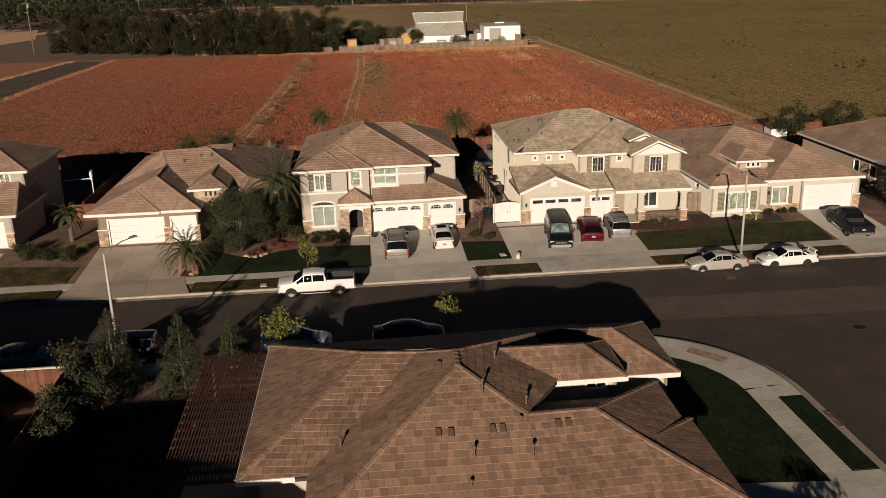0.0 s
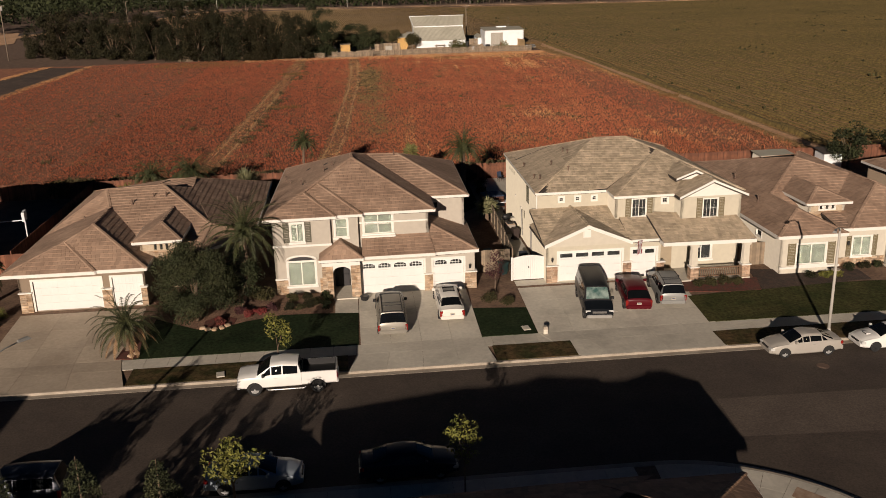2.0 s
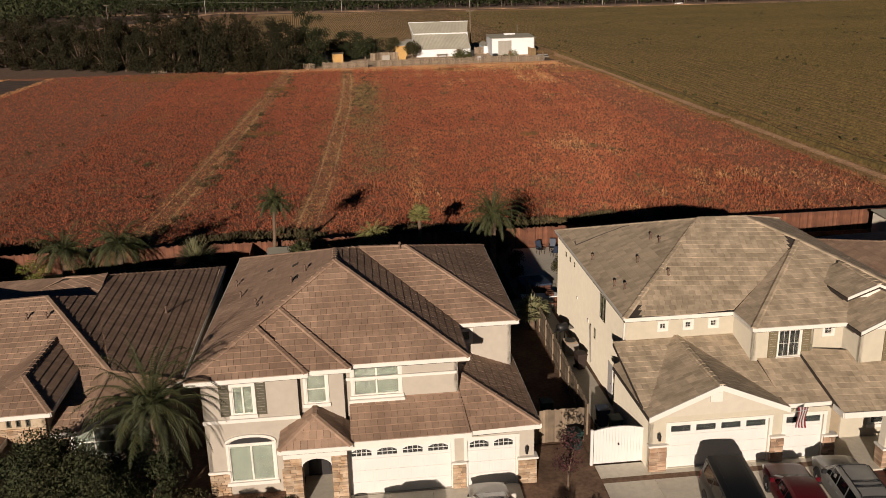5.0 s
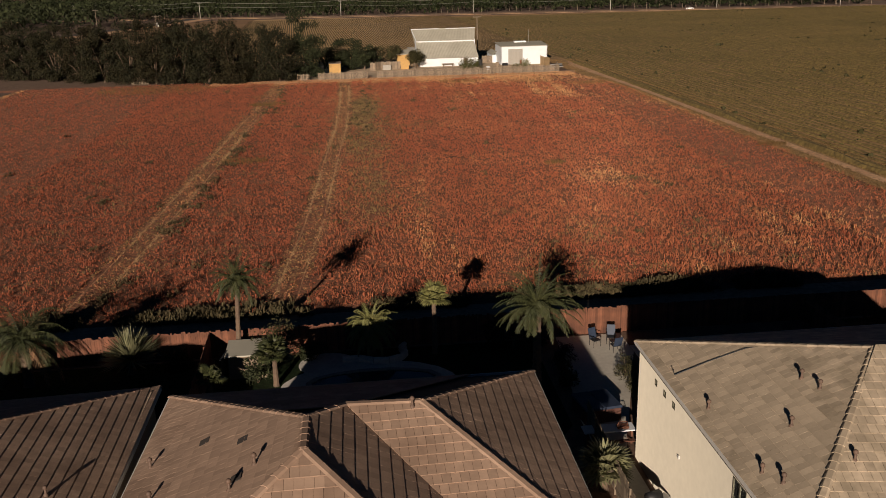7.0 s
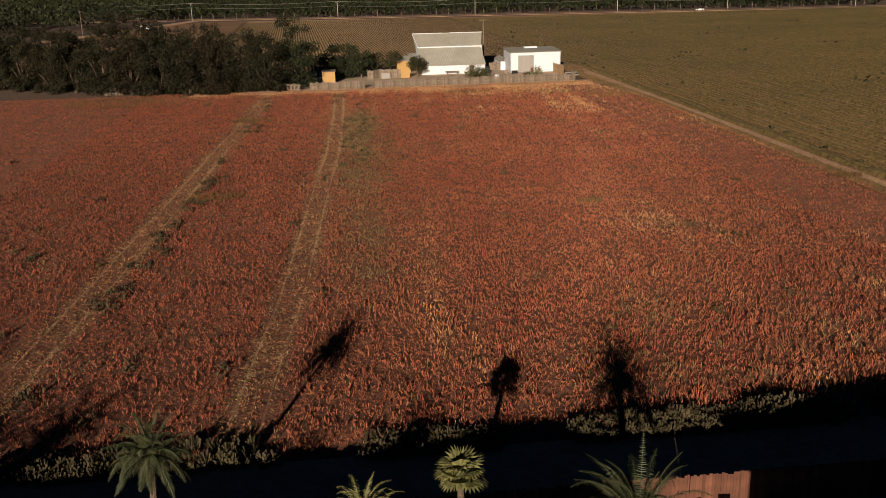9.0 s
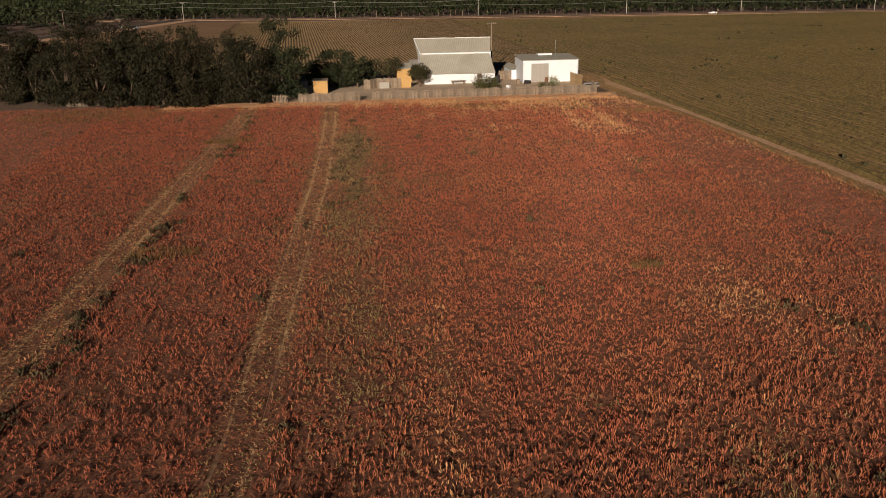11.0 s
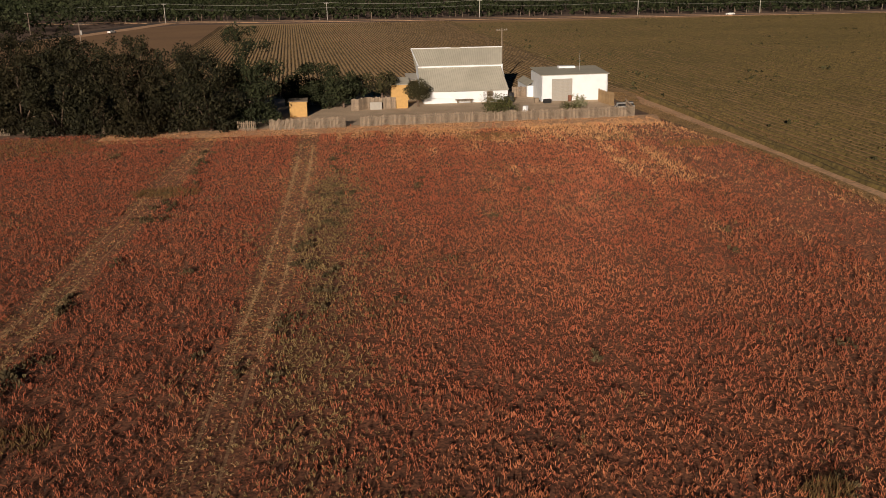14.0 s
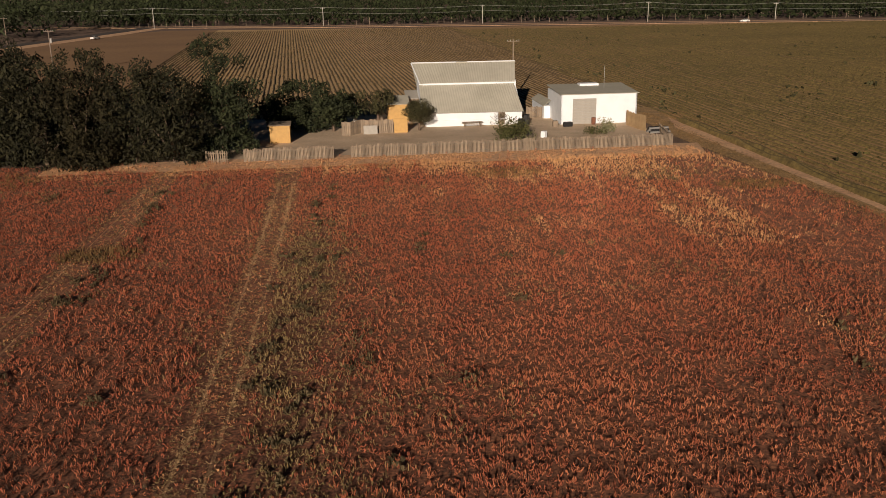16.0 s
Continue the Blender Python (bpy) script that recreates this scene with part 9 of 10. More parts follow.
# ---- street furniture and gardens ----
def street_lamp(x, y, z, h, arm, label):
    r = thing("street_lamp", place(x, y, z), label, "street lamp", "street lamps")
    part("base", Geo().tube([(0, 0, 0), (0, 0, .12), (0, 0, .4)], [.2, .18, .12], 10), M["pole"], r)
    part("pole", Geo().tube([(0, 0, .1), (0, 0, h * .6), (0, 0, h)], [.11, .09, .065], 10), M["pole"], r, smooth=True)
    ax, ay = arm
    part("arm", Geo().tube([(0, 0, h - .15), (ax * .3, ay * .3, h + .18), (ax * .7, ay * .7, h + .36), (ax, ay, h + .40)], [.045, .04, .035, .03], 7), M["metal_grey"], r, smooth=True)
    hd = Vector((ax, ay, 0)).normalized()
    c = Vector((ax, ay, h + .38)) + hd * .3
    sd = Vector((-hd.y, hd.x, 0)) * .13
    part("lamp_head", Geo().add([c - hd * .32 - sd * .6, c + hd * .32 - sd, c + hd * .32 + sd, c - hd * .32 + sd * .6] + [p + Vector((0, 0, .12)) for p in (c - hd * .28 - sd * .4, c + hd * .22 - sd * .6, c + hd * .22 + sd * .6, c - hd * .28 + sd * .4)], [(3, 2, 1, 0), (4, 5, 6, 7), (0, 1, 5, 4), (1, 2, 6, 5), (2, 3, 7, 6), (3, 0, 4, 7)]), M["metal_grey"], r)
    return r


street_lamp(29.55, 68.0, -0.12, 7.25, (-1.2, -1.6), "tall pale tapered street lamp on the verge")
street_lamp(-17.6, 53.6, -0.12, 7.75, (1.2, 1.6), "tall pale tapered street lamp by the shaded kerb")
solid("manhole_cover", Geo().disc((26.9, 63.7, -0.262), (0, 0, 1), .38, .03, 20).disc((26.9, 63.7, -0.25), (0, 0, 1), .30, .02, 20), M["vent"], "round iron manhole cover in the road", "manhole", UM)
solid("manhole_cover", Geo().disc((31.3, 52.8, -0.292), (0, 0, 1), .38, .03, 20), M["black"], "dark iron manhole cover in the side street", "manhole", UM)
solid("tactile_ramp", Geo().prism([(18.9, 51.2), (20.6, 49.2), (19.9, 48.6), (18.3, 50.5)], -0.2, -0.118), M["brick_veneer"], "red-brown textured kerb ramp", "ramp", UM, kind="structure")


def mailbox(x, y):
    r = thing("mailbox", place(x, y, lot_z(y)), "grey stone mailbox pillar beside the driveway", "mailbox")
    part("pillar", Geo().bevel_box(-.15, .15, -.15, .15, 0, .34, .03), M["concrete"], r)
    part("box", Geo().bevel_box(-.16, .16, -.18, .18, .34, .54, .04), M["kerb"], r)


sheet("corner_path", [(13.6, 33.7), (19.73, 33.2), (19.73, 35.1), (13.6, 35.7)], 0.05, 0.06, M["concrete"], "concrete path from the corner house to the pavement", "path")
drain = thing("storm_drain", place(23.0, 41.1, ROADZ), "dark iron storm drain grate in the gutter", "drain")
part("grate_frame", Geo().box(-.28, .28, -.85, -.78, .0, .04).box(-.28, .28, .78, .85, .0, .04).box(-.28, -.22, -.78, .78, .0, .04).box(.22, .28, -.78, .78, .0, .04), M["vent"], drain)
for i in range(12):
    part("grate_bar", Geo().box(-.22, .22, -.02, .02, .0, .035).moved(pose(0, -.72 + .13 * i, 0)), M["vent"], drain)
mailbox(11.2, 71.0)
for x, y in ((10.05, 71.9), (-9.9, 67.9), (1.0, 52.6), (11.2, 52.8)):
    solid("utility_cover", Geo().bevel_box(-.25, .25, -.35, .35, 0, .06, .02), M["concrete"], "small concrete utility cover set in grass", "utility cover", place(x, y, lot_z(y) + .03, 8))

# front garden of the tan house
M["bed_bark"] = mat("bed_bark", (0.22, 0.125, 0.08), (0.13, 0.075, 0.048), 0.95, 1.2, 0.9, 22, fine=9, amp=0.5, coords="WORLD")
M["foliage_red"] = mat("foliage_red", (0.20, 0.035, 0.035), (0.12, 0.04, 0.03), 0.8, 1.0, vary=0.45, island=True, coords="WORLD", spec=0.25)
sheet("planting_bed_1", [(-13.6, 75.2), (-9.5, 74.9), (-6.0, 73.9), (-3.0, 74.4), (-3.2, 80.2), (-16.4, 80.5)], 0.0, 0.06, M["bed_bark"], "brown bark planting bed below the house", "planting bed")
sheet("planting_bed_2", [(22.8, 76.2), (26.0, 75.7), (28.5, 75.7), (29.1, 77.9), (22.8, 77.9)], 0.045, 0.06, M["mulch"], "red mulch bed before the porch", "planting bed")
# The house's shadow over this bed is put into the mulch colour.
sheet("planting_bed_3", [(28.6, 75.75), (37.5, 76.4), (37.5, 78.3), (29.2, 79.6)], 0.043, 0.06, M["mulch_shade"], "dark mulch bed below the window, house shadow in its colour", "planting bed")
sheet("planting_bed_4", [(-17.0, 71.2), (-15.6, 71.2), (-15.9, 75.0), (-16.6, 75.2)], 0.05, 0.06, M["mulch"], "red mulch strip under a small palm", "planting bed")
sheet("planting_bed_5", [(-12.0, 75.0), (-11.0, 74.7), (-10.0, 75.2), (-9.8, 76.3), (-11.0, 77.0), (-12.0, 76.2)], 0.03, 0.05, M["mulch"], "red mulch under the olive tree", "planting bed")
sheet("planting_bed_6", [(6.95, 74.9), (10.7, 74.6), (10.7, 82.4), (7.0, 82.4)], 0.02, 0.05, M["soil"], "bare brown bed between the driveways", "planting bed")
sheet("front_path", [(-2.9, 76.0), (-1.25, 76.0), (-1.25, 78.6), (-2.9, 78.6)], 0.008, 0.04, M["concrete"], "concrete path to the front door", "path")
for i, (x, y) in enumerate([(-12.0, 75.0), (-11.6, 74.75), (-11.15, 74.7), (-10.7, 74.9), (-16.1, 71.5), (-15.8, 71.8), (-10.35, 75.2)]):
    g = Geo().bevel_box(-.22, .22, -.17, .17, -.1, .18, .07)
    solid("rock", g, M["stone"], "pale rounded garden rock edging the bed", "rock", place(x, y, lot_z(y), 37 * i), group="garden rocks")

tree("olive_tree", -12.5, 76.6, 0.25, 5.4, 2.6, 2.4, 0.22, 110, 400, 0.12, "foliage_tree", "broad grey-green olive tree in the front garden", 401, clump_r=.78, low=1.2, skirt=16)
tree("shade_tree", -9.6, 78.2, 0.3, 4.3, 1.4, 2.0, .12, 30, 130, .14, "foliage_dark", "dark dense bush between the olive tree and the house", 410, clump_r=.55, low=.6, skirt=6)
tree("young_tree", -6.35, 68.5, -0.1, 3.7, 0.95, 1.25, 0.04, 14, 42, 0.16, "foliage_yellow", "young staked tree with yellow-green leaves on the verge", 402, clump_r=.42, low=1.4)
tree("young_tree", 3.4, 52.9, -0.12, 4.1, 0.8, 1.3, 0.04, 14, 40, 0.16, "foliage_yellow", "slender young tree with bright green leaves by the pavement", 403, clump_r=.4, low=1.5)
tree("young_tree", -7.3, 53.2, -0.12, 3.4, 1.1, 1.1, 0.06, 20, 55, 0.17, "foliage_yellow", "leafy yellow-green young tree shading a parked car", 404, clump_r=.5, low=1.4)
# Next tree is unseen, added to drop a round shadow on the corner lawn.
tree("shade_tree", 14.6, 20.9, -0.1, 4.2, 1.5, 1.4, .12, 26, 90, .2, "foliage_dark", "unseen round leafy tree, added to shade the corner lawn", 411, clump_r=.6, low=1.4)
tree("plum_tree", 9.0, 78.4, 0.35, 3.1, .55, 1.2, 0.06, 14, 60, 0.12, "foliage_plum", "dark purple-leaved plum tree between two houses", 405, clump_r=.45, low=1.0)
tree("shade_tree", 48.3, 74.8, 0.15, 5.2, 2.3, 2.0, 0.14, 40, 100, 0.22, "foliage_dark", "dark leafy tree at the edge of a driveway", 406, clump_r=.8, low=1.5)
tree("shade_tree", 55.5, 112.0, 0.45, 5.2, 2.3, 2.2, 0.15, 34, 90, 0.25, "foliage_dark", "round dark tree in the far back yard", 407, clump_r=.8, low=1.2)
tree("shade_tree", 63.0, 113.0, 0.45, 5.0, 2.6, 2.1, 0.15, 34, 90, 0.25, "foliage_dark", "round dark tree behind the low house", 408, clump_r=.8, low=1.2)
tree("shade_tree", 73.0, 104.0, 0.45, 6.0, 3.0, 2.6, 0.15, 34, 90, 0.28, "foliage_olive", "bushy tree rising behind the low house", 409, clump_r=1.0, low=1.2)

CONIFERS = [(-13.0, 50.2, 5.0, 1.6), (-10.3, 52.0, 3.6, 1.3), (-17.2, 51.0, 5.2, 1.6)]
for i, (x, y, h, rr) in enumerate(CONIFERS):
    spruce(x, y, -0.12, h, rr, 420 + i, "dark conical evergreen in the shaded side yard")
for i, (x, y, h, rr) in enumerate([(-18.4, 48.6, 3.0, 1.0), (-18.9, 45.6, 2.8, .9), (-18.2, 42.6, 2.6, 1.0), (-17.2, 47.8, 2.8, 1.0)]):
    tree("shade_tree", x, y, -0.12, h, rr, h * .42, .08, 20, 70, 0.14, "foliage_tree", "loose olive-green tree along the shaded fence", 430 + i, clump_r=.42, low=.8)
tree("shade_tree", -19.0, 49.6, -.12, 4.0, 1.5, 1.2, .1, 16, 60, .2, "foliage_olive", "drooping feathery tree behind the fence", 436, droop=.6, clump_r=.55, low=1.4)

SHRUBS = [(-8.2, 79.2, .9, 1.3, "foliage_olive"), (-6.1, 78.6, .5, .7, "foliage_olive"), (-4.7, 77.6, .5, .7, "foliage_grey"), (-6.2, 77.3, .45, .6, "foliage_grey"), (-3.6, 78.4, .5, .8, "foliage_dark"), (-3.6, 77.1, .45, .7, "foliage_dark"), (-5.0, 78.9, .4, .6, "foliage_grey"),
          (-7.4, 77.4, .45, .6, "foliage_plum"), (-9.0, 76.7, .5, .5, "foliage_red"), (-8.2, 77.0, .4, .4, "foliage_red"), (-9.6, 77.2, .5, .5, "foliage_plum"), (-10.9, 75.6, .45, .5, "foliage_red"), (-5.4, 77.1, .4, .5, "foliage_olive"), (-4.3, 77.9, .4, .6, "foliage_olive"), (8.4, 76.6, .8, .7, "foliage_olive"), (9.5, 76.0, .6, .5, "foliage_olive"), (24.2, 77.0, .5, .6, "foliage_olive"), (25.2, 77.0, .5, .65, "foliage_olive"), (26.2, 77.0, .5, .7, "foliage_olive"), (27.2, 77.0, .5, .6, "foliage_olive"),
          (33.2, 77.4, .5, .5, "foliage_grey"), (34.2, 77.3, .5, .5, "foliage_yellow"), (35.2, 77.4, .5, .5, "foliage_yellow"), (36.8, 78.4, .5, .6, "foliage_dark"), (38.2, 78.6, .5, .5, "foliage_grey"), (39.3, 78.6, .4, .5, "foliage_dark"),
          (-27.4, 76.5, .9, 1.0, "foliage_olive"), (-28.9, 77.0, 1.0, 1.1, "foliage_dark"), (-30.5, 77.2, 1.0, 1.1, "foliage_dark"), (-26.9, 78.8, .7, .8, "foliage_yellow"), (-31.7, 78.4, .9, 1.2, "foliage_dark"), (12.2, 108.0, .9, 1.4, "foliage_olive"), (15.8, 107.2, .8, 1.5, "foliage_olive"), (15.9, 108.7, .8, 1.4, "foliage_olive"), (15.7, 105.9, .7, 1.2, "foliage_olive"),
          (12.6, 110.2, .8, 1.3, "foliage_grey"), (12.9, 111.8, .7, 1.2, "foliage_plum"), (11.8, 113.6, .9, 1.6, "foliage_grey"), (-4.4, 113.6, 1.6, 3.0, "foliage_olive"), (-5.3, 111.2, 1.0, 1.5, "foliage_dark"), (-2.2, 113.8, 1.0, 1.6, "foliage_dark"), (-10.2, 113.6, 1.0, 1.3, "foliage_grey"), (9.4, 114.0, 1.1, 2.0, "foliage_grey"),
          (-24.0, 103.6, 1.6, 2.4, "foliage_dark"), (-28.0, 106.5, 1.6, 2.0, "foliage_olive"), (-25.0, 112.5, 1.3, 2.2, "foliage_yellow"), (-21.5, 113.8, 1.2, 1.4, "foliage_olive"), (-33.0, 113.5, 1.8, 2.8, "foliage_dark"), (34.0, 113.4, .8, 1.4, "foliage_olive")]
for i, (x, y, rr, h, mm) in enumerate(SHRUBS):
    shrub("shrub", x, y, lot_z(y) - .02, rr, h, mm, {"foliage_olive": "rounded olive-green garden shrub", "foliage_grey": "dry grey-green garden shrub", "foliage_dark": "dark green clipped garden shrub", "foliage_plum": "dark reddish garden shrub", "foliage_red": "low red-leaved plant on the bark bed", "foliage_yellow": "bright yellow-green garden shrub"}[mm], 500 + i, .09 if rr < .9 else .14, 620, group="garden shrubs")

# palms
def yucca(x, y, z, r, n, seed):
    rng = random.Random(seed)
    root = thing("yucca", place(x, y, z), "spiky pale green yucca by the back fence", "yucca")
    part("stem", Geo().tube([(0, 0, -.1), (0, 0, .95)], [.25, .18], 8), M["bark"], root)
    g = Geo()
    for i in range(n):
        az, el = rng.uniform(0, 6.28), math.asin(rng.uniform(-.1, 1))
        d = Vector((math.cos(az) * math.cos(el), math.sin(az) * math.cos(el), math.sin(el)))
        s = d.cross(Vector((0, 0, 1))).normalized() if abs(d.z) < .98 else Vector((1, 0, 0))
        q = r * rng.uniform(.75, 1.1)
        c = Vector((0, 0, .95))
        g.add([c - s * .02, c + d * q * .5 - s * .05, c + d * q, c + d * q * .5 + s * .05], [(0, 1, 2), (0, 2, 3)])
    part("leaves", g, M["palm_pale"], root)
    return root


palm("palm", -9.2, 79.4, .45, 5.2, .16, 56, 3.7, .55, .45, "tall feathery palm between the houses", 601, leafmat="palm_leaf", up=(-5, 82))
palm("palm", -16.5, 72.6, -.05, 1.8, .26, 60, 2.9, .45, .5, "small arching palm on red mulch beside the driveway", 602, leafmat="palm_leaf", up=(-25, 80), dead=12)
palm("palm", -6.7, 114.2, .45, 5.2, .15, 46, 2.0, .45, .45, "slender palm rising over the back fence", 603, up=(-5, 82), lean=(.3, 0))
palm("palm", 10.4, 107.6, .45, 5.0, .24, 60, 2.9, .5, .45, "big drooping feather palm beside the back yard path", 604, up=(-5, 82))
palm("palm", 5.3, 113.7, .45, 3.6, .16, 22, 1.15, .8, .3, "small fan palm beyond the pool", 605, fan=True, leafmat="palm_bright", up=(-15, 75))
palm("palm", 1.4, 114.2, .45, 1.7, .25, 70, 2.1, .45, .55, "squat yellow-green palm by the back fence", 606, leafmat="palm_bright", up=(-10, 80))
yucca(-12.9, 113.6, .45, 2.0, 520, 607)
palm("palm", -18.6, 112.9, .45, 2.9, .3, 44, 3.4, .75, .45, "broad arching palm in the back yard", 608, up=(-20, 70), dead=4)
palm("palm", -22.6, 112.3, .45, 2.8, .3, 40, 3.0, .7, .45, "drooping palm beside a wooden fence", 609, up=(-20, 70), dead=4)
palm("palm", -4.2, 110.6, .45, 1.9, .16, 26, 1.25, .8, .3, "short fan palm by the storage shed", 610, fan=True, leafmat="palm_leaf", up=(-10, 80))
palm("palm", -7.6, 108.7, .45, 1.5, .14, 14, .95, .9, .3, "low fan palm on the dark lawn", 611, fan=True, up=(0, 75))
palm("palm", 11.3, 97.4, .45, .9, .2, 26, 1.5, .8, .2, "bushy fan palm behind the side fence", 612, fan=True, leafmat="palm_pale", up=(0, 80))
palm("palm", -28.6, 82.0, .45, 2.6, .2, 24, 2.0, .5, .5, "palm in the shaded front yard", 613, up=(-30, 70))

# back fences
lotz = lambda x, y: lot_z(y) - .05
picket_fence("back_fence", [(-44, 115.3), (17.65, 115.3)], 1.85, .14, .006, "wood_red", "redwood board fence along the back yards", 2.4, 97, z=lotz, uneven=.06)
picket_fence("back_fence", [(17.65, 115.3), (70, 115.3)], 1.85, .14, .006, "wood_red", "redwood board fence behind the cream house", 2.4, 98, z=lotz, uneven=.02)
picket_fence("side_fence", [(11.2, 83.3), (11.7, 97.0), (12.0, 103.0)], 1.75, .14, .006, "wood_grey", "weathered board fence between two side yards", 2.4, 99, z=lotz, uneven=.03)
picket_fence("side_fence", [(7.9, 82.8), (10.9, 82.8)], 1.85, .14, .006, "wood_grey", "weathered board gate beside the garage", 1.5, 100, z=lotz, uneven=.02)
picket_fence("side_fence", [(29.0, 80.8), (31.0, 80.8)], 1.9, .14, .006, "wood_grey", "board fence between the cream and pale houses", 1.0, 101, z=lotz, uneven=.02)
picket_fence("side_fence", [(-33.2, 89.0), (-26.2, 89.2)], 1.75, .14, .006, "wood_red", "sunlit board fence across a side yard", 2.3, 102, z=lotz, uneven=.02)
picket_fence("side_fence", [(-8.3, 99.0), (-8.5, 115.2)], 1.8, .14, .006, "wood_red", "board fence between two back yards", 2.4, 103, z=lotz, uneven=.02)
picket_fence("side_fence", [(29.9, 100.0), (29.9, 115.2)], 1.8, .14, .006, "wood_red", "dark board fence behind the cream house", 2.4, 104, z=lotz, uneven=.02)
picket_fence("side_fence", [(48.6, 84.0), (48.8, 115.2)], 1.8, .14, .006, "wood_red", "redwood fence beside the low house", 2.4, 105, z=lotz, uneven=.02)
picket_fence("side_fence", [(-29.6, 90.0), (-29.6, 115.2)], 1.8, .14, .006, "wood_red", "shaded fence between back yards", 2.4, 106, z=lotz, uneven=.02)
picket_fence("side_fence", [(-60, 50.4), (-19.7, 50.2), (-19.7, 30.0)], 1.85, .14, .006, "wood_red", "reddish board fence along the corner lot", 2.4, 107, z=-.15, cap=True, uneven=.01)
solid("fence_rail", Geo().bevel_box(-60, -19.7, 50.27, 50.45, 1.68, 1.78, .02).bevel_box(-60, -19.7, 50.27, 50.33, -.1, .12, .02), M["concrete"], "pale rail along the reddish fence", "fence rail", UM)


def vinyl_gate():
    r = thing("gate", place(11.9, 80.3, .45), "white vinyl double gate with an arched top", "gate")
    n = 16
    for i in range(n):
        u0, u1 = -1.2 + 2.4 * i / n, -1.2 + 2.4 * (i + 1) / n
        z = lambda u: 1.75 + .18 * (1 - (u / 1.2) ** 2)
        part("board", Geo().add([(u0 + .004, -.02, .06), (u1 - .004, -.02, .06), (u1 - .004, .02, .06), (u0 + .004, .02, .06), (u0 + .004, -.02, z(u0)), (u1 - .004, -.02, z(u1)), (u1 - .004, .02, z(u1)), (u0 + .004, .02, z(u0))], [(3, 2, 1, 0), (4, 5, 6, 7), (0, 1, 5, 4), (1, 2, 6, 5), (2, 3, 7, 6), (3, 0, 4, 7)]), M["door_white"], r)
    g = Geo()
    for i in range(12):
        u0, u1 = -1.25 + 2.5 * i / 12, -1.25 + 2.5 * (i + 1) / 12
        z = lambda u: 1.75 + .18 * (1 - (u / 1.25) ** 2)
        g.add([(u0, -.04, z(u0)), (u1, -.04, z(u1)), (u1, .04, z(u1)), (u0, .04, z(u0)), (u0, -.04, z(u0) + .07), (u1, -.04, z(u1) + .07), (u1, .04, z(u1) + .07), (u0, .04, z(u0) + .07)], [(3, 2, 1, 0), (4, 5, 6, 7), (0, 1, 5, 4), (2, 3, 7, 6)])
    part("top_rail", g, M["door_white"], r)
    for s in (-1.3, 1.3):
        part("post", Geo().bevel_box(s - .07, s + .07, -.07, .07, -.1, 1.9, .02), M["door_white"], r)
    part("latch", Geo().box(-.04, .04, -.06, -.02, 1.0, 1.12), M["black"], r)


vinyl_gate()


def bin_(x, y, rz, color, label):
    r = thing("wheelie_bin", place(x, y, lot_z(y), rz), label, "bin", "bins")
    part("body", Geo().add([(-.22, -.24, .06), (.22, -.24, .06), (.22, .24, .06), (-.22, .24, .06), (-.3, -.32, .98), (.3, -.32, .98), (.3, .32, .98), (-.3, .32, .98)], [(3, 2, 1, 0), (4, 5, 6, 7), (0, 1, 5, 4), (1, 2, 6, 5), (2, 3, 7, 6), (3, 0, 4, 7)]), M[color], r)
    part("lid", Geo().bevel_box(-.33, .33, -.36, .36, .98, 1.06, .03), M[color], r)
    part("handle", Geo().tube([(-.25, .38, .96), (.25, .38, .96)], [.02, .02], 6), M[color], r)
    for s in (-.26, .26):
        part("wheel", Geo().disc((s, .26, .11), (1, 0, 0), .11, .05, 12), M["tyre"], r)


M["bin_brown"] = mat("bin_brown", (0.045, 0.03, 0.025), None, 0.6, 3)
M["bin_blue"] = mat("bin_blue", (0.03, 0.045, 0.08), None, 0.6, 3)
M["bin_teal"] = mat("bin_teal", (0.02, 0.05, 0.048), None, 0.6, 3)
bin_(12.85, 90.9, 10, "bin_brown", "brown wheeled rubbish bin against the wall")
bin_(12.2, 84.0, 0, "bin_blue", "grey-blue wheeled bin behind the gate")
bin_(12.55, 82.9, 0, "bin_teal", "teal wheeled bin behind the gate")
bin_(10.2, 81.9, 20, "bin_teal", "dark teal bin before the board gate")
bin_(9.5, 85.2, 0, "bin_teal", "teal bin in the dark side yard")

ac = thing("air_conditioner", place(12.75, 93.0, lot_z(93)), "beige outdoor air conditioning unit on a slab", "air conditioner")
part("slab", Geo().bevel_box(-.5, .5, -.5, .5, -.05, .08, .02), M["concrete"], ac)
part("housing", Geo().bevel_box(-.42, .42, -.42, .42, .08, .95, .05), M["stucco_brown"], ac)
for i in range(10):
    for turn in (0, 90, 180, 270):
        part("fin", Geo().box(-.43, .43, -.435, -.42, .14 + i * .075, .18 + i * .075).moved(pose(0, 0, 0, 0, 0, turn)), M["metal_grey"], ac)
part("fan_guard", Geo().disc((0, 0, .96), (0, 0, 1), .34, .03, 16), M["black"], ac)

bbq = thing("barbecue", place(12.75, 95.0, lot_z(95), 20), "black kettle barbecue with side shelf", "barbecue")
part("hood", Geo().tube([(-.35, 0, .95), (-.3, 0, 1.0), (.3, 0, 1.0), (.35, 0, .95)], [.12, .27, .27, .12], 10), M["black"], bbq, smooth=True)
for a in (-.555, .555):
    part("shelf", Geo().bevel_box(a - .195, a + .195, -.22, .22, .85, .9, .01), M["metal_grey"], bbq)
for a in (-.3, .3):
    for b in (-.18, .18):
        part("leg", Geo().tube([(a, b, 0), (a, b, .85)], [.02, .02], 5), M["black"], bbq)

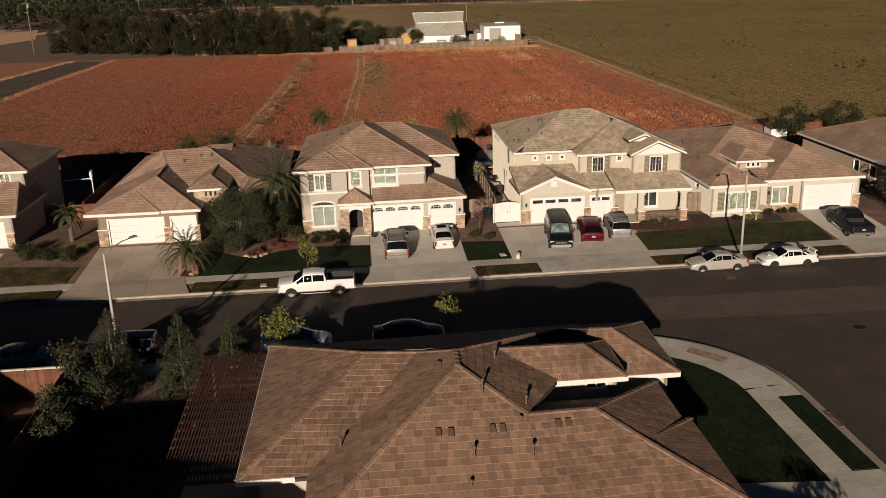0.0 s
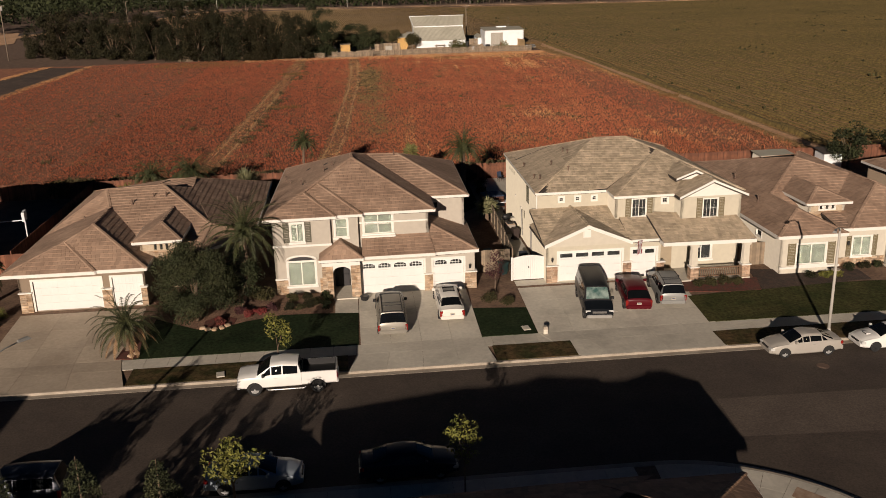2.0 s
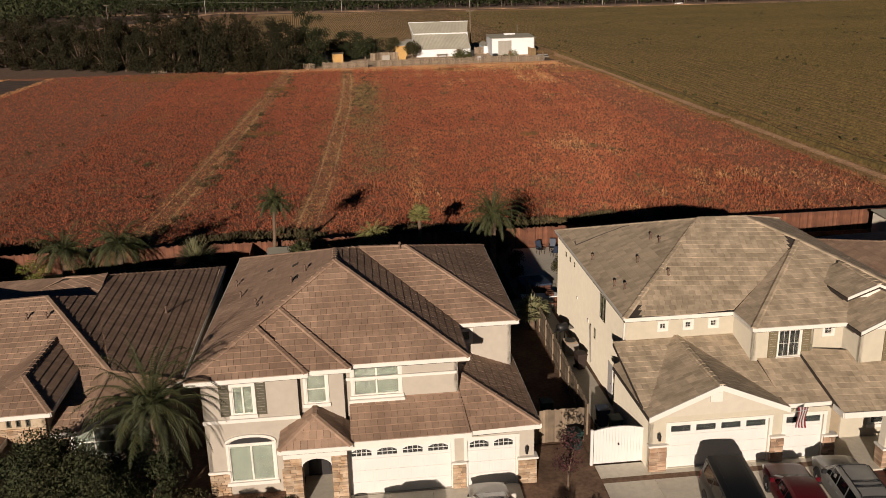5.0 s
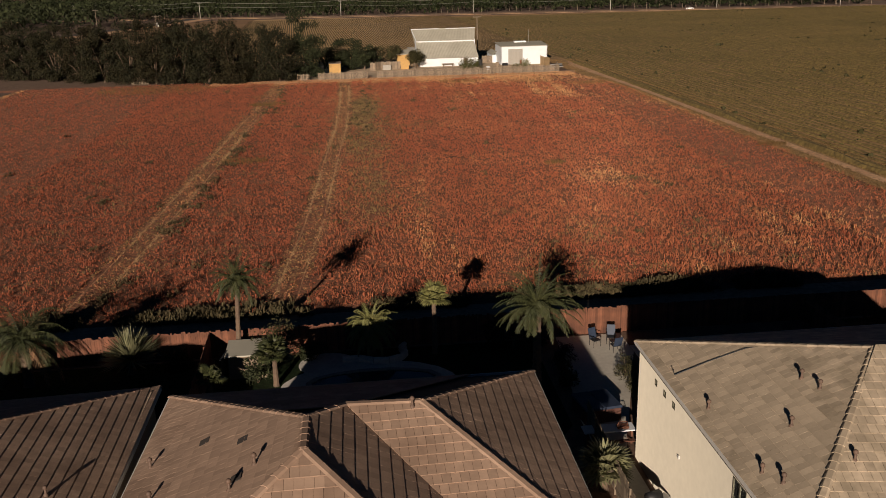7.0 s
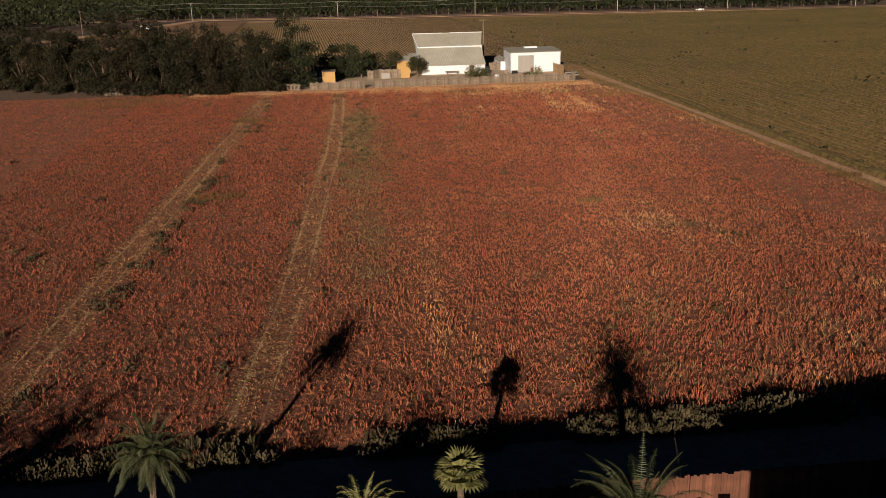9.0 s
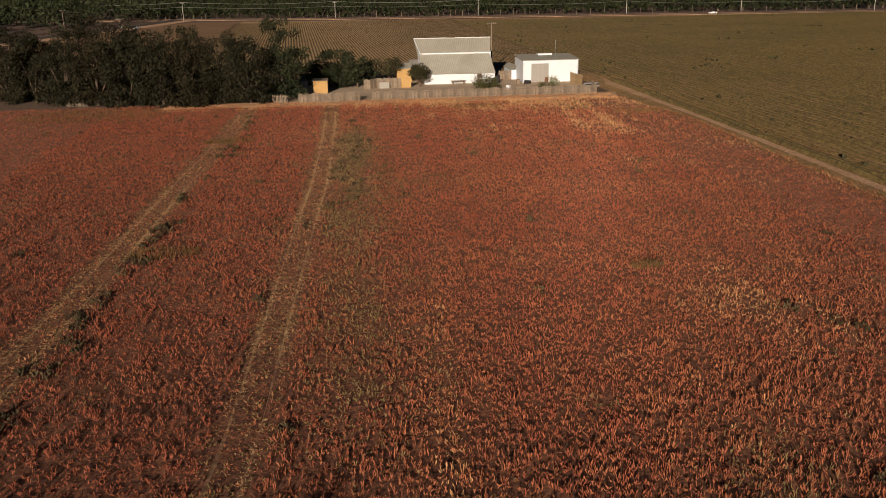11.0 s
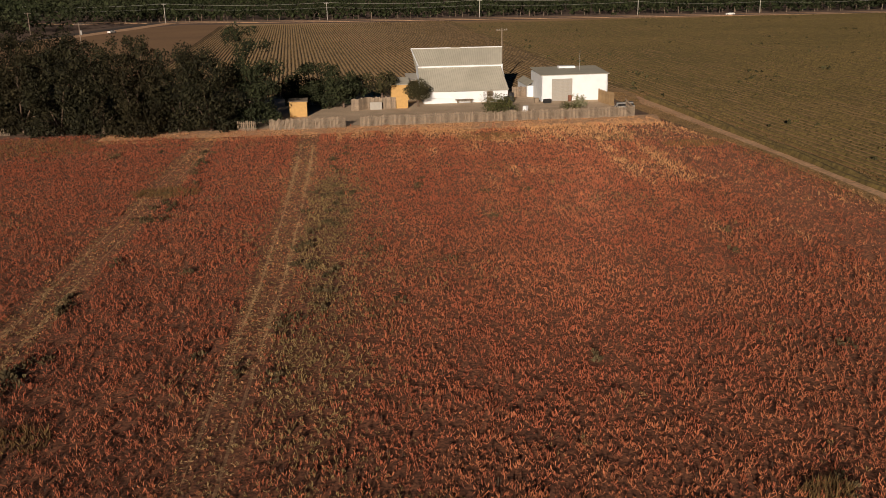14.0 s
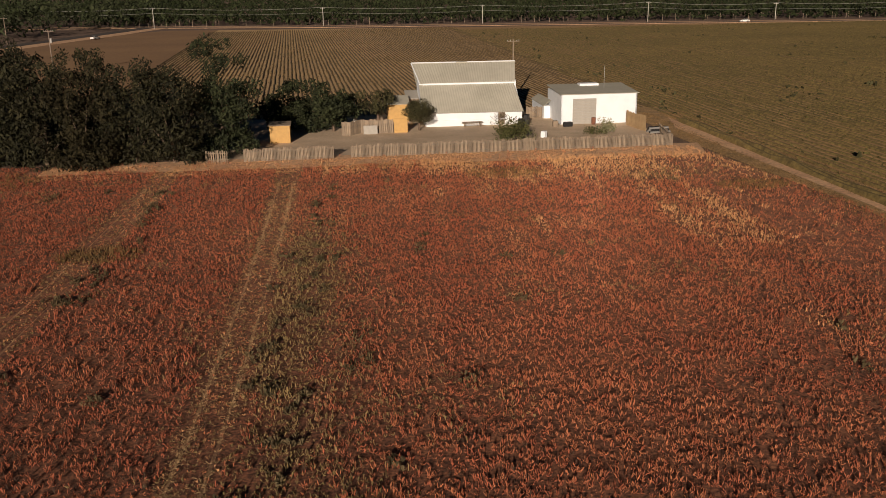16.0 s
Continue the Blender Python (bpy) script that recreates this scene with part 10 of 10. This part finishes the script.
sheet("side_path", [(11.9, 82.2), (13.3, 82.2), (13.3, 100.4), (17.4, 112.0), (17.4, 114.9), (13.2, 114.9), (13.0, 112.6), (11.95, 104)], 0.03, 0.06, M["concrete"], "concrete path down the side of the house", "path", kind="structure")
sheet("patio", [(17.45, 100.6), (29.6, 100.6), (29.6, 112.9), (17.45, 112.9)], 0.03, 0.06, M["concrete"], "shaded concrete patio behind the cream house", "patio", kind="structure")


M["water"] = mat("pool_water", (0.012, 0.03, 0.045), (0.01, 0.02, 0.035), 0.05, 1.0, 0.15, 3)


M["deck_pale"] = mat("deck_pale", (0.66, 0.62, 0.56), (0.55, 0.52, 0.47), 0.85, 0.8, 0.05, 40, fine=4, amp=0.1)


def pool(name, outline, deck, label):
    sheet(name + "_deck", deck, 0.035, 0.07, M["deck_pale"], "pale curved concrete deck round the pool", "pool deck")
    r = thing("pool", UM, label, "pool")
    part("water", Geo().prism(outline, .40, .50), M["water"], r)
    n = len(outline)
    c = Vector((sum(p[0] for p in outline) / n, sum(p[1] for p in outline) / n))
    rim = Geo()
    for i in range(n):
        a, b = Vector(outline[i]), Vector(outline[(i + 1) % n])
        oa, ob = a + (a - c).normalized() * .32, b + (b - c).normalized() * .32
        rim.prism([tuple(a), tuple(b), tuple(ob), tuple(oa)][::-1], .45, .56)
    part("coping", rim, M["kerb"], r)


pool("pool_1", [(1.4 + (3.4 + .5 * math.sin(3 * a)) * math.cos(a), 109.6 + (2.3 + .3 * math.cos(2 * a)) * math.sin(a)) for a in [2 * math.pi * i / 20 for i in range(20)]],
     [(1.1 + 5.2 * math.cos(a), 109.6 + 3.6 * math.sin(a)) for a in [2 * math.pi * i / 20 for i in range(20)]], "freeform dark blue pool in deep shade")
pool("pool_2", [(19.2, 109.4), (26.8, 109.0), (27.4, 110.6), (26.6, 111.6), (20.0, 111.9), (18.7, 110.9)], [(18.0, 108.5), (28.4, 108.2), (28.6, 112.8), (18.0, 112.8)], "long dark pool behind the cream house")
sheet("pool_pad", [(-1.3 + 1.75 * math.cos(math.pi * i / 9), 113.1 + 1.6 * math.sin(math.pi * i / 9)) for i in range(18)], 0.06, 0.1, M["deck_pale"], "round pale concrete pad beside the pool", "pool deck")
wallg = Geo()
pts = [(-0.4, 113.2), (0.6, 113.3), (1.5, 112.8), (2.4, 112.7), (3.2, 113.1), (3.5, 113.7), (3.2, 114.4), (3.5, 114.9)]
for a, b in zip(pts, pts[1:]):
    wallg.tube([(a[0], a[1], .72), (b[0], b[1], .72)], [.16, .16], 8)
    wallg.tube([(a[0], a[1], .52), (b[0], b[1], .52)], [.16, .16], 8)
solid("garden_wall", wallg, M["deck_pale"], "low curved plastered wall behind the pool", "wall", UM)


def patio_chair(x, y, rz):
    r = thing("patio_chair", place(x, y, lot_z(y) + .03, rz), "dark metal patio chair with sling seat", "chair", "patio chairs")
    part("seat", Geo().bevel_box(-.26, .26, -.26, .26, .40, .44, .015), M["black"], r)
    part("backrest", Geo().add([(-.26, .24, .44), (.26, .24, .44), (.26, .42, 1.05), (-.26, .42, 1.05), (-.26, .28, .44), (.26, .28, .44), (.26, .46, 1.05), (-.26, .46, 1.05)], [(0, 1, 2, 3), (7, 6, 5, 4), (0, 4, 5, 1), (1, 5, 6, 2), (2, 6, 7, 3), (3, 7, 4, 0)]), M["bin_blue"], r)
    for a in (-.26, .26):
        for b in (-.24, .24):
            part("leg", Geo().tube([(a, b, 0), (a, b, .62)], [.016, .016], 5), M["black"], r)
        part("armrest", Geo().bevel_box(a - .03, a + .03, -.26, .3, .62, .65, .01), M["black"], r)


patio_chair(15.3, 113.2, 20)
patio_chair(16.4, 113.5, -15)
patio_chair(16.3, 112.2, 190)

bt = thing("picnic_table", place(12.7, 101.5, lot_z(100)), "table with pale top holding a red basket", "table")
part("tabletop", Geo().bevel_box(-1.3, 1.3, -.4, .4, .74, .80, .02), M["barn_white"], bt)
for a in (-1.1, 1.1):
    part("leg", Geo().box(a - .05, a + .05, -.3, .3, 0, .74), M["wood_red"], bt)
part("seat", Geo().bevel_box(-1.2, 1.2, -.85, -.6, .40, .45, .01), M["wood_red"], bt)
bk = thing("basket", place(13.4, 101.45, lot_z(100) + .80), "red wire basket on the table", "basket")
part("tray", Geo().bevel_box(-.28, .28, -.2, .2, 0, .12, .03), M["wood_red"], bk)
part("handle", Geo().tube([(-.28, 0, .1), (-.2, 0, .3), (.2, 0, .3), (.28, 0, .1)], [.02] * 4, 5), M["wood_red"], bk)
spa = thing("hot_tub", place(12.9, 104.4, lot_z(104), 8), "dark covered hot tub in the side yard", "hot tub")
part("shell", Geo().bevel_box(-1.0, 1.0, -1.0, 1.0, 0, .78, .08), M["wood_dark"], spa)
part("cover", Geo().bevel_box(-1.03, -.01, -1.03, 1.03, .78, .90, .04).bevel_box(.01, 1.03, -1.03, 1.03, .78, .90, .04), M["bin_blue"], spa)
hut("shed", -5.9, 112.8, 2.2, 1.9, 1.9, "stucco_brown", "small grey storage shed with pale curved lid", "barn_roof", .1)
hut("shed", 47.0, 113.0, 3.8, 2.3, 2.2, "stucco_pale", "pale garden shed with flat grey roof", "barn_roof", .15)
hut("shed", 54.0, 113.4, 2.2, 2.2, 2.0, "barn_white", "small white playhouse shed with dark roof", "deck", .3)
hut("shed", -26.2, 101.2, 2.6, 2.2, 2.1, "wood_dark", "dark shed in the shaded back yard", "deck", .2)
solid("privacy_screen", Geo().add([(-7.4, 111.2, .45), (-6.9, 113.9, .45), (-6.9, 113.9, 2.1), (-7.4, 111.2, 2.0), (-7.3, 111.2, .45), (-6.8, 113.9, .45), (-6.8, 113.9, 2.1), (-7.3, 111.2, 2.0)], [(0, 1, 2, 3), (7, 6, 5, 4), (0, 4, 5, 1), (1, 5, 6, 2), (2, 6, 7, 3), (3, 7, 4, 0)]), M["black"], "dark leaning screen beside the shed", "screen", UM)
solid("storage_box", Geo().bevel_box(-.6, .6, -.35, .35, 0, .6, .05), M["barn_white"], "white storage box on the dark patio", "box", place(28.0, 111.0, lot_z(111) + .03))
solid("doormat_pot", Geo().tube([(0, 0, 0), (0, 0, .05), (0, 0, .32), (0, 0, .36)], [.22, .26, .34, .3], 14), M["black"], "round black planter beside the garage", "planter", place(-.75, 78.2, lot_z(78.2)))
solid("bird_bath", Geo().tube([(0, 0, 0), (0, 0, .08), (0, 0, .6), (0, 0, .66), (0, 0, .72)], [.2, .08, .07, .32, .34], 12), M["kerb"], "pale stone bird bath in the bed", "bird bath", place(34.9, 77.0, lot_z(77)))


def flag():
    r = thing("flag", place(19.9, 79.25, 3.35), "striped cloth flag hanging from a short pole", "flag")
    part("pole", Geo().tube([(0, 0, -.3), (.25, -1.0, .35)], [.018, .014], 6), M["barn_white"], r)
    cols = [paint("flag_red", (0.28, 0.02, 0.03)), M["barn_white"]]
    for i in range(7):
        a0, a1 = i / 7, (i + 1) / 7
        p = lambda t, s: Vector((.10 + .12 * t + .05 * math.sin(5 * s + 2 * t), -.35 - .6 * t, .15 + .28 * t - s * 1.05))
        v = [p(a0, s / 5) for s in range(6)] + [p(a1, s / 5) for s in range(6)]
        part("stripe", Geo().add(v + [q + Vector((.01, .01, 0)) for q in v], [(s, s + 1, 7 + s, 6 + s) for s in range(5)] + [(12 + 6 + s, 12 + 7 + s, 12 + s + 1, 12 + s) for s in range(5)]), cols[i % 2], r)


flag()


def hoop():
    r = thing("basketball_hoop", place(-29.9, 95.0, lot_z(95), 10), "white basketball hoop frame in the shaded yard", "basketball hoop")
    part("pole", Geo().tube([(0, 0, 0), (0, 0, 3.2)], [.06, .06], 8), M["barn_white"], r)
    part("arm", Geo().tube([(0, 0, 3.0), (-2.6, 0, 3.0)], [.05, .05], 6), M["barn_white"], r)
    part("backboard", Geo().bevel_box(-.12, .12, -.6, .6, 3.0, 3.8, .02), M["barn_white"], r)


hoop()


def pergola():
    """Dark red slatted pergola beside the corner house."""
    r = thing("pergola", UM @ Matrix.Translation((-9.3, 41.0, -.12)), "dark red slatted wooden pergola against the house", "pergola")
    part("ledger", Geo().bevel_box(1.55, 1.65, -6.6, 6.6, 2.65, 2.85, .01), M["wood_dark"], r)
    for y in (-6.4, 0, 6.4):
        part("post", Geo().bevel_box(-1.5, -1.36, y - .07, y + .07, 0, 2.65, .01), M["wood_dark"], r)
    part("beam", Geo().bevel_box(-1.5, -1.36, -6.7, 6.7, 2.65, 2.85, .01), M["wood_dark"], r)
    raf = Geo().add([(-2.0, -.03, 2.9), (1.6, -.03, 2.85), (1.6, .03, 2.85), (-2.0, .03, 2.9), (-1.9, -.03, 3.05), (1.6, -.03, 3.05), (1.6, .03, 3.05), (-1.9, .03, 3.05)], [(3, 2, 1, 0), (4, 5, 6, 7), (0, 1, 5, 4), (1, 2, 6, 5), (2, 3, 7, 6), (3, 0, 4, 7)]).mesh("rafter", M["wood_dark"])
    for i in range(17):
        o = part("rafter", raf, None, r)
        o.matrix_basis = pose(0, -6.5 + i * .81, 0)
    sl = Geo().box(-.03, .03, -6.7, 6.7, 3.05, 3.11).mesh("slat", M["wood_dark"])
    for i in range(24):
        o = part("slat", sl, None, r)
        o.matrix_basis = pose(-1.85 + i * .15, 0, 0)


pergola()
sheet("back_lawn_1", [(-8.2, 98.2), (7.8, 98.2), (11.4, 103.5), (11.6, 114.9), (-8.2, 114.9)], 0.0, 0.05, M["lawn"], "dark shaded back lawn behind the tan house", "lawn")
sheet("back_lawn_2", [(-29.3, 105.2), (-8.8, 105.2), (-8.8, 114.9), (-29.3, 114.9)], 0.0, 0.05, M["lawn"], "dark shaded back lawn behind the low house", "lawn")
sheet("back_lawn_3", [(30.2, 104.8), (48.3, 104.8), (48.3, 114.9), (30.2, 114.9)], 0.0, 0.05, M["strip"], "dark shaded back lawn beside the sheds", "lawn")
sheet("patio_near", [(-11.2, 34.0), (-7.0, 34.0), (-7.0, 47.5), (-11.2, 47.5)], 0.03, 0.06, M["concrete"], "pale patio under the pergola", "patio")
